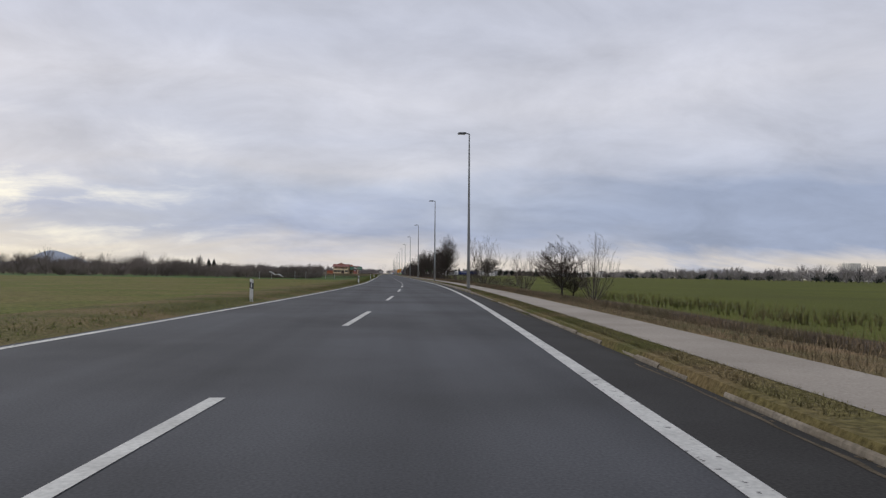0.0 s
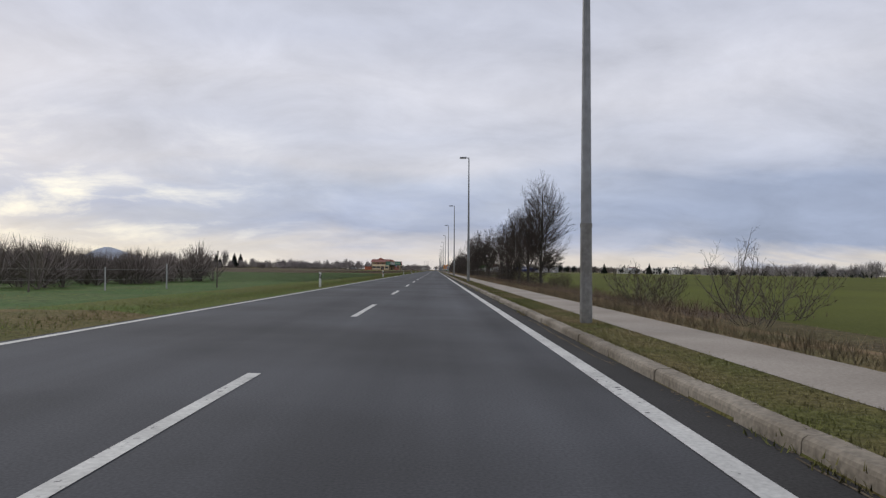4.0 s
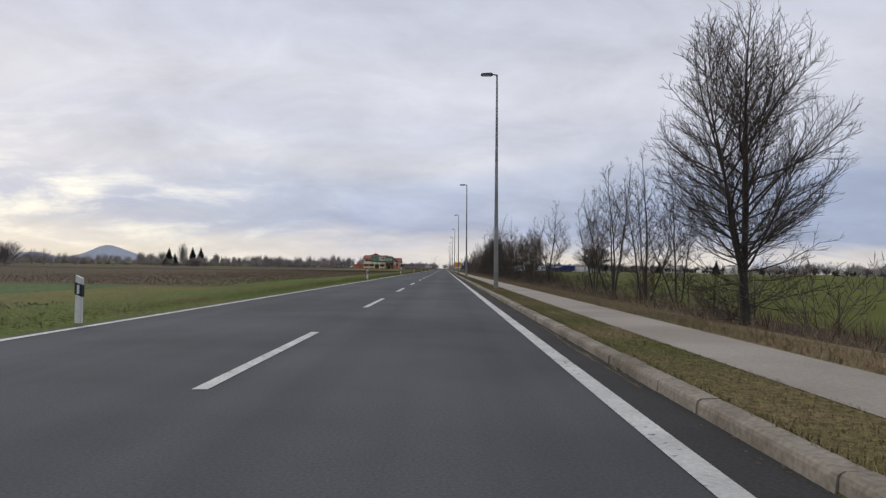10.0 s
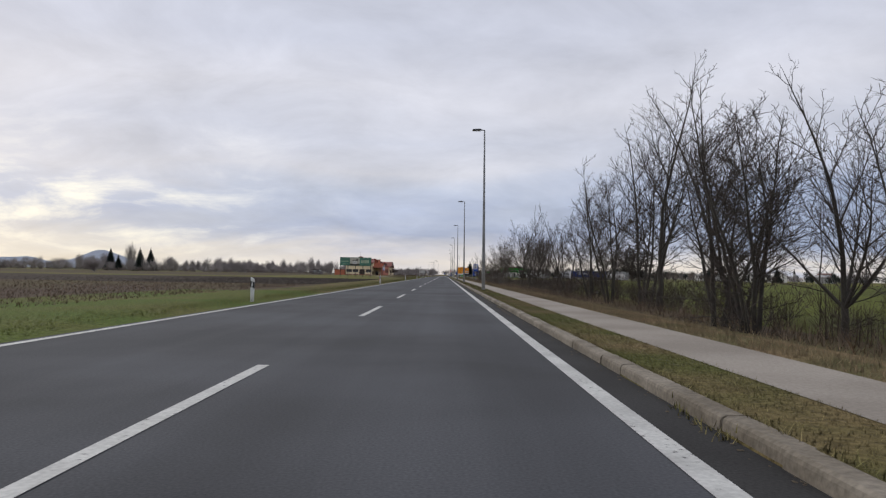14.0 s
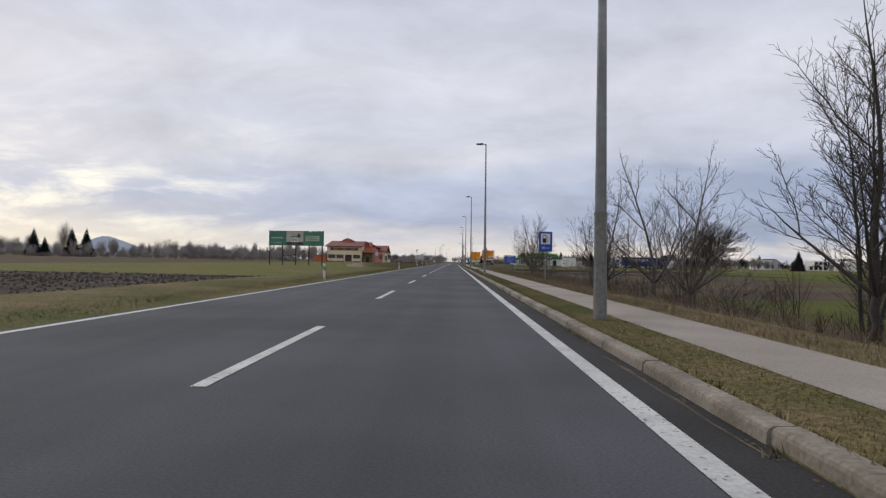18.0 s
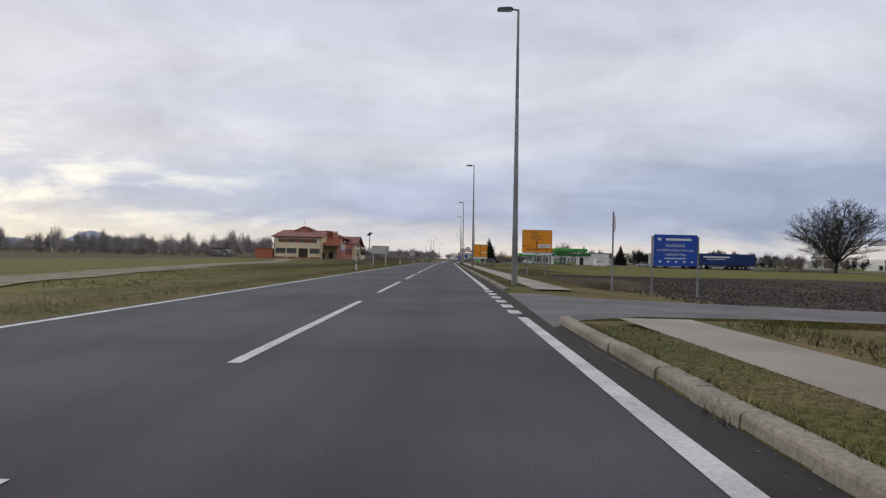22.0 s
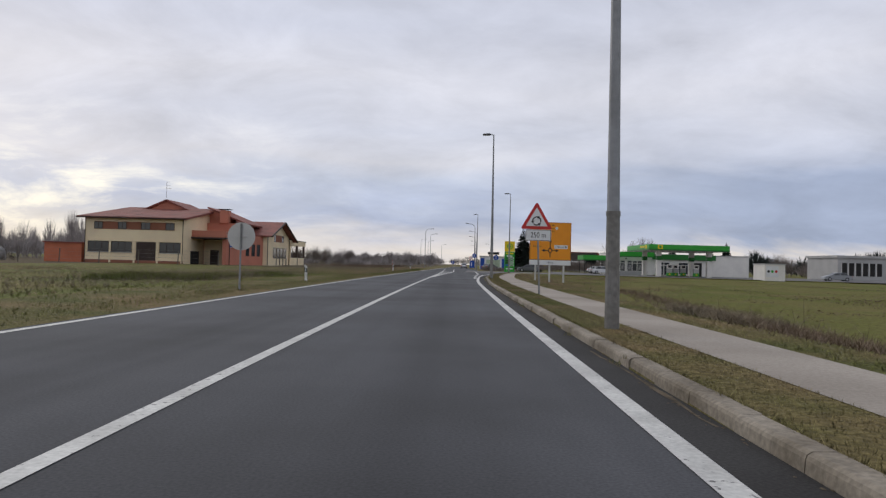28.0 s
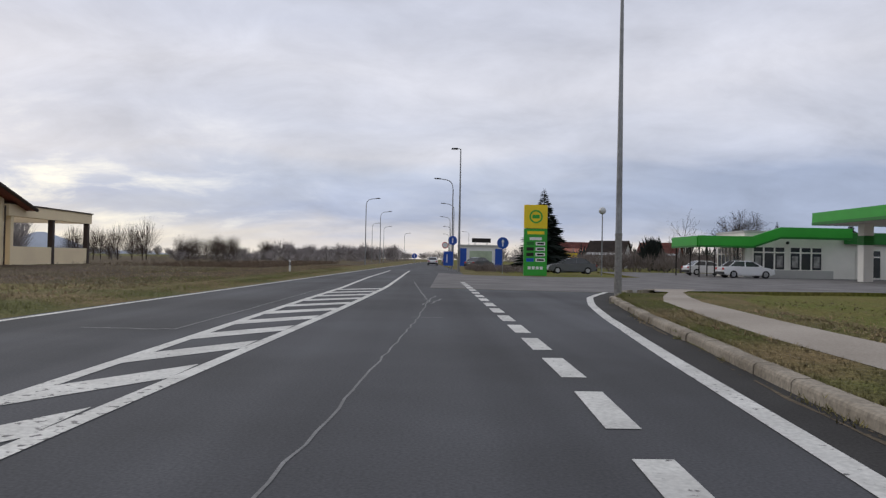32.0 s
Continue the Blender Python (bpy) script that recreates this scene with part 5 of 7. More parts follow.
for a, b in ((-50.5, -47.45), (-47.1, -44.1), (-40.1, -37.05)):
    window("y", a, b, 1.6, 3.1, 702, 3)
for x in (-47.27, -43.75, -40.4, -36.86):
    part("pilaster", box(x - 0.14, x + 0.14, 701.9, 702, -0.3, 3.25), H_BEIGE, HOUSE)
part("garage_door", box(-43.45, -40.65, 701.94, 702, -0.2, 3.1), H_WOOD, HOUSE, "dark brown garage door")
part("string_course", box(-51.0, -36.7, 701.93, 702, 3.15, 3.3), H_BEIGE, HOUSE)
# side towards the road
part("side_door", box(-36.7, -36.64, 705.0, 708.5, -0.2, 2.0), H_DARK, HOUSE, "low dark doorway")
# roof of the main block


def slab(pts, t=0.22, m=None, name="roof"):
    bm = bmesh.new()
    f = bm.faces.new([bm.verts.new(p) for p in pts])
    bmesh.ops.recalc_face_normals(bm, faces=[f])
    if f.normal.z < 0:
        f.normal_flip()
    bmesh.ops.solidify(bm, geom=[f], thickness=t)
    return part(name, bm, m or H_ROOF, HOUSE)


slab([(-51.9, 701.2, 6.6), (-36.1, 701.2, 6.6), (-36.1, 718.6, 9.2), (-51.9, 718.6, 9.2)])
slab([(-51.9, 735, 6.9), (-36.1, 735, 6.9), (-36.1, 718.6, 9.2), (-51.9, 718.6, 9.2)])
# rows of tiles as slight steps along the front slope
for k in range(14):
    y0 = 701.25 + k * 1.22
    z0 = 6.6 + (y0 - 701.2) * 0.1494
    bm = prism([(y0, z0 + 0.02), (y0, z0 + 0.065), (y0 + 1.2, z0 + 0.225), (y0 + 1.2, z0 + 0.19)], "x", -51.85, -36.15)
    part("tile_course", bm, H_ROOF, HOUSE)
# pediment on the ridge
bm = prism([(-48.6, 8.5), (-40.4, 8.5), (-44.6, 10.25)], "y", 715.4, 715.7)
part("pediment", bm, H_RED, HOUSE, "low terracotta gable on the roof")
slab([(-49.0, 715.0, 8.4), (-44.6, 715.0, 10.4), (-44.6, 726, 10.4), (-49.0, 726, 8.4)])
slab([(-44.6, 715.0, 10.4), (-40.0, 715.0, 8.4), (-40.0, 726, 8.4), (-44.6, 726, 10.4)])
bm = tube((-44.4, 714.6, 10.6), (-44.4, 714.6, 13.2), 0.03, 0.025, 6)
for z, w in ((13.1, 0.45), (12.6, 0.6), (12.1, 0.75)):
    tube((-44.4 - w * 0.2, 714.6, z), (-44.4 + w, 714.6, z), 0.018, 0.018, 5, bm)
part("aerial", bm, GALVDARK, HOUSE, "thin roof aerial")
part("gutter", tube((-51.9, 701.12, 6.5), (-36.1, 701.12, 6.5), 0.07, 0.07, 8), H_WOOD, HOUSE)
for x in (-50.9, -36.75):
    part("downpipe", tube((x, 701.9, -0.2), (x, 701.9, 6.45), 0.05, 0.05, 8), H_WOOD, HOUSE)
# entrance wing in terracotta, its face a little askew to the road
bm = prism([(-36.7, 710.6), (-32.3, 710.6), (-32.3, 706.0), (-31.7, 706.0), (-29.0, 716.6), (-36.7, 716.6)], "z", -0.3, 4.75)
part("wall", bm, H_RED, HOUSE)
part("porch_recess", box(-36.6, -32.35, 710.5, 710.6, -0.2, 3.9), H_BEIGE, HOUSE)
part("porch_roof", box(-36.7, -31.6, 705.3, 710.6, 4.12, 5.1, 0.03), H_RED, HOUSE)
part("porch_edge", box(-36.95, -31.5, 705.1, 710.6, 3.92, 4.12), H_WOOD, HOUSE)
part("downpipe", tube((-31.4, 706.6, -0.2), (-31.4, 706.6, 4.7), 0.06, 0.06, 8), H_WOOD, HOUSE)
part("coping", box(-31.9, -31.5, 705.9, 706.3, 4.75, 4.83), H_WOOD, HOUSE)
FACE = Matrix.Translation((-31.7, 706.0, 0)) @ Matrix.Rotation(math.atan2(10.6, 2.7), 4, "Z")
for a in (5.6, 7.35, 8.95):
    w = new("window")
    w.parent = HOUSE
    w.matrix_basis = FACE
    part("pane", box(a, a + 0.95, -0.015, 0.0, 1.55, 3.35), H_GLASS, w)
    for p0, p1, q0, q1 in ((a, a + 0.95, 1.5, 1.58), (a, a + 0.95, 3.32, 3.4), (a, a + 0.08, 1.58, 3.32), (a + 0.87, a + 0.95, 1.58, 3.32)):
        part("window_frame", box(p0, p1, -0.05, 0.0, q0, q1), H_WOOD, w)
B = new("sale_board")
B.parent = HOUSE
B.matrix_basis = FACE
B["label"] = "white for-sale board with blue lettering"
part("board", box(0.75, 4.55, -0.14, -0.05, 2.75, 4.5), S_WHITE, B)
me = words("heading", "FOR SALE", 0.82, 2.65, 4.92, -0.1, S_WHITE, B)
for z, w in ((4.2, 3.4), (3.75, 2.6), (3.3, 3.0)):
    part("text_bar", box(2.5 - w / 2, 2.5 + w / 2, -0.145, -0.14, z - 0.08, z + 0.08), H_GREY if z > 4 else S_BLUE, B)
part("text_bar", box(0.75, 4.55, -0.146, -0.14, 2.78, 2.98), S_BLUE, B)
# upper storey set back, with a hipped roof
wall("wall", -36.7, -31.5, 712, 722, 4.6, 6.6, H_RED)
wall("wall", -36.9, -35.2, 713, 722, 6.6, 8.6, H_RED)
part("porch_door", box(-35.6, -34.2, 710.44, 710.5, -0.2, 2.3), H_WOOD, HOUSE)
part("balcony_opening", box(-31.5, -31.42, 713, 719, 4.75, 6.1), H_DARK, HOUSE)
part("air_conditioner", box(-31.42, -31.0, 714.2, 715.6, 5.3, 6.0, 0.03), ST_WHITE, HOUSE, "white air conditioner box")
slab([(-36.9, 712.5, 9.15), (-36.9, 724, 9.2), (-30.4, 724, 6.6), (-30.4, 712.5, 6.6)])
part("chimney", box(-34.7, -33.3, 711.6, 713.0, 6.6, 8.6, 0.02), H_RED, HOUSE)
part("chimney_cap", box(-34.9, -33.1, 711.4, 713.2, 8.75, 8.82), H_WOOD, HOUSE)
# gabled wing facing the road
bm = prism([(716.6, -0.3), (732.4, -0.3), (732.4, 5.1), (724.9, 7.35), (716.6, 5.0)], "x", -38.0, -28.4)
part("wall", bm, H_BEIGE, HOUSE)
slab([(-39, 715.8, 4.95), (-27.3, 715.8, 4.95), (-27.3, 724.9, 7.65), (-39, 724.9, 7.65)])
slab([(-39, 735.0, 4.55), (-27.3, 735.0, 4.55), (-27.3, 724.9, 7.65), (-39, 724.9, 7.65)])
bm = bmesh.new()
for y0, z0, y1, z1 in ((715.7, 4.85, 724.9, 7.6), (735.1, 4.45, 724.9, 7.6)):
    tube((-27.3, y0, z0 - 0.05), (-27.3, y1, z1 - 0.05), 0.14, 0.14, 6, bm)
part("barge_board", bm, H_WOOD, HOUSE)
for a, b in ((721.4, 722.6), (726.8, 728.3)):
    window("x", a, b, 4.1, 5.3, -28.4, 1, sill=False)
part("wall_band", box(-28.4, -28.36, 722.6, 726.8, 4.1, 5.3), H_BAND, HOUSE)
for k in range(4):
    a = 720.9 + k * 2.45
    window("x", a, a + 2.1, 1.3, 3.1, -28.4, 1, sill=False)
    part("pilaster", box(-28.42, -28.3, a + 2.12, a + 2.32, -0.3, 1.3), H_WOOD, HOUSE)
part("downpipe", tube((-28.25, 716.7, -0.2), (-28.25, 716.7, 4.9), 0.06, 0.06, 8), H_WOOD, HOUSE)
part("downpipe", tube((-28.25, 732.3, -0.2), (-28.25, 732.3, 4.6), 0.06, 0.06, 8), H_WOOD, HOUSE)
# terrace with an open frame
PG = thing("terrace", 0, 0, 0, 0, "open brown and beige terrace frame beside the house", "terrace")
for y in (733.2, 739.5, 746.0):
    part("column", box(-28.6, -28.2, y - 0.2, y + 0.2, -0.3, 4.1), H_WOOD if y > 734 else H_BEIGE, PG)
    part("column", box(-37.2, -36.8, y - 0.2, y + 0.2, -0.3, 4.1), H_BEIGE, PG)
part("beam", box(-28.7, -28.1, 732.5, 746.4, 3.85, 4.75), H_BEIGE, PG)
part("beam", box(-37.3, -36.7, 732.5, 746.4, 3.85, 4.75), H_BEIGE, PG)
part("beam", box(-36.7, -28.7, 745.8, 746.4, 3.85, 4.75), H_BEIGE, PG)
part("parapet", box(-28.55, -28.25, 733.4, 745.8, -0.3, 1.5), H_BEIGE, PG)
part("parapet", box(-36.8, -28.6, 745.85, 746.15, -0.3, 1.5), H_BEIGE, PG)
part("coping", box(-28.8, -28.0, 732.5, 746.5, 4.75, 4.85), H_WOOD, PG)
SH = thing("shed", -57, 704, 0, 0, "low orange plastered shed beside the house", "shed")
part("wall", box(0.2, 5.6, -2, 3, -0.3, 2.7), H_ORANGE, SH)
part("roof", box(0.0, 5.8, -2.2, 3.2, 2.7, 2.85), H_ROOF, SH)
HT = thing("polytunnel", -66, 700, 0, 0, "weathered grey plastic tunnel shelter", "shelter")
bm = bmesh.new()
prism([(2.5 * math.cos(radians(a)), 2.3 * math.sin(radians(a)) ** 0.6) for a in range(0, 180, 12)] + [(-2.5, 0)], "y", -2, 4, bm)
part("cover", bm, mat("tunnel_film", (0.30, 0.30, 0.29), 0.6, 0.5, 1.2, 6, 0.3, col2=(0.07, 0.07, 0.065)), HT)
part("end_frame", box(-2.6, 2.6, -2.1, -2.0, 2.2, 2.5), H_WOOD, HT)

# fence across the field before the house
FN = thing("fence", 0, 688, 0, 0, "field fence of weathered timber posts and wire", "fence")
pm = bpy.data.meshes.new("post")
g = box(-0.05, 0.05, -0.05, 0.05, -0.2, 1.8, 0.01)
g.to_mesh(pm)
g.free()
pm.materials.append(BARK2)
for k in range(30):
    shared("post", pm, FN, pose(-27 - k * 5.0, rs.uniform(-0.2, 0.2), 0, rs.uniform(-2, 2), rs.uniform(-3, 3), 0))
bm = bmesh.new()
for z in (0.5, 0.95, 1.4, 1.85):
    tube((-27, 0, z), (-172, 0, z), 0.008, 0.008, 4, bm)
part("wire", bm, GALVDARK, FN)

# ---- filling station ----
CN = thing("station_canopy", 0, 0, 0, 0, "green and white filling station canopy on square columns", "canopy")
part("soffit", box(34.7, 47.4, 718.3, 732.4, 4.35, 4.5), ST_WHITE, CN)
part("roof_deck", box(34.6, 47.5, 718.2, 732.5, 4.5, 5.0), H_GREY, CN)
for nm, b in (("fascia", (34.4, 47.7, 718.0, 718.2)), ("fascia", (34.4, 34.6, 718.2, 732.6)), ("fascia", (47.5, 47.7, 718.2, 732.6)), ("fascia", (34.6, 47.5, 732.4, 732.6))):
    fo = part(nm, box(b[0], b[1], b[2], b[3], 4.55, 5.3), ST_GREEN, CN)
    part("lower_edge", box(b[0] - 0.02, b[1] + 0.02, b[2] - 0.02, b[3] + 0.02, 4.33, 4.55), ST_DGREEN, fo)
for x, y in ((36.8, 720.6), (45.2, 720.6), (36.8, 729.5), (45.2, 729.5)):
    cq = part("column", box(x - 0.38, x + 0.38, y - 0.38, y + 0.38, 0, 4.35, 0.02), ST_WHITE, CN)
    part("green_band", box(x - 0.40, x + 0.40, y - 0.40, y + 0.40, 2.75, 3.45), ST_DGREEN, cq)
for x in (37, 40, 43, 46):
    for y in (721, 725.5):
        part("lamp", box(x - 0.25, x + 0.25, y - 0.25, y + 0.25, 4.31, 4.35), LENSMAT, CN)
for b in ((35.9, 36.7, 717.96, 718.0), ):
    lg = part("emblem", box(*b, 4.55, 5.25), S_YELLOW, CN, "yellow emblem panel")
    part("emblem_oval", tube((36.3, 717.96, 4.9), (36.3, 717.95, 4.9), 0.22, 0.22, 16), ST_GREEN, lg)
lg = part("emblem", box(34.36, 34.4, 719.2, 720.0, 4.6, 5.2), S_YELLOW, CN, "yellow emblem panel")
part("lettering_bar", box(34.37, 34.4, 720.6, 723.4, 4.78, 5.05), S_YELLOW, CN)


def pump(x, y):
    P = thing("fuel_pump", x, y, 0, 0, "grey and white fuel pump with a green base on the forecourt", "fuel pump", "fuel pumps")
    part("base", box(-0.45, 0.45, -0.28, 0.28, 0.15, 0.66, 0.02), ST_GREEN, P)
    part("body", box(-0.43, 0.43, -0.27, 0.27, 0.66, 1.35, 0.02), H_GREY, P)
    part("nozzle", box(0.43, 0.52, -0.12, 0.06, 0.75, 1.3, 0.02), BLACKPL, P)
    part("display", box(-0.42, 0.42, -0.26, 0.26, 1.35, 2.05, 0.03), ST_WHITE, P)
    part("screen", box(-0.3, 0.3, -0.27, -0.26, 1.5, 1.9), H_DARK, P)
    part("badge", box(-0.14, 0.14, -0.29, -0.28, 0.3, 0.52), S_YELLOW, P)
    part("plinth", box(-0.9, 0.9, -0.5, 0.5, 0, 0.15, 0.02), CONCRETE, P)
    return P


pump(38.8, 721.2), pump(40.8, 724.5), pump(43.3, 721.2), pump(38.8, 728), pump(43.3, 728)

SHP = thing("station_shop", 2.4, 4.2, 0, 0, "white filling station shop with green fascia and windows", "shop")


def shop_wall(x0, x1, y0, y1, z0, z1, m=None, name="wall"):
    return part(name, box(x0, x1, y0, y1, z0, z1), m or ST_WHITE, SHP)


shop_wall(29.6, 57.1, 735, 741, -0.1, 3.95)
shop_wall(29.5, 57.2, 734.9, 741.1, 3.95, 4.15, H_GREY, "parapet")
part("plinth", box(29.55, 37.5, 734.9, 735, -0.1, 0.7), H_GREY, SHP)


def shop_window(x0, x1, z0, z1, n, rows=1):
    w = new("window")
    w.parent = SHP
    part("pane", box(x0, x1, 734.96, 735, z0, z1), H_GLASS, w)
    bm = bmesh.new()
    for k in range(n + 1):
        x = x0 + (x1 - x0) * k / n
        box(x - 0.07, x + 0.07, 734.92, 734.96, z0, z1, bm=bm)
    for z in (z0, z1, z0 + (z1 - z0) * 0.76):
        box(x0, x1, 734.915, 734.955, z - 0.06, z + 0.06, bm=bm)
    part("window_frame", bm, ST_WHITE, w)
    for k in range(0, n, 2):
        x = x0 + (x1 - x0) * (k + 0.5) / n
        part("poster", box(x - 0.26, x + 0.26, 734.945, 734.958, z0 + 0.25, z0 + 1.25), POSTER, w, "pale poster behind the glass")


POSTER = mat("faded_poster", (0.34, 0.33, 0.31), 0.6, 0.35, 3.0, 12, 0, col2=(0.16, 0.15, 0.15))
shop_window(30.3, 33.2, 0.7, 2.75, 3)
shop_window(33.6, 36.5, 0.7, 2.75, 3)
shop_window(39.6, 41.8, 0.1, 2.6, 2)
shop_window(43.5, 45.4, 0.3, 2.6, 1)
part("door", box(46.4, 48.0, 734.9, 735, 0, 2.6), H_DARK, SHP, "dark glass entrance door")
bm = prism([(25.0, 2.75), (29.7, 2.75), (32.1, 3.6), (38.4, 3.6), (38.4, 4.42), (32.1, 4.42), (29.7, 3.58), (25.0, 3.58)], "y", 733.6, 733.9)
part("fascia", bm, ST_GREEN, SHP)
bm = prism([(25.0, 2.58), (29.7, 2.58), (32.1, 3.42), (38.4, 3.42), (38.4, 3.6), (32.1, 3.6), (29.7, 2.75), (25.0, 2.75)], "y", 733.55, 733.9)
part("lower_edge", bm, ST_DGREEN, SHP)
part("fascia", box(38.4, 50.6, 734.6, 734.9, 3.1, 4.1), ST_DGREEN, SHP)
part("fascia", box(24.9, 25.1, 733.9, 740.2, 2.75, 3.56), ST_GREEN, SHP)
part("lower_edge", box(24.88, 25.1, 733.9, 740.2, 2.58, 2.745), ST_DGREEN, SHP)
part("canopy_roof", box(25.1, 29.6, 733.9, 740.2, 2.85, 3.05), ST_WHITE, SHP)
for x, y in ((25.25, 734.2), (26.6, 734.2), (28.6, 734.2), (25.25, 739.9), (26.6, 739.9), (28.2, 739.9)):
    part("post", tube((x, y, 0), (x, y, 2.85), 0.06, 0.06, 8), H_DARK, SHP)
# glazed side wall under the canopy
sw = new("window")
sw.parent = SHP
part("pane", box(29.56, 29.6, 735.4, 740.6, 0.3, 2.7), H_GLASS, sw)
bm = bmesh.new()
for k in range(7):
    y = 735.4 + 5.2 * k / 6
    box(29.51, 29.56, y - 0.05, y + 0.05, 0.3, 2.7, bm=bm)
for z in (0.3, 2.1, 2.7):
    box(29.505, 29.555, 735.35, 740.65, z - 0.05, z + 0.05, bm=bm)
part("window_frame", bm, ST_WHITE, sw)
part("vent", tube((33.4, 734.9, 3.12), (33.4, 735.0, 3.12), 0.14, 0.14, 14), H_DARK, SHP, "round dark wall vent")

KI = thing("kiosk", 49.6, 707.5, 0, 0, "small white flat-roofed kiosk with a poster panel", "kiosk")
part("wall", box(-1.5, 1.5, -2, 2, -0.1, 2.3), ST_WHITE, KI)
part("roof", box(-1.6, 1.6, -2.1, 2.1, 2.3, 2.45), H_GREY, KI)
part("poster", box(-1.3, 0.5, -2.04, -2.0, 0.5, 2.1), S_WHITE, KI)
for x, m in ((-0.95, S_BLACK), (-0.4, ST_GREEN), (0.15, S_RED)):
    part("poster_mark", tube((x, -2.06, 1.3), (x, -2.04, 1.3), 0.2, 0.2, 14), m, KI)
GA = thing("workshop", 77.0, 740, 0, 0, "long pale grey workshop with white shutters", "building")
part("wall", box(0, 34, 0, 12, -0.1, 4.4), H_GREY, GA)
part("roof", box(-0.3, 34.3, -0.3, 12.3, 4.4, 4.85), H_GREY, GA)
for k in range(6):
    part("window", box(0.8 + k * 1.35, 1.8 + k * 1.35, -0.03, 0, 0.9, 3.4), H_DARK, GA)
    part("window_frame", box(0.72 + k * 1.35, 0.8 + k * 1.35, -0.05, 0, 0.9, 3.4), ST_WHITE, GA)
part("door", box(9.6, 10.6, -0.04, 0, 0, 2.2), ST_WHITE, GA)
for k in range(3):
    sh = part("shutter", box(11.6 + k * 7, 17.4 + k * 7, -0.05, 0, 0, 3.5), ST_WHITE, GA)
CN2 = thing("storage_house", 62, 775, 0, 0, "low grey storehouse with a dark pitched roof", "house")
part("wall", box(-7, 7, 0, 8, -0.1, 2.8), H_GREY, CN2)
part("roof", prism([(-0.5, 2.8), (8.5, 2.8), (4, 4.9)], "x", -7.4, 7.4), H_WOOD, CN2)
part("door", box(-1.2, 1.2, -0.05, 0, 0, 2.3), ST_DGREEN, CN2)

# price totem
TT = thing("price_totem", 12.9, 735.5, 0, 0, "tall green and yellow fuel price totem", "totem")
part("body", box(-0.95, 0.95, -0.2, 0.2, -0.1, 3.75, 0.03), ST_GREEN, TT)
part("emblem_panel", box(-0.95, 0.95, -0.2, 0.2, 3.78, 5.72, 0.03), S_YELLOW, TT, "yellow emblem panel")
ring(0, 4.75, 0.42, 0.55, -0.215, ST_GREEN, TT)
part("emblem", box(-0.3, 0.3, -0.212, -0.2, 4.6, 4.9, 0.02), ST_GREEN, TT)
part("lettering_bar", box(-0.7, 0.7, -0.212, -0.2, 3.3, 3.55), S_YELLOW, TT)
part("name_plate", box(-0.5, 0.5, -0.212, -0.2, 2.82, 3.05), S_WHITE, TT)
for k in range(4):
    z = 2.4 - k * 0.45
    part("grade_field", box(-0.75, -0.15, -0.212, -0.2, z, z + 0.28), (ST_DGREEN, H_DARK, H_DARK, S_BLUE)[k], TT)
    pf = part("price_field", box(0.0, 0.78, -0.212, -0.2, z, z + 0.28), S_WHITE, TT)
    part("digit_bars", box(0.12, 0.68, -0.218, -0.212, z + 0.07, z + 0.21), H_DARK, pf)
for k in range(4):
    part("symbol", box(-0.62 + k * 0.33, -0.38 + k * 0.33, -0.212, -0.2, 0.42, 0.66), S_WHITE, TT)

GL = thing("globe_lamp", 18.4, 735.4, 0, 0, "thin post with a white globe lamp", "lamp")
part("pole", tube((0, 0, 0), (0, 0, 5.1), 0.06, 0.045, 8), GALV, GL)
bm = bmesh.new()
bmesh.ops.create_uvsphere(bm, u_segments=14, v_segments=9, radius=0.3)
bmesh.ops.translate(bm, vec=(0, 0, 5.35), verts=bm.verts[:])
part("globe", bm, LENSMAT, GL, smooth=True)

# round blue signs and route boards towards the roundabout


def round_blue(x, y, z, r=0.42):
    s = thing("road_sign", x, y, 0, 0, "round blue direction sign with a white arrow", "road sign", "blue signs")
    sign_post(0, -0.1, z + r, 0.04, 0.035, s)
    disc(0, z, r, 0.0, S_BLUE, s)
    arrow_up(0, z - r * 0.6, z + r * 0.65, r * 0.2, r * 0.5, -0.005, S_WHITE, s)
    return s


round_blue(10.5, 738, 2.6, 0.5)
round_blue(6.6, 748, 3.0, 0.45)
round_blue(2.2, 800, 1.6, 0.45)
S = thing("road_sign", 6.2, 747.5, 0, 0, "blue rectangular road sign with plates", "road sign")
sign_post(0, -0.1, 3.2, 0.04, 0.035, S)
part("plate", box(-0.5, 0.45, -0.012, 0.0, 0.5, 1.9, 0.005), S_BLUE, S)
part("mark", box(-0.2, -0.1, -0.016, -0.012, 0.8, 1.6), S_WHITE, S)
disc(-0.35, 2.5, 0.32, 0.0, S_WHITE, S)
ring(-0.35, 2.5, 0.25, 0.32, -0.004, S_RED, S)
YB = thing("direction_board", 28.3, 800, 0, 0, "yellow direction board with a red roundabout mark", "road sign")
for x in (-1.4, 1.4):
    sign_post(x, -0.1, 2.6, 0.05, 0.05, YB)
part("panel", box(-1.9, 1.9, -0.02, 0.02, 1.0, 2.6, 0.01), S_YELLOW, YB)
ring(0.4, 1.8, 0.22, 0.42, -0.024, S_RED, YB)
part("mark", box(-0.5, 1.3, -0.026, -0.02, 1.74, 1.86), S_RED, YB)
part("side_panel", box(-1.8, -1.0, -0.026, -0.02, 1.1, 2.5), S_BLACK, YB)

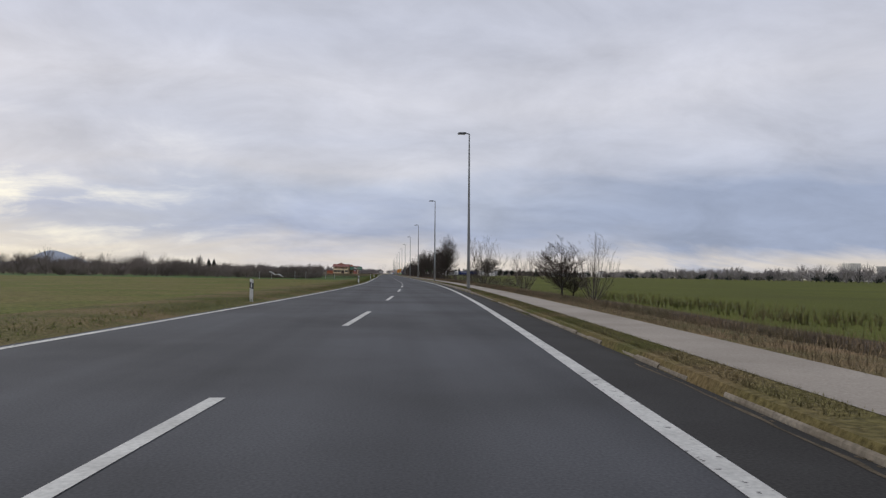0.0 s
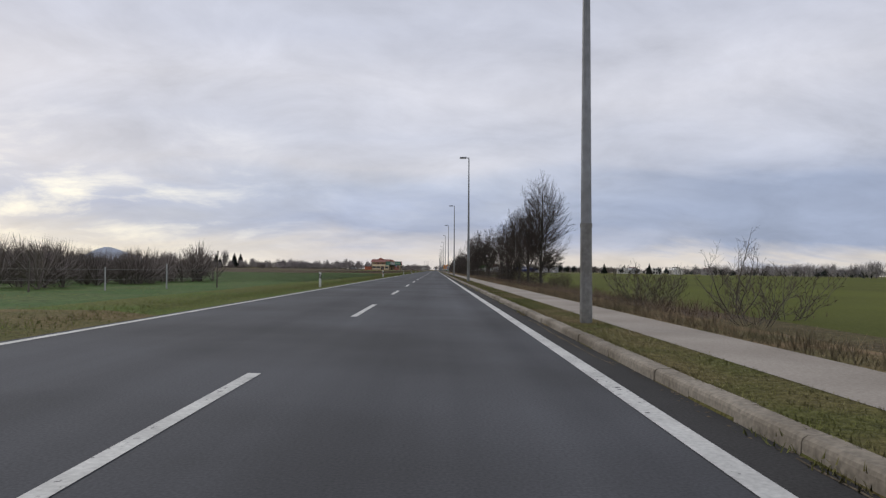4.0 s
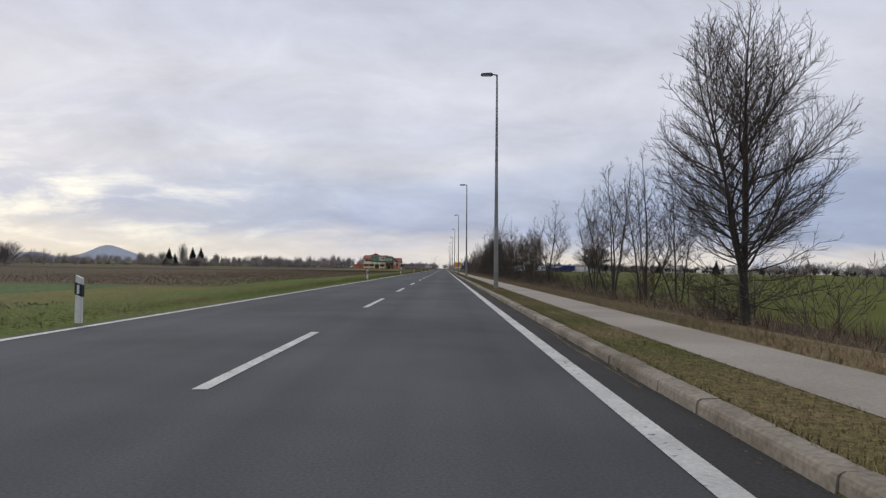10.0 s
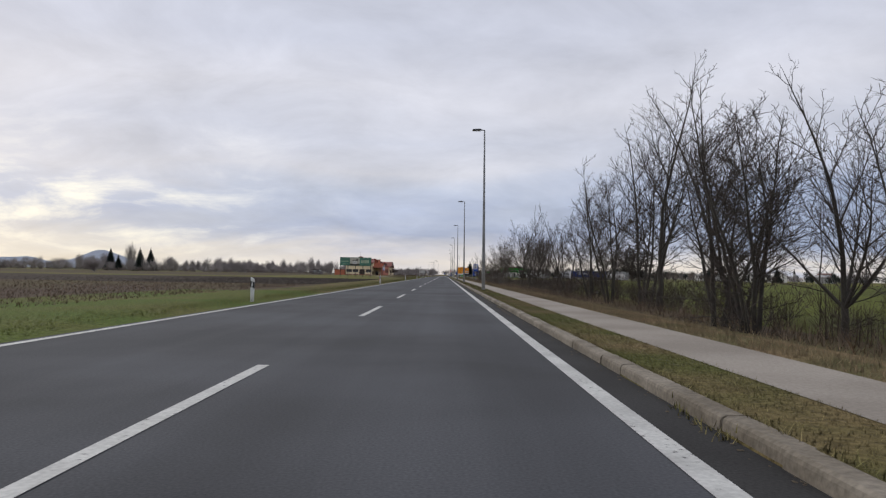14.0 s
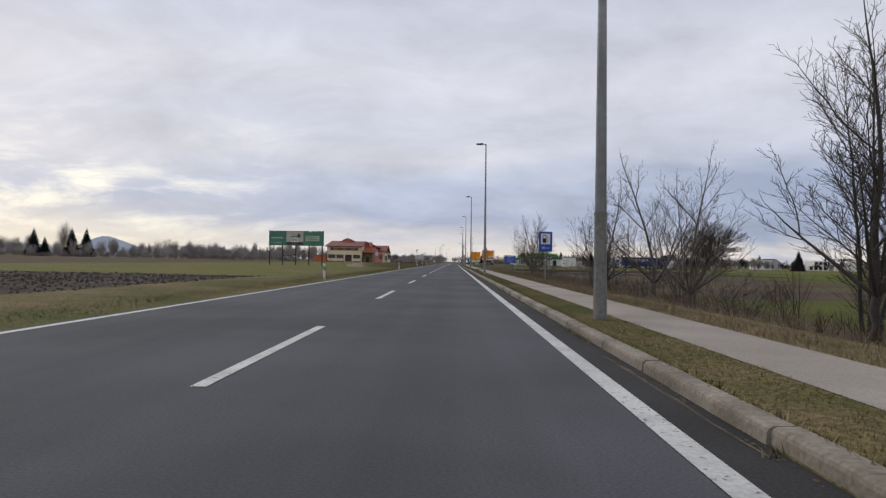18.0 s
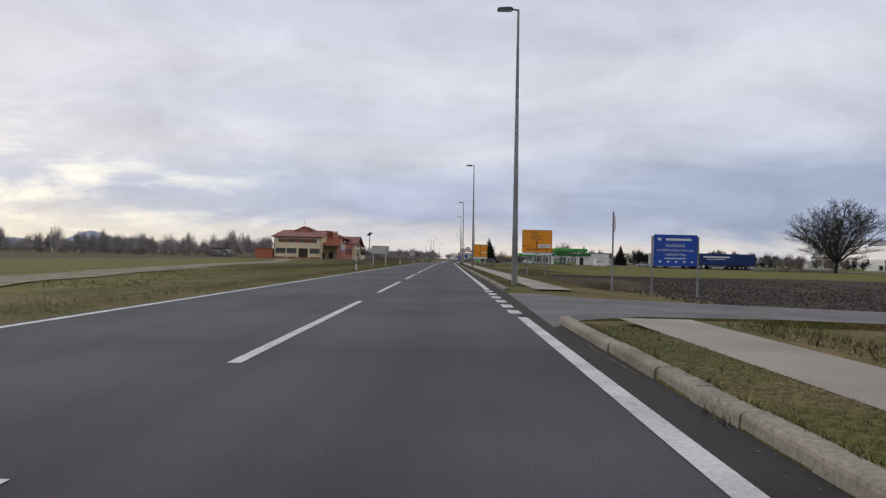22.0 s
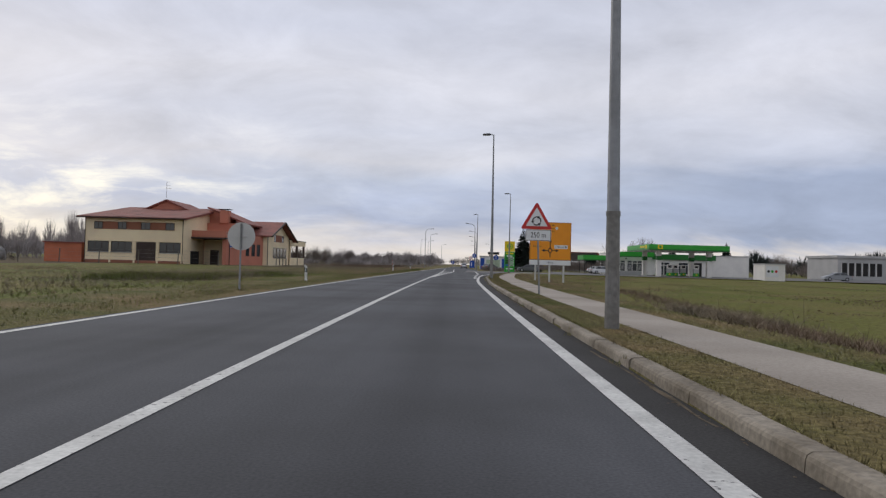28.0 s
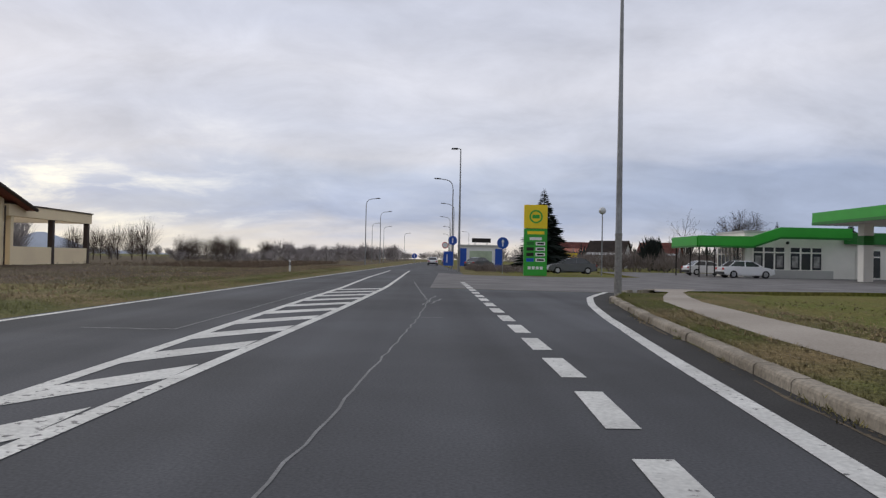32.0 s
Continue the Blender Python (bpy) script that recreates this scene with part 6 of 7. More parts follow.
# small white and blue shop beyond
SB = thing("small_shop", 13.2, 795, 0, 0, "small white and blue shop with a dark roof sign", "shop")
part("wall", box(-3.4, 3.4, 0, 6, -0.1, 3.3), S_WHITE, SB)
part("panel", box(-3.5, -2.4, -0.05, 0, 0, 3.0), S_BLUE, SB)
part("panel", box(2.3, 3.5, -0.05, 0, 0, 3.0), S_BLUE, SB)
part("poster", box(-1.9, 1.8, -0.05, 0, 0.6, 2.6), BB_PALE, SB)
part("roof", box(-3.6, 3.6, -0.2, 6.2, 3.3, 3.6), H_GREY, SB)
part("roof_sign", box(-1.5, 1.6, 0.4, 0.6, 4.0, 4.7), H_DARK, SB)
for x in (-1, 1):
    part("stay", tube((x, 0.5, 3.6), (x, 0.5, 4.0), 0.05, 0.05, 6), H_DARK, SB)


def simple_house(x, y, w, d, h, rh, walls, roof, rz=0, label="distant house with a pitched roof"):
    s = thing("house", x, y, -0.1, rz, label, "house", "distant houses")
    part("wall", prism([(-w / 2, -0.2), (w / 2, -0.2), (w / 2, h), (0, h + rh), (-w / 2, h)], "y", -d / 2, d / 2), walls, s)
    for sg in (-1, 1):
        bm = bmesh.new()
        pts = [(sg * (w / 2 + 0.4), -d / 2 - 0.4, h - 0.3), (0, -d / 2 - 0.4, h + rh + 0.05), (0, d / 2 + 0.4, h + rh + 0.05), (sg * (w / 2 + 0.4), d / 2 + 0.4, h - 0.3)]
        f = bm.faces.new([bm.verts.new(p) for p in pts])
        bmesh.ops.solidify(bm, geom=[f], thickness=0.15)
        part("roof", bm, roof, s)
    for k in (-1, 1):
        part("window", box(k * w * 0.22 - 0.55, k * w * 0.22 + 0.55, -d / 2 - 0.03, -d / 2, 1.0, 2.3), H_GLASS, s)
        part("window", box(k * w * 0.22 - 0.55, k * w * 0.22 + 0.55, -d / 2 - 0.03, -d / 2, h - 1.6, h - 0.5), H_GLASS, s)
    return s


simple_house(65, 962, 12, 20, 5.0, 4.0, H_RED, H_ROOF, 95, "red-brown house with a tiled roof")
simple_house(45, 836, 9, 8, 2.8, 3.2, H_GREY, H_WOOD, 62, "low grey house with a dark pitched roof")
simple_house(61, 850, 9, 9, 3.0, 3.2, H_GREY, H_ROOF, 60, "low grey house with a red tiled roof")
simple_house(262, 880, 12, 10, 5, 3, ST_WHITE, H_WOOD, 15)
simple_house(222, 905, 14, 9, 4.4, 3, H_GREY, H_ROOF, 30)
simple_house(205, 880, 12, 9, 4, 3, ST_WHITE, H_WOOD, -10)
simple_house(290, 860, 12, 10, 4.5, 3, H_GREY, H_ROOF, 40)
simple_house(-160, 300, 10, 11, 4, 3.5, H_GREY, H_WOOD, 30)
MB = thing("modern_house", 235, 870, 0, 8, "white flat-roofed modern house in the fields", "house")
part("wall", box(-7, 7, -5, 5, -0.1, 3.2), ST_WHITE, MB)
part("upper_storey", box(-3, 7, -4.5, 5, 3.2, 6.2), ST_WHITE, MB)
for k in range(4):
    part("window", box(-6 + k * 3.2, -4 + k * 3.2, -5.05, -5, 0.4, 2.7), H_DARK, MB)
for k in range(3):
    part("window", box(-2.2 + k * 3.0, -0.2 + k * 3.0, -4.55, -4.5, 3.8, 5.6), H_DARK, MB)
CT = thing("church_tower", 805, 1973, 0, 0, "distant pale church tower with a dark pointed spire", "church")
part("tower", box(-2.5, 2.5, -2.5, 2.5, 0, 17), H_GREY, CT)
part("spire", tube((0, 0, 17), (0, 0, 29), 3.2, 0.05, 4), H_DARK, CT)
for x, y, h in ((345, 330, 30), (372, 345, 24)):
    AP = thing("apartment_block", x, y, 0, 10, "distant grey apartment block", "building", "distant blocks")
    part("wall", box(-7, 7, -6, 6, 0, h), H_GREY, AP)
    for k in range(int(h / 3)):
        part("window_row", box(-6, 6, -6.06, -6, 1.2 + k * 3, 2.4 + k * 3), H_GLASS, AP)

# ---- vehicles ----


def wheel(parent, x, y, r, w):
    t = part("wheel", tube((x - w / 2, y, r), (x + w / 2, y, r), r, r, 20), TYRE, parent)
    s = 1 if x > 0 else -1
    part("rim", tube((x + s * w * 0.45, y, r), (x + s * (w * 0.5 + 0.015), y, r), r * 0.62, r * 0.58, 16), RIM, t)
    return t


def car(x, y, rz, paint, label, z=0.0, high=1.45, group=""):
    """A car whose nose points along +y before the turn."""
    C = thing("car", x, y, z, rz, label, "car", group)
    L = 4.4
    low = [(-2.2, 0.35), (-2.2, 0.78), (-2.05, 0.92), (-1.5, 0.98), (0.9, 0.96), (1.7, 0.86), (2.12, 0.70), (2.2, 0.35), (1.75, 0.22), (-1.8, 0.22)]
    bm = prism(low, "x", -0.86, 0.86)
    bmesh.ops.bevel(bm, geom=[e for e in bm.edges if abs(e.verts[0].co.x - e.verts[1].co.x) < 0.01], offset=0.07, segments=2, affect="EDGES")
    part("body", bm, paint, C, smooth=False)
    bm = prism([(-1.75, 0.94), (-1.15, high - 0.06), (-0.7, high), (0.1, high - 0.02), (0.45, high - 0.12), (1.15, 0.93)], "x", -0.74, 0.74)
    for v in bm.verts:
        if v.co.z > 1.2:
            v.co.x *= 0.84
    bmesh.ops.bevel(bm, geom=bm.edges[:], offset=0.03, segments=2, affect="EDGES")
    part("cabin_glass", bm, H_GLASS, C, "dark car windows")
    bm = prism([(-1.12, high - 0.05), (-0.7, high + 0.012), (0.1, high - 0.005), (0.42, high - 0.1)], "x", -0.63, 0.63)
    part("roof", bm, paint, C)
    for sx in (-1, 1):
        for a, b in (((-1.72, 0.95), (-1.15, high - 0.05)), ((-0.35, 0.95), (-0.32, high - 0.02)), ((1.12, 0.95), (0.44, high - 0.11))):
            part("pillar", tube((sx * 0.755, a[0], a[1]), (sx * 0.635, b[0], b[1]), 0.045, 0.035, 6), paint, C)
        part("mirror", box(sx * 0.95 - 0.09, sx * 0.95 + 0.09, 0.72, 0.85, 0.92, 1.05, 0.03), paint, C)
        part("tail_light", box(sx * 0.66 - 0.15, sx * 0.66 + 0.15, -2.23, -2.16, 0.68, 0.86, 0.02), TAILRED, C)
        part("head_light", box(sx * 0.62 - 0.17, sx * 0.62 + 0.17, 2.08, 2.17, 0.60, 0.74, 0.02), HEADL, C)
        for yy in (-1.38, 1.36):
            wheel(C, sx * 0.78, yy, 0.32, 0.2)
    part("bumper", box(-0.84, 0.84, -2.26, -2.14, 0.30, 0.52, 0.04), BLACKPL, C)
    part("number_plate", box(-0.26, 0.26, -2.245, -2.215, 0.56, 0.67), S_WHITE, C)
    return C


car(5.4, 804, -1.5, CARWHITE, "white hatchback driving ahead on the road")
car(8.3, 822, -1.5, CARSILV, "silver car queueing at the roundabout", high=1.5)
car(30.7, 736.2, -88, CARWHITE, "white saloon parked before the station shop")
car(32.2, 748.4, -85, CARWHITE, "small white car parked behind the open canopy")
car(17.2, 742, 90, CARGREY, "dark grey estate car parked behind the totem")
car(11.0, 770, -40, CARGREY, "dark car parked by the small shop")
car(66.5, 720.5, 84, CARSILV, "silver saloon parked by the workshop")


def lorry(x, y, rz, tarp, label, back=None, z=0.0):
    """An articulated lorry with its cab at the -x end."""
    T = thing("lorry", x, y, z, rz, label, "lorry", "lorries in the yard")
    bm = prism([(0, 0.6), (2.2, 0.6), (2.2, 3.55), (0.9, 3.75), (0.25, 3.3), (0.0, 2.0)], "y", -1.22, 1.22)
    bmesh.ops.bevel(bm, geom=bm.edges[:], offset=0.08, segments=2, affect="EDGES")
    cab = part("cab", bm, CARWHITE, T)
    part("windscreen", prism([(0.0, 2.05), (0.26, 3.1), (0.22, 3.14), (-0.03, 2.05)], "y", -1.1, 1.1), H_GLASS, cab)
    for s in (-1, 1):
        part("side_window", box(0.35, 1.2, s * 1.225 - 0.01, s * 1.225 + 0.01, 2.05, 2.9), H_GLASS, cab)
        part("mirror", box(0.1, 0.25, s * 1.42 - 0.1, s * 1.42 + 0.1, 2.1, 2.8, 0.03), BLACKPL, cab)
    part("grille", box(-0.04, 0.02, -0.9, 0.9, 0.8, 1.7), BLACKPL, cab)
    part("trailer_box", box(2.9, 16.4, -1.27, 1.27, 1.15, 3.95, 0.03), tarp, T)
    part("trailer_frame", box(2.9, 16.4, -1.2, 1.2, 0.95, 1.15), BLACKPL, T)
    part("side_guard", box(6.5, 11.0, -1.25, -1.18, 0.45, 0.95), GALVDARK, T)
    part("lettering_bars", box(5.2, 12.0, -1.285, -1.272, 2.9, 3.3), S_WHITE if back is None else back, T)
    part("lettering_bars", box(6.2, 10.8, -1.285, -1.272, 2.45, 2.62), S_WHITE if back is None else back, T)
    for xx in (0.95, 4.4, 12.0, 13.3, 14.6):
        for s in (-1, 1):
            w = part("wheel", tube((xx, s * 1.02 - 0.16, 0.5), (xx, s * 1.02 + 0.16, 0.5), 0.5, 0.5, 20), TYRE, T)
            part("rim", tube((xx, s * 1.19, 0.5), (xx, s * 1.2, 0.5), 0.28, 0.26, 14), RIM, w)
    return T


lorry(61.2, 665, 3, TARP_BLUE, "lorry with white cab and blue tarpaulin trailer")
lorry(66.0, 671.5, 3, TARP_BLUE, "blue lorry parked behind another in the yard")
lorry(63.0, 698, 2, TARP_GREY, "lorry with white cab and grey trailer", TARP_GREY)

# ---- firs and far woods ----


def fir(name, h, seed, label, group="firs"):
    t = thing(name, 0, 0, 0, 0, label, "fir tree", group)
    rng = np.random.default_rng(seed)
    part("trunk", tube((0, 0, -0.2), (0, 0, h * 0.95), h * 0.018, 0.02, 8), BARK, t)
    V, Fc = [], []
    for i in range(int(h * 7)):
        z = h * (0.06 + 0.93 * i / (h * 7))
        reach = (h - z) * 0.37 * rng.uniform(0.7, 1.15) + 0.10
        for k in range(12):
            a = rng.uniform(0, 2 * math.pi)
            dr = np.array([math.cos(a), math.sin(a), -0.25 + rng.uniform(-0.1, 0.15)])
            sd = np.array([-math.sin(a), math.cos(a), 0]) * reach * 0.20
            c = np.array([0, 0, z])
            b = len(V)
            V += [c, c + dr * reach * 0.55 + sd, c + dr * reach, c + dr * reach * 0.55 - sd, c + dr * reach * 0.6 + np.array([0, 0, -0.10 * reach])]
            Fc += [(b, b + 1, b + 2), (b, b + 2, b + 3), (b, b + 4, b + 2)]
    raw("crown", V, Fc, NEEDLE, t)
    return t


f1 = fir("fir_tree", 9.0, 5, "dark green fir tree behind the price totem")
f1.matrix_basis = pose(18.0, 762, -0.1) @ Matrix.Diagonal((1.35, 1.35, 1.12, 1))
f2 = fir("fir_tree", 12.0, 6, "tall dark fir in a small clump across the fields")
f2.matrix_basis = pose(-185.2, 718.6, -0.2) @ Matrix.Scale(1.1, 4)
for x, y, s in ((-183.3, 724, 0.78), (-171.1, 724.3, 1.15), (-167.4, 730, 1.15), (78, 800, 0.8), (60, 790, 0.7), (44.3, 800, 0.52), (140, 690, 0.75), (180, 700, 0.8)):
    ob = copy_thing(f2, Matrix())
    ob.matrix_basis = pose(x, y, -0.2, 0, 0, x) @ Matrix.Scale(s, 4)


def far_wood(name, spots, label, material, seed, twigs=70, w=0.16, low=0.05):
    """A far stretch of bare trees joined in one: each is a stem with many thin twigs that fan out to a domed, uneven crown."""
    rng = np.random.default_rng(seed)
    V, Fc = [], []
    for x, y, h, r in spots:
        h *= 0.8 + 0.35 * noise.noise(Vector((x * 0.06, y * 0.06, seed))) + 0.2 * rng.random()
        c = np.array([x, y, -0.3])
        b = len(V)
        V += [c + (-0.012 * h, 0, 0), c + (0.012 * h, 0, 0), c + (rng.normal(0, 0.03 * h), 0, h * 0.85)]
        Fc.append((b, b + 1, b + 2))
        mid, tall = h * 0.56, h * 0.44
        for k in range(twigs):
            a = rng.uniform(0, 2 * math.pi)
            el = math.asin(rng.uniform(-0.75, 1.0))
            far = rng.uniform(0.7, 1.0) * (1 + 0.16 * math.sin(3 * a + x) * math.cos(el))
            p1 = np.array([math.cos(a) * math.cos(el) * r * far, math.sin(a) * math.cos(el) * r * far, mid + tall * math.sin(el) * far])
            start = np.array([0, 0, h * rng.uniform(low, 0.4)])
            p0 = start + (p1 - start) * (0.0 if k % 9 == 0 else rng.uniform(0.25, 0.75))
            side = w * rng.uniform(0.5, 1.2)
            b = len(V)
            V += [c + p0 + (-side, 0, 0), c + p0 + (side, 0, side * 0.5), c + p1]
            Fc.append((b, b + 1, b + 2))
    return tagged(raw(name, V, Fc, material), label, "woods", "", "stuff")


# brown undergrowth between the roadside trees
rb = random.Random(23)
for a, b, n in ((282, 330, 95), (326, 402, 150), (150, 205, 45), (238, 282, 55), (402, 440, 30)):
    far_wood("undergrowth", [(rb.uniform(9.8, 13.0), rb.uniform(a, b), rb.uniform(0.9, 2.1), rb.uniform(0.6, 1.1)) for k in range(n)],
             "tangled brown undergrowth between the roadside trees", TWIG2, 40 + n, 85, 0.005)

# old wire fence before the thicket, with a strip of torn white film caught on it
OF = thing("wire_fence", 0, 0, 0, 0, "old wire fence of thin weathered posts", "fence")
rf = random.Random(41)
posts = [(-19.5 + 10.6 * k / 9, 108.5 + 27.3 * (k / 9) ** 1.15) for k in range(10)]
for k, (x, y) in enumerate(posts):
    hh = 1.85 if k == 9 else rf.uniform(0.95, 1.25)
    part("post", tube((x, y, -0.2), (x + rf.uniform(-0.05, 0.05), y, hh), 0.035, 0.03, 6), H_GREY if k % 3 else BARK2, OF)
    if k:
        for z in (0.5, 0.9):
            part("wire", tube((posts[k - 1][0], posts[k - 1][1], z), (x, y, z), 0.006, 0.006, 4, caps=False), GALVDARK, OF)
v, f = [], []
for k in range(15):
    s = k / 14
    x, z = -17.6 + 1.9 * s, 0.95 - 0.55 * s + 0.10 * math.sin(s * 11)
    v += [(x, 113.9 + 0.06 * math.sin(k), z), (x + 0.03, 113.9 - 0.05 * math.cos(k), z + 0.13 + 0.03 * math.sin(k * 1.7))]
    if k:
        f.append((2 * k - 2, 2 * k, 2 * k + 1, 2 * k - 1))
tagged(raw("plastic_film", v, f, WHITEPL), "torn strip of white plastic film caught on the fence", "plastic film")
rw = random.Random(17)
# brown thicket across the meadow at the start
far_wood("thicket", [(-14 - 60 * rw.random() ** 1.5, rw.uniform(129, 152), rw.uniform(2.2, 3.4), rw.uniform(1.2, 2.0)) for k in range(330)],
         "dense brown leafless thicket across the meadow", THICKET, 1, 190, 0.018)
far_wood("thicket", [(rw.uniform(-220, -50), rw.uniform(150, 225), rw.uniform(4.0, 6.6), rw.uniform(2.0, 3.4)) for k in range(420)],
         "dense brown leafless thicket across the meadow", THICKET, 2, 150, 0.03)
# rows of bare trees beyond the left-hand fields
far_wood("far_trees", [(-116, 422, 10.0, 6.0), (-138, 433, 10.5, 6.5), (-165, 440, 8, 5), (-180, 445, 9, 5), (-98, 520, 6, 4)], "round leafless trees beyond the crop field", HAZETWIG, 3, 900, 0.06)
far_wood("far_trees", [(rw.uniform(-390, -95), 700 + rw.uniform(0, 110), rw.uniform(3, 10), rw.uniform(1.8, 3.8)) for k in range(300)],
         "row of leafless trees beyond the fields", HAZETWIG, 4, 260, 0.045)
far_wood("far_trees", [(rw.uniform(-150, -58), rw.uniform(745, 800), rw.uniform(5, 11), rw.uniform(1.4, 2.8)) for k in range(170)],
         "row of tall leafless trees behind the house", HAZETWIG, 5, 240, 0.042)
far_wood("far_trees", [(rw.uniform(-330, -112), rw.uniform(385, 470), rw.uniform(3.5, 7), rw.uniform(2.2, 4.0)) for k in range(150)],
         "leafless trees beyond the thicket and the crop field", HAZETWIG, 16, 220, 0.035)
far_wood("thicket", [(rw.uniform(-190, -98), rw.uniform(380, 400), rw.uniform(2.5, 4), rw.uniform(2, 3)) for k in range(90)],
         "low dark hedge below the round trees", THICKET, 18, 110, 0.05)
far_wood("far_trees", [(-184.4, 743, 18, 4.5), (-160, 741, 13, 3.2), (-196, 735, 13, 4), (-205, 738, 14, 4), (-214, 742, 12, 4)], "tall leafless trees beside the firs", HAZETWIG, 17, 800, 0.045)
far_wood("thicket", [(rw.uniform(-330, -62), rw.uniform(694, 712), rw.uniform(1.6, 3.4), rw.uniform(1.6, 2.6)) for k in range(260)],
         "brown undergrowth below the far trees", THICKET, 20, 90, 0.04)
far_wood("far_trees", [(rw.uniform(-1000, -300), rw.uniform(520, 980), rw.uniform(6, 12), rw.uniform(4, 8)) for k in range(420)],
         "distant leafless woods on the plain", HAZETWIG, 6, 100, 0.18)
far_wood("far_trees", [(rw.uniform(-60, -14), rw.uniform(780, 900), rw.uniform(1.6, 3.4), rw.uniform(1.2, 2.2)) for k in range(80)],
         "leafless scrub beyond the house", HAZETWIG, 7, 180, 0.03)
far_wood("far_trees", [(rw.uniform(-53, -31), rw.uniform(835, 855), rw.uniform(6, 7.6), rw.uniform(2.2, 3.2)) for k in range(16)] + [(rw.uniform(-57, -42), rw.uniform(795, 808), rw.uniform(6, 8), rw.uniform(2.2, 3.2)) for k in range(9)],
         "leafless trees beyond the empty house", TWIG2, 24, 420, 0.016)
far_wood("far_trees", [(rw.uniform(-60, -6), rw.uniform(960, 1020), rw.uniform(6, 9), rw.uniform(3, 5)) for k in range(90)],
         "round leafless trees by the roundabout", HAZETWIG, 8, 140, 0.09)
# right-hand horizon: a pale works with two towers, far across the plain
WK = thing("factory", 575, 860, 0, 0, "distant pale factory with two blocky towers", "factory")
part("hall", box(-26, 50, -10, 10, 0, 9), ST_WHITE, WK)
part("tower", box(-14, 0, -8, 8, 0, 22), ST_WHITE, WK)
part("tower", prism([(30, 0), (40, 0), (40, 15), (41.5, 19), (28.5, 19), (30, 15)], "y", -5, 5), H_GREY, WK)
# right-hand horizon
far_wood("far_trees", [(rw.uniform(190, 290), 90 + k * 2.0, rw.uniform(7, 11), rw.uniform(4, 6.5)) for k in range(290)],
         "distant leafless woods beyond the green field", HAZETWIG, 9, 110, 0.13)
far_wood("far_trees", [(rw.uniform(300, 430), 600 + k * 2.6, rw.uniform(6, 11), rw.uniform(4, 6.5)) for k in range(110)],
         "distant leafless woods beyond the green field", HAZETWIG, 15, 100, 0.16)
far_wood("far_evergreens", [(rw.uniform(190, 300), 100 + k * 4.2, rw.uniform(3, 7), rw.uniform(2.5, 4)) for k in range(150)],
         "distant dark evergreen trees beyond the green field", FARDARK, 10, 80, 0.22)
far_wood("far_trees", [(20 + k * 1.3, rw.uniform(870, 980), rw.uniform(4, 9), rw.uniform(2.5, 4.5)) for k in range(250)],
         "leafless trees behind the filling station", HAZETWIG, 11, 150, 0.065)
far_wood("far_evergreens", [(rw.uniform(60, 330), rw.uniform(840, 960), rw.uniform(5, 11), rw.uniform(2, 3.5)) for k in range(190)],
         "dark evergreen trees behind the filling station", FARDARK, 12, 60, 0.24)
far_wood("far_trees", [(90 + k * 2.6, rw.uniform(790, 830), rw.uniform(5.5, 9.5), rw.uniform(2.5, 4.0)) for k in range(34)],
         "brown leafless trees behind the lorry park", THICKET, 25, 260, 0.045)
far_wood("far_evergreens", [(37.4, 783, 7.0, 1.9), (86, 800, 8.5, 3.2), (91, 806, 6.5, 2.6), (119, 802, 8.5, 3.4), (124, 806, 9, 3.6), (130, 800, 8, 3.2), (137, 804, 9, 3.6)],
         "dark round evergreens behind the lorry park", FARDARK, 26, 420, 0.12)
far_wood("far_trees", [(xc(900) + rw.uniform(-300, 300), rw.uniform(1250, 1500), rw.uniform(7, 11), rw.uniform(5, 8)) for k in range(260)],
         "distant woods ahead on the plain", HAZETWIG, 13, 80, 0.25)
far_wood("hedge", [(rw.uniform(8.5, 16), rw.uniform(745, 760), rw.uniform(0.8, 1.4), 0.8) for k in range(60)], "low brown hedge behind the totem", THICKET, 14, 60, 0.03)
far_wood("hedge", [(rw.uniform(24, 62), rw.uniform(784, 800), rw.uniform(3.2, 4.6), rw.uniform(1.4, 2.2)) for k in range(60)], "tall brown scrub before the houses", THICKET, 27, 170, 0.03)
far_wood("hedge", [(rw.uniform(24, 48), rw.uniform(770, 778), rw.uniform(2.2, 3.2), 1.3) for k in range(70)], "tall brown hedge behind the station", THICKET, 19, 110, 0.03)

# far hills


def hills(name, x0, x1, y, peaks, label):
    v, f = [], []
    n = 60
    for i in range(n + 1):
        x = x0 + (x1 - x0) * i / n
        z = sum(h * math.exp(-((x - c) / w) ** 2) for c, w, h in peaks) + 6 * noise.noise(Vector((x * 0.006, 0, 0)))
        z = max(z, 2)
        v += [(x, y, -5), (x, y, z), (x, y + 260, -5)]
        if i:
            a = 3 * i - 3
            f += [(a, a + 3, a + 4, a + 1), (a + 1, a + 4, a + 5, a + 2)]
    return tagged(raw(name, v, f, HILLMAT, smooth=True), label, "hills", "", "structure")


hills("hills", -2800, -600, 4400, [(-1950, 120, 92), (-1790, 110, 46), (-2120, 120, 36), (-2330, 100, 44), (-2500, 140, 52), (-1500, 190, 18)], "hazy blue hills on the horizon")

# ---- grass, stalks and clods ----


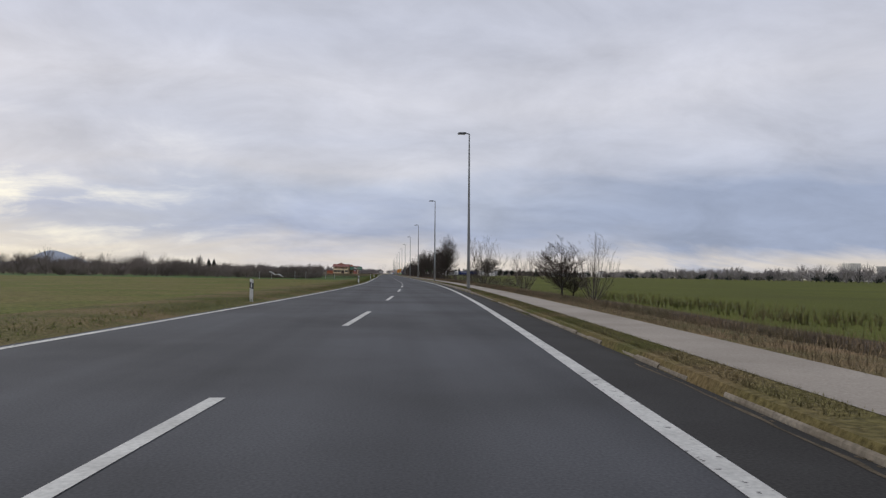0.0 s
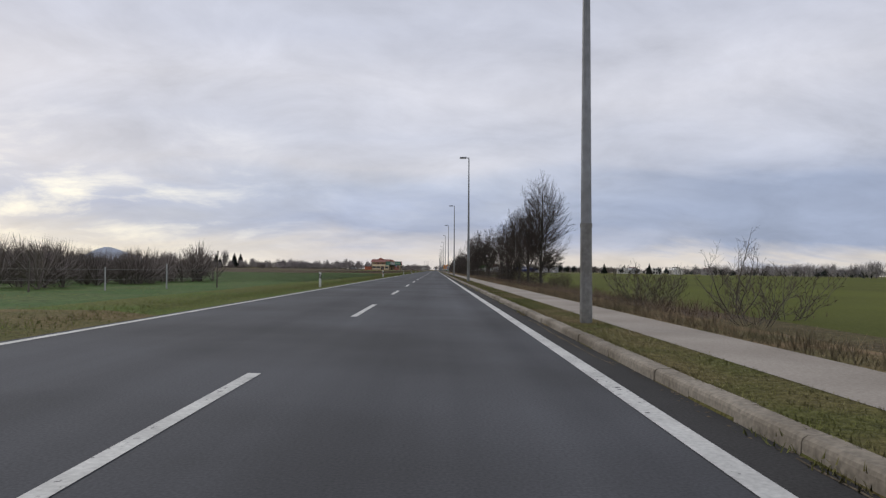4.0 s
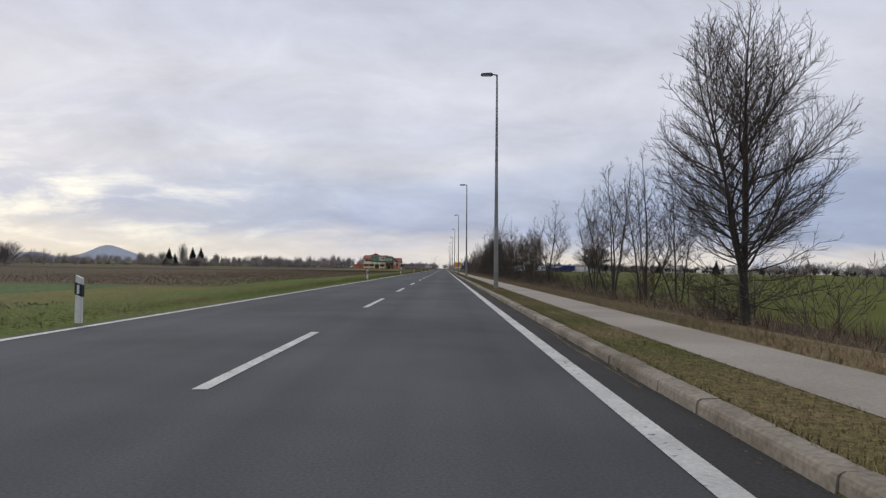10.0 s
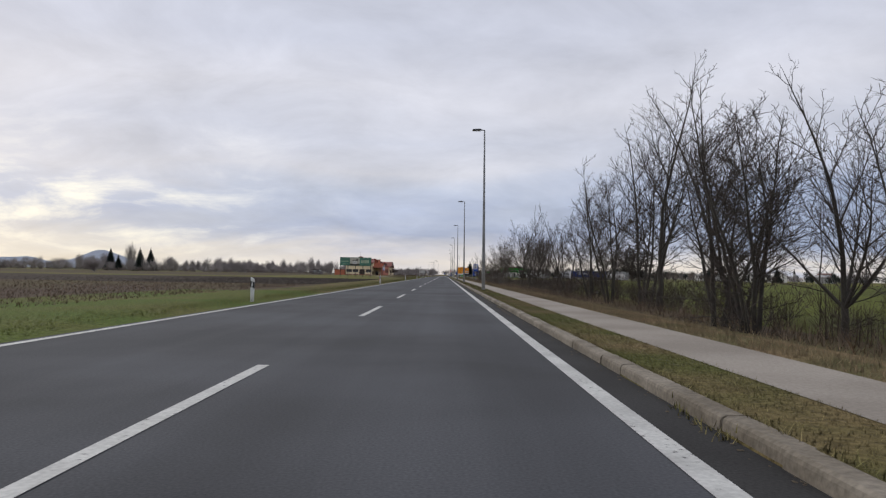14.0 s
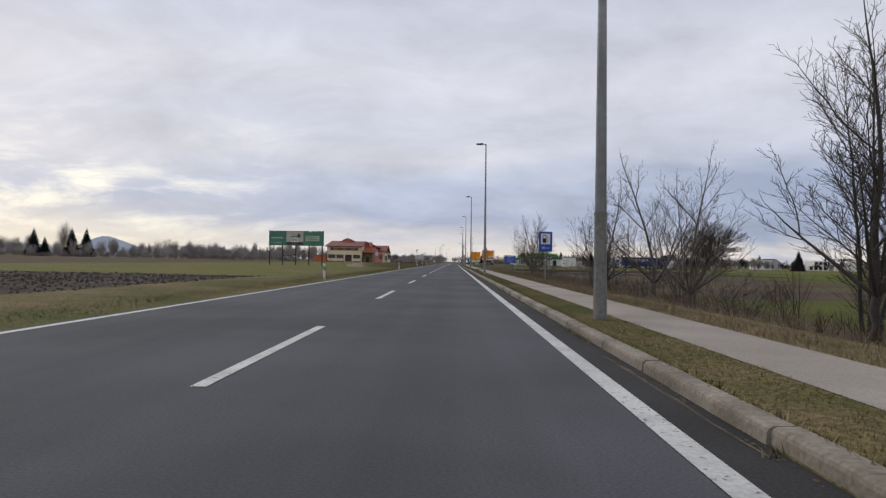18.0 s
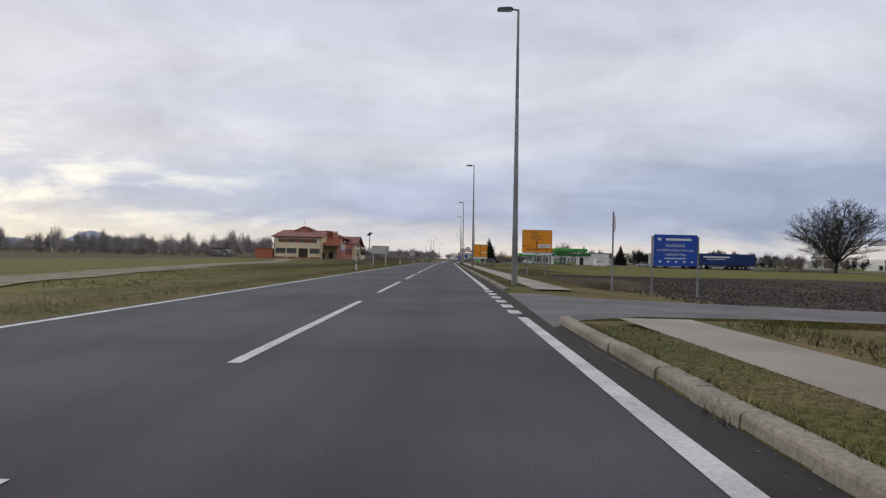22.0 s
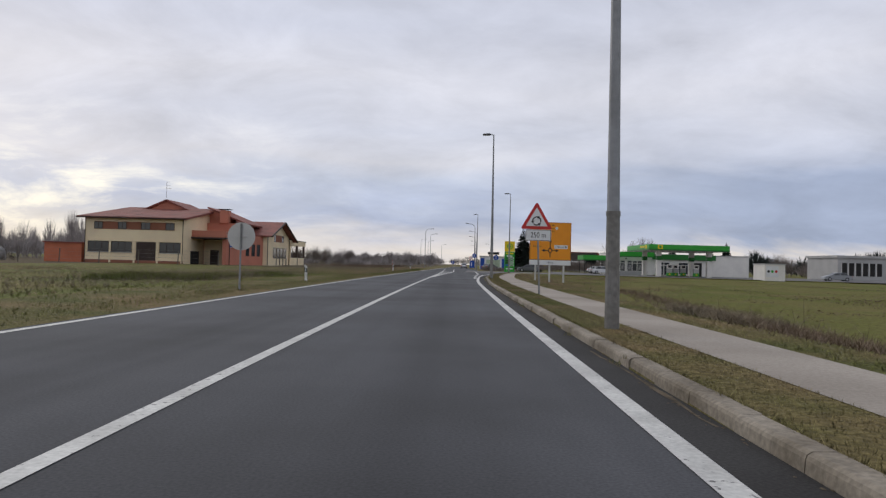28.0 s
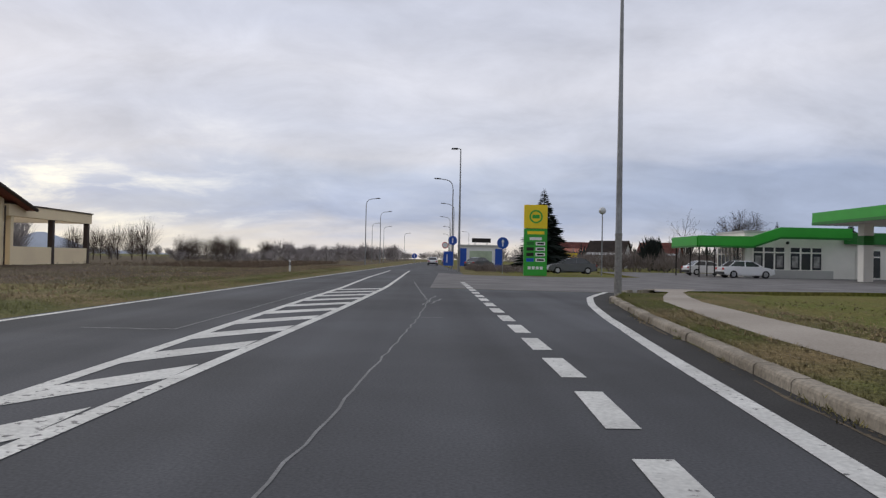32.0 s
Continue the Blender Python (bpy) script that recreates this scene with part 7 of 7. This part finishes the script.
def tufts(name, count, place, size, wide, material, label, seed, blades=3, lean=0.45):
    rng = np.random.default_rng(seed)
    V, Fc = [], []
    for i in range(count):
        x, y = place(rng)[:2]
        if p_in(y) - 0.02 < x < p_out(y) + 0.04 or xc(y) - 4.2 < x < kerb_x(min(y, 703)) + 0.16 or (x > 0 and y > 702):  # road, footpath and forecourt stay bare
            continue
        z = ground_z(x, y) - 0.01
        s = size * rng.uniform(0.35, 1.3)
        for k in range(blades):
            a = rng.uniform(0, 2 * math.pi)
            ca, sa = math.cos(a), math.sin(a)
            w = wide * rng.uniform(0.6, 1.3)
            ln = lean * s * rng.uniform(0.2, 1.2)
            b = len(V)
            V += [(x - sa * w, y + ca * w, z), (x + sa * w, y - ca * w, z), (x + ca * ln, y + sa * ln, z + s)]
            Fc.append((b, b + 1, b + 2))
    return tagged(raw(name, V, Fc, material), label, "grass", "", "stuff")


def clear_y(rng, a, b):
    while True:
        y = rng.uniform(a, b)
        if not (SIDE_ROAD[0] - 2 < y < SIDE_ROAD[1] + 3):
            return y


def spot_dry2(rng):
    y = clear_y(rng, 498, 690)
    return p_out(y) + 0.05 + abs(rng.normal(0, 1.0)), y, 0.05


def turf(name, xs, ys, size, wide, material, label, seed, lean=0.8, blades=2):
    """Dense short grass: many small blades at the given places."""
    rng = np.random.default_rng(seed)
    zs = np.array([ground_z(x, y) for x, y in zip(xs[::8], ys[::8])]).repeat(8)[:len(xs)] - 0.008
    n = len(xs) * blades
    x, y, z = (np.repeat(a, blades) + rng.normal(0, j, n) for a, j in ((xs, 0.02), (ys, 0.02), (zs, 0.0)))
    s = size * rng.uniform(0.4, 1.35, n)
    a, w, ln = rng.uniform(0, 2 * math.pi, n), wide * rng.uniform(0.6, 1.3, n), lean * s * rng.uniform(0.1, 1.3, n)
    ca, sa = np.cos(a), np.sin(a)
    V = np.stack([np.stack([x - sa * w, y + ca * w, z], 1), np.stack([x + sa * w, y - ca * w, z], 1), np.stack([x + ca * ln, y + sa * ln, z + s], 1)], 1).reshape(-1, 3)
    return tagged(raw(name, V.tolist(), np.arange(3 * n).reshape(-1, 3).tolist(), material), label, "grass", "", "stuff")


GRID_Y = np.arange(-20, 704, 1.0)
KERB_AT, IN_AT, OUT_AT, MID_AT = (np.array([q(y) for y in GRID_Y]) for q in (kerb_x, p_in, p_out, xc))
rv = np.random.default_rng(101)


def no_side_road(y):
    return y[(y < SIDE_ROAD[0] - 1.5) | (y > SIDE_ROAD[1] + 2)]


ys = no_side_road(rv.uniform(20, 700, 270000))
k0, k1 = np.interp(ys, GRID_Y, KERB_AT) + 0.185, np.interp(ys, GRID_Y, IN_AT) + 0.02
turf("verge_grass", k0 + (k1 - k0) * rv.uniform(0, 1, len(ys)), ys, 0.034, 0.004, BLADE, "short green and straw grass on the verge", 1, 0.9)
# longer grass that hangs over the kerb's back edge, and weeds in the gutter below it
ys = no_side_road(rv.uniform(20, 700, 26000))
turf("verge_grass", np.interp(ys, GRID_Y, KERB_AT) + 0.195 + np.abs(rv.normal(0, 0.03, len(ys))), ys, 0.075, 0.005, BLADE, "longer grass hanging over the kerb", 21, 1.3)
ys = no_side_road(rv.uniform(20, 700, 26000))
keep = np.array([noise.noise(Vector((0.0, y * 0.35, 4.0))) + 0.5 * noise.noise(Vector((3.0, y * 1.7, 4.0))) > (0.12 if y > 650 else 0.32) for y in ys])
ys = ys[keep]
turf("gutter_weeds", np.interp(ys, GRID_Y, KERB_AT) - np.abs(rv.normal(0, 0.06, len(ys))), ys, 0.055, 0.006, BLADE, "small weeds growing at the foot of the kerb", 22, 1.2)
ys = rv.uniform(0, 740, 110000)
turf("verge_grass", np.interp(ys, GRID_Y, MID_AT) - 4.3 - np.abs(rv.normal(0, 1.3, len(ys))), ys, 0.06, 0.006, GREENBLADE, "green grass along the road edge", 2, 1.0)
ys = no_side_road(rv.uniform(10, 485, 90000))
turf("dry_grass", np.interp(ys, GRID_Y, OUT_AT) + 0.04 + np.abs(rv.normal(0, 0.75, len(ys))), ys, 0.11, 0.0045, STRAW, "dry straw-coloured grass beside the footpath", 3, 1.2)
tufts("verge_grass", 20000, spot_dry2, 0.06, 0.006, BLADE, "rough green and straw grass beside the footpath", 4, 3, 1.8)
tufts("dead_weeds", 11000, lambda r: (9.2 + abs(r.normal(0, 1.3)), r.uniform(120, 480), -0.16), 0.4, 0.007, DEADWEED, "brown dead weeds below the trees", 5, 4, 0.9)
tufts("dead_weeds", 1500, lambda r: (10.5 + r.normal(0, 1.3), r.choice((r.normal(524, 3), r.uniform(475, 492))), -0.14), 0.26, 0.006, PALEWEED, "tufts of dry grass in the field edge", 6, 6, 1.2)
tufts("crop", 34000, lambda r: (-7.0 - 45 * r.random() ** 1.6, r.uniform(150, 245), 0.05), 0.05, 0.022, LEAFCROP, "leafy green crop in the field", 7, 3, 0.9)
tufts("rough_grass", 9000, lambda r: (-6.6 - abs(r.normal(0, 3.5)), r.uniform(500, 668), 0.0), 0.085, 0.008, GREENBLADE, "rough green grass and weeds by the road", 31, 4, 1.6)
tufts("dry_weeds", 5000, lambda r: (-8.5 - abs(r.normal(0, 4)), r.choice((r.normal(545, 14), r.normal(600, 18), r.normal(640, 10))), 0.0), 0.24, 0.007, PALEWEED, "pale dry weeds among the rough grass", 32, 4, 1.6)
tufts("rough_grass", 2600, lambda r: (6.8 + abs(r.normal(0, 1.6)), r.uniform(470, 494), 0.0), 0.16, 0.007, BLADE, "rough weeds beside the side road", 33, 4, 1.6)


def weed_band(r):
    y = r.choice((r.uniform(604, 640), r.uniform(604, 622), r.normal(566, 7)))
    return 8.7 + 0.1 * abs(y - 610) + r.normal(0, 0.45), y


tufts("dead_weeds", 5200, weed_band, 0.19, 0.006, DEADWEED, "low band of brown dead weeds in the meadow", 34, 4, 1.3)
tufts("dry_grass", 700, lambda r: (9.0 + r.normal(0, 0.5), 617 + r.normal(0, 1.6)), 0.26, 0.007, PALEWEED, "flattened tuft of pale straw", 36, 6, 2.2)
tufts("field_weeds", 40, lambda r: (9.5 + abs(r.normal(0, 3.0)), r.uniform(600, 660)), 0.6, 0.006, DEADWEED, "tall dead weed stalks in the meadow", 35, 4, 0.3)


def leafy_clump(r):
    x, y = ((-10.1, 632.2), (-11.6, 632.7), (-12.4, 629.4), (-10.8, 638.0), (-9.4, 644.0), (-13.5, 634.0))[r.integers(6)]
    return x + r.normal(0, 0.55), y + r.normal(0, 1.2)


tufts("dry_grass", 9000, lambda r: (8.2 + abs(r.normal(0, 2.6)), r.uniform(634, 692)), 0.07, 0.008, STRAW, "withered straw grass among the meadow grass", 38, 4, 2.4)
tufts("dead_weeds", 900, lambda r: (8.9 + r.normal(0, 0.8), 543 + r.normal(0, 1.6)), 0.42, 0.006, STRAW, "reddish clump of dry weeds beside the ploughed strip", 39, 6, 1.1)


def patchy(x0, x1, y0, y1, seed):
    """Places that keep to irregular patches some metres across."""
    def at(r):
        for k in range(12):
            x, y = r.uniform(x0, x1), r.uniform(y0, y1)
            if noise.noise(Vector((x * 0.22, y * 0.11, seed))) + 0.4 * noise.noise(Vector((x * 0.8, y * 0.5, seed))) > 0.16:
                break
        return x, y
    return at


tufts("dead_weeds", 9000, patchy(9.0, 42.0, 590, 701, 3.0), 0.055, 0.011, DEADWEED, "brown withered patches in the meadow", 40, 4, 2.4)
tufts("rough_grass", 9000, patchy(9.0, 36.0, 590, 701, 8.0), 0.06, 0.010, GREENBLADE, "fresh green patches in the meadow", 41, 4, 2.0)
tufts("dry_grass", 9000, patchy(-34.0, -7.5, 590, 690, 5.0), 0.07, 0.011, STRAW, "pale straw patches before the house", 42, 4, 2.2)
tufts("rough_grass", 8000, patchy(-12.0, -4.6, 560, 735, 9.0), 0.07, 0.009, GREENBLADE, "fresh green patches along the road", 43, 4, 1.8)
tufts("leafy_weeds", 1500, leafy_clump, 0.30, 0.014, GREENBLADE, "clumps of green leafy weeds in the rough grass", 37, 4, 1.0)
tufts("dead_weeds", 16000, lambda r: (-8.5 - abs(r.normal(0, 12)), r.uniform(262, 372), 0.02), 0.13, 0.010, DEADWEED, "brown dead weeds in the fallow field", 8, 4, 1.6)
tufts("leafy_weeds", 1400, lambda r: (-9.5 - abs(r.normal(0, 2.2)), r.normal(553, 24), 0.0), 0.11, 0.012, GREENBLADE, "low green leafy weeds beside the track", 12, 4, 0.9)
tufts("dry_weeds", 14000, lambda r: (-11 - abs(r.normal(0, 10)), r.uniform(640, 760) if r.random() < 0.7 else r.uniform(590, 640), 0.02), 0.10, 0.009, PALEWEED, "pale dry weeds before the house", 11, 4, 1.6)
tufts("meadow_grass", 18000, lambda r: (-9.5 - abs(r.normal(0, 9)), r.choice((r.uniform(0, 135), r.uniform(440, 720))), 0.05), 0.03, 0.010, GREENBLADE, "rough meadow grass", 9, 4, 2.4)
tufts("meadow_grass", 20000, lambda r: (9 + abs(r.normal(0, 10)), r.uniform(545, 703), -0.14), 0.03, 0.008, GREENBLADE, "rough meadow grass before the station", 10, 4, 2.2)

tufts("dry_weeds", 9000, lambda r: (-10.5 - abs(r.normal(0, 6)), r.uniform(738, 800), 0.0), 0.42, 0.008, DEADWEED, "brown dead weeds in the rough meadow", 13, 5, 0.9)
tufts("dry_grass", 1300, lambda r: (9.7 + r.normal(0, 0.75), 518 + r.normal(0, 2.2), 0.0), 0.38, 0.007, PALEWEED, "collapsed heap of dry straw at the field edge", 14, 7, 2.2)
tufts("dry_grass", 9000, lambda r: (p_out(60) + 0.2 + abs(r.normal(0, 1.0)), r.uniform(14, 135), 0.0), 0.27, 0.006, STRAW, "tall dry straw grass at the field edge", 15, 4, 0.9)
tufts("field_weeds", 700, lambda r: (9.3 + abs(r.normal(0, 2.5)), r.choice((r.normal(36, 2), r.normal(45, 3), r.normal(58, 6))), 0.0), 0.38, 0.007, BLADE, "tall olive weeds at the edge of the field", 16, 6, 0.6)
tufts("dry_grass", 15000, lambda r: (xc(700) - 6.0 - abs(r.normal(0, 6)), r.uniform(655, 770), 0.0), 0.085, 0.011, STRAW, "short withered straw grass in the rough meadow", 17, 4, 2.0)
tufts("dry_grass", 5000, lambda r: (18 + r.normal(0, 5), 684 + r.normal(0, 7), 0.0), 0.07, 0.010, STRAW, "withered patch of grass before the station", 18, 4, 2.0)


def clods(name, count, place, label, seed):
    rng = np.random.default_rng(seed)
    V, Fc = [], []
    for i in range(count):
        x, y = place(rng)[:2]
        z = ground_z(x, y) - 0.02
        s = rng.uniform(0.03, 0.11)
        b = len(V)
        for k in range(4):
            a = k * math.pi / 2 + rng.uniform(-0.4, 0.4)
            V.append((x + s * math.cos(a), y + s * math.sin(a), z))
        V.append((x + rng.normal(0, 0.03), y, z + s * rng.uniform(0.5, 1.1)))
        Fc += [(b + k, b + (k + 1) % 4, b + 4) for k in range(4)]
    return tagged(raw(name, V, Fc, CLOD), label, "soil", "", "stuff")


clods("soil_clods", 12000, lambda r: (-8.5 - abs(r.normal(0, 14)), r.uniform(372, 440), 0.03), "turned clods of dark soil", 1)
clods("soil_clods", 12000, lambda r: (9.8 + abs(r.normal(0, 10)), r.uniform(499, 547), -0.17), "turned clods of dark soil", 2)

# ragged pale seam where the gutter was patched against the road
rj = random.Random(31)
V, Fc = [], []
y, off = 12.0, 0.10
while y < 690:
    off = min(max(off + rj.gauss(0, 0.014), 0.05), 0.17)
    w = 0.010 + 0.055 * abs(noise.noise(Vector((7.0, y * 0.7, 1.0)))) * rj.uniform(0.4, 1.2)
    x = kerb_x(y) - off
    V += [(x - w, y, 0.0035), (x + w, y + rj.uniform(-0.03, 0.03), 0.0035)]
    if len(V) > 2 and noise.noise(Vector((1.0, y * 0.12, 9.0))) > 0.02 and not SIDE_ROAD[0] - 2 < y < SIDE_ROAD[1] + 2:
        b = len(V)
        Fc.append((b - 4, b - 3, b - 1, b - 2))
    y += 0.3
tagged(raw("gutter_seam", V, Fc, GUTTERDIRT), "ragged seam of dirt along the gutter", "dirt", "", "stuff")
# crumbs of dirt along the gutter
rd = np.random.default_rng(77)
V, Fc = [], []
for i in range(5200):
    y = clear_y(rd, 10, 700)
    x = kerb_x(y) - abs(rd.normal(0, 0.07)) - 0.005
    s = rd.uniform(0.006, 0.02)
    b = len(V)
    for k in range(5):
        a = k * 1.2566 + rd.uniform(-0.3, 0.3)
        V.append((x + s * math.cos(a), y + 1.8 * s * math.sin(a), 0.003))
    V.append((x, y, 0.003 + s * 0.35))
    Fc += [(b + k, b + (k + 1) % 5, b + 5) for k in range(5)]
tagged(raw("gutter_dirt", V, Fc, GUTTERDIRT), "crumbs of dirt gathered along the kerb", "dirt", "", "stuff")

# ---- kerb stones, last ----
stone = kerb_mesh()
ks = random.Random(2)
rest_v, rest_f = [], []
n_own = 0
y = -15.0
while y < 703.5:
    if not kerb_gap(y):
        x0 = kerb_x(y)
        turn = -math.degrees(math.atan2(kerb_x(y + 0.5) - kerb_x(y - 0.5), 1.0))
        m = pose(x0 + ks.uniform(-0.015, 0.015), y, ks.uniform(-0.005, 0.005) - bend([(46, 0.06), (62, 0.0)], y), ks.uniform(-0.15, 0.15), ks.uniform(-0.8, 0.8), turn + ks.uniform(-0.25, 0.25))
        if (196 < y < 300 or 366 < y < 470 or 600 < y < 692):
            shared("kerb_stone", stone, kerb, m)
            n_own += 1
        else:
            b = len(rest_v)
            rest_v += [tuple(m @ v.co) for v in stone.vertices]
            rest_f += [tuple(b + i for i in p.vertices) for p in stone.polygons]
    y += 1.0
far_stones = raw("kerb_stones", rest_v, rest_f, CONCRETE, kerb)
far_stones["kind"] = "stuff"
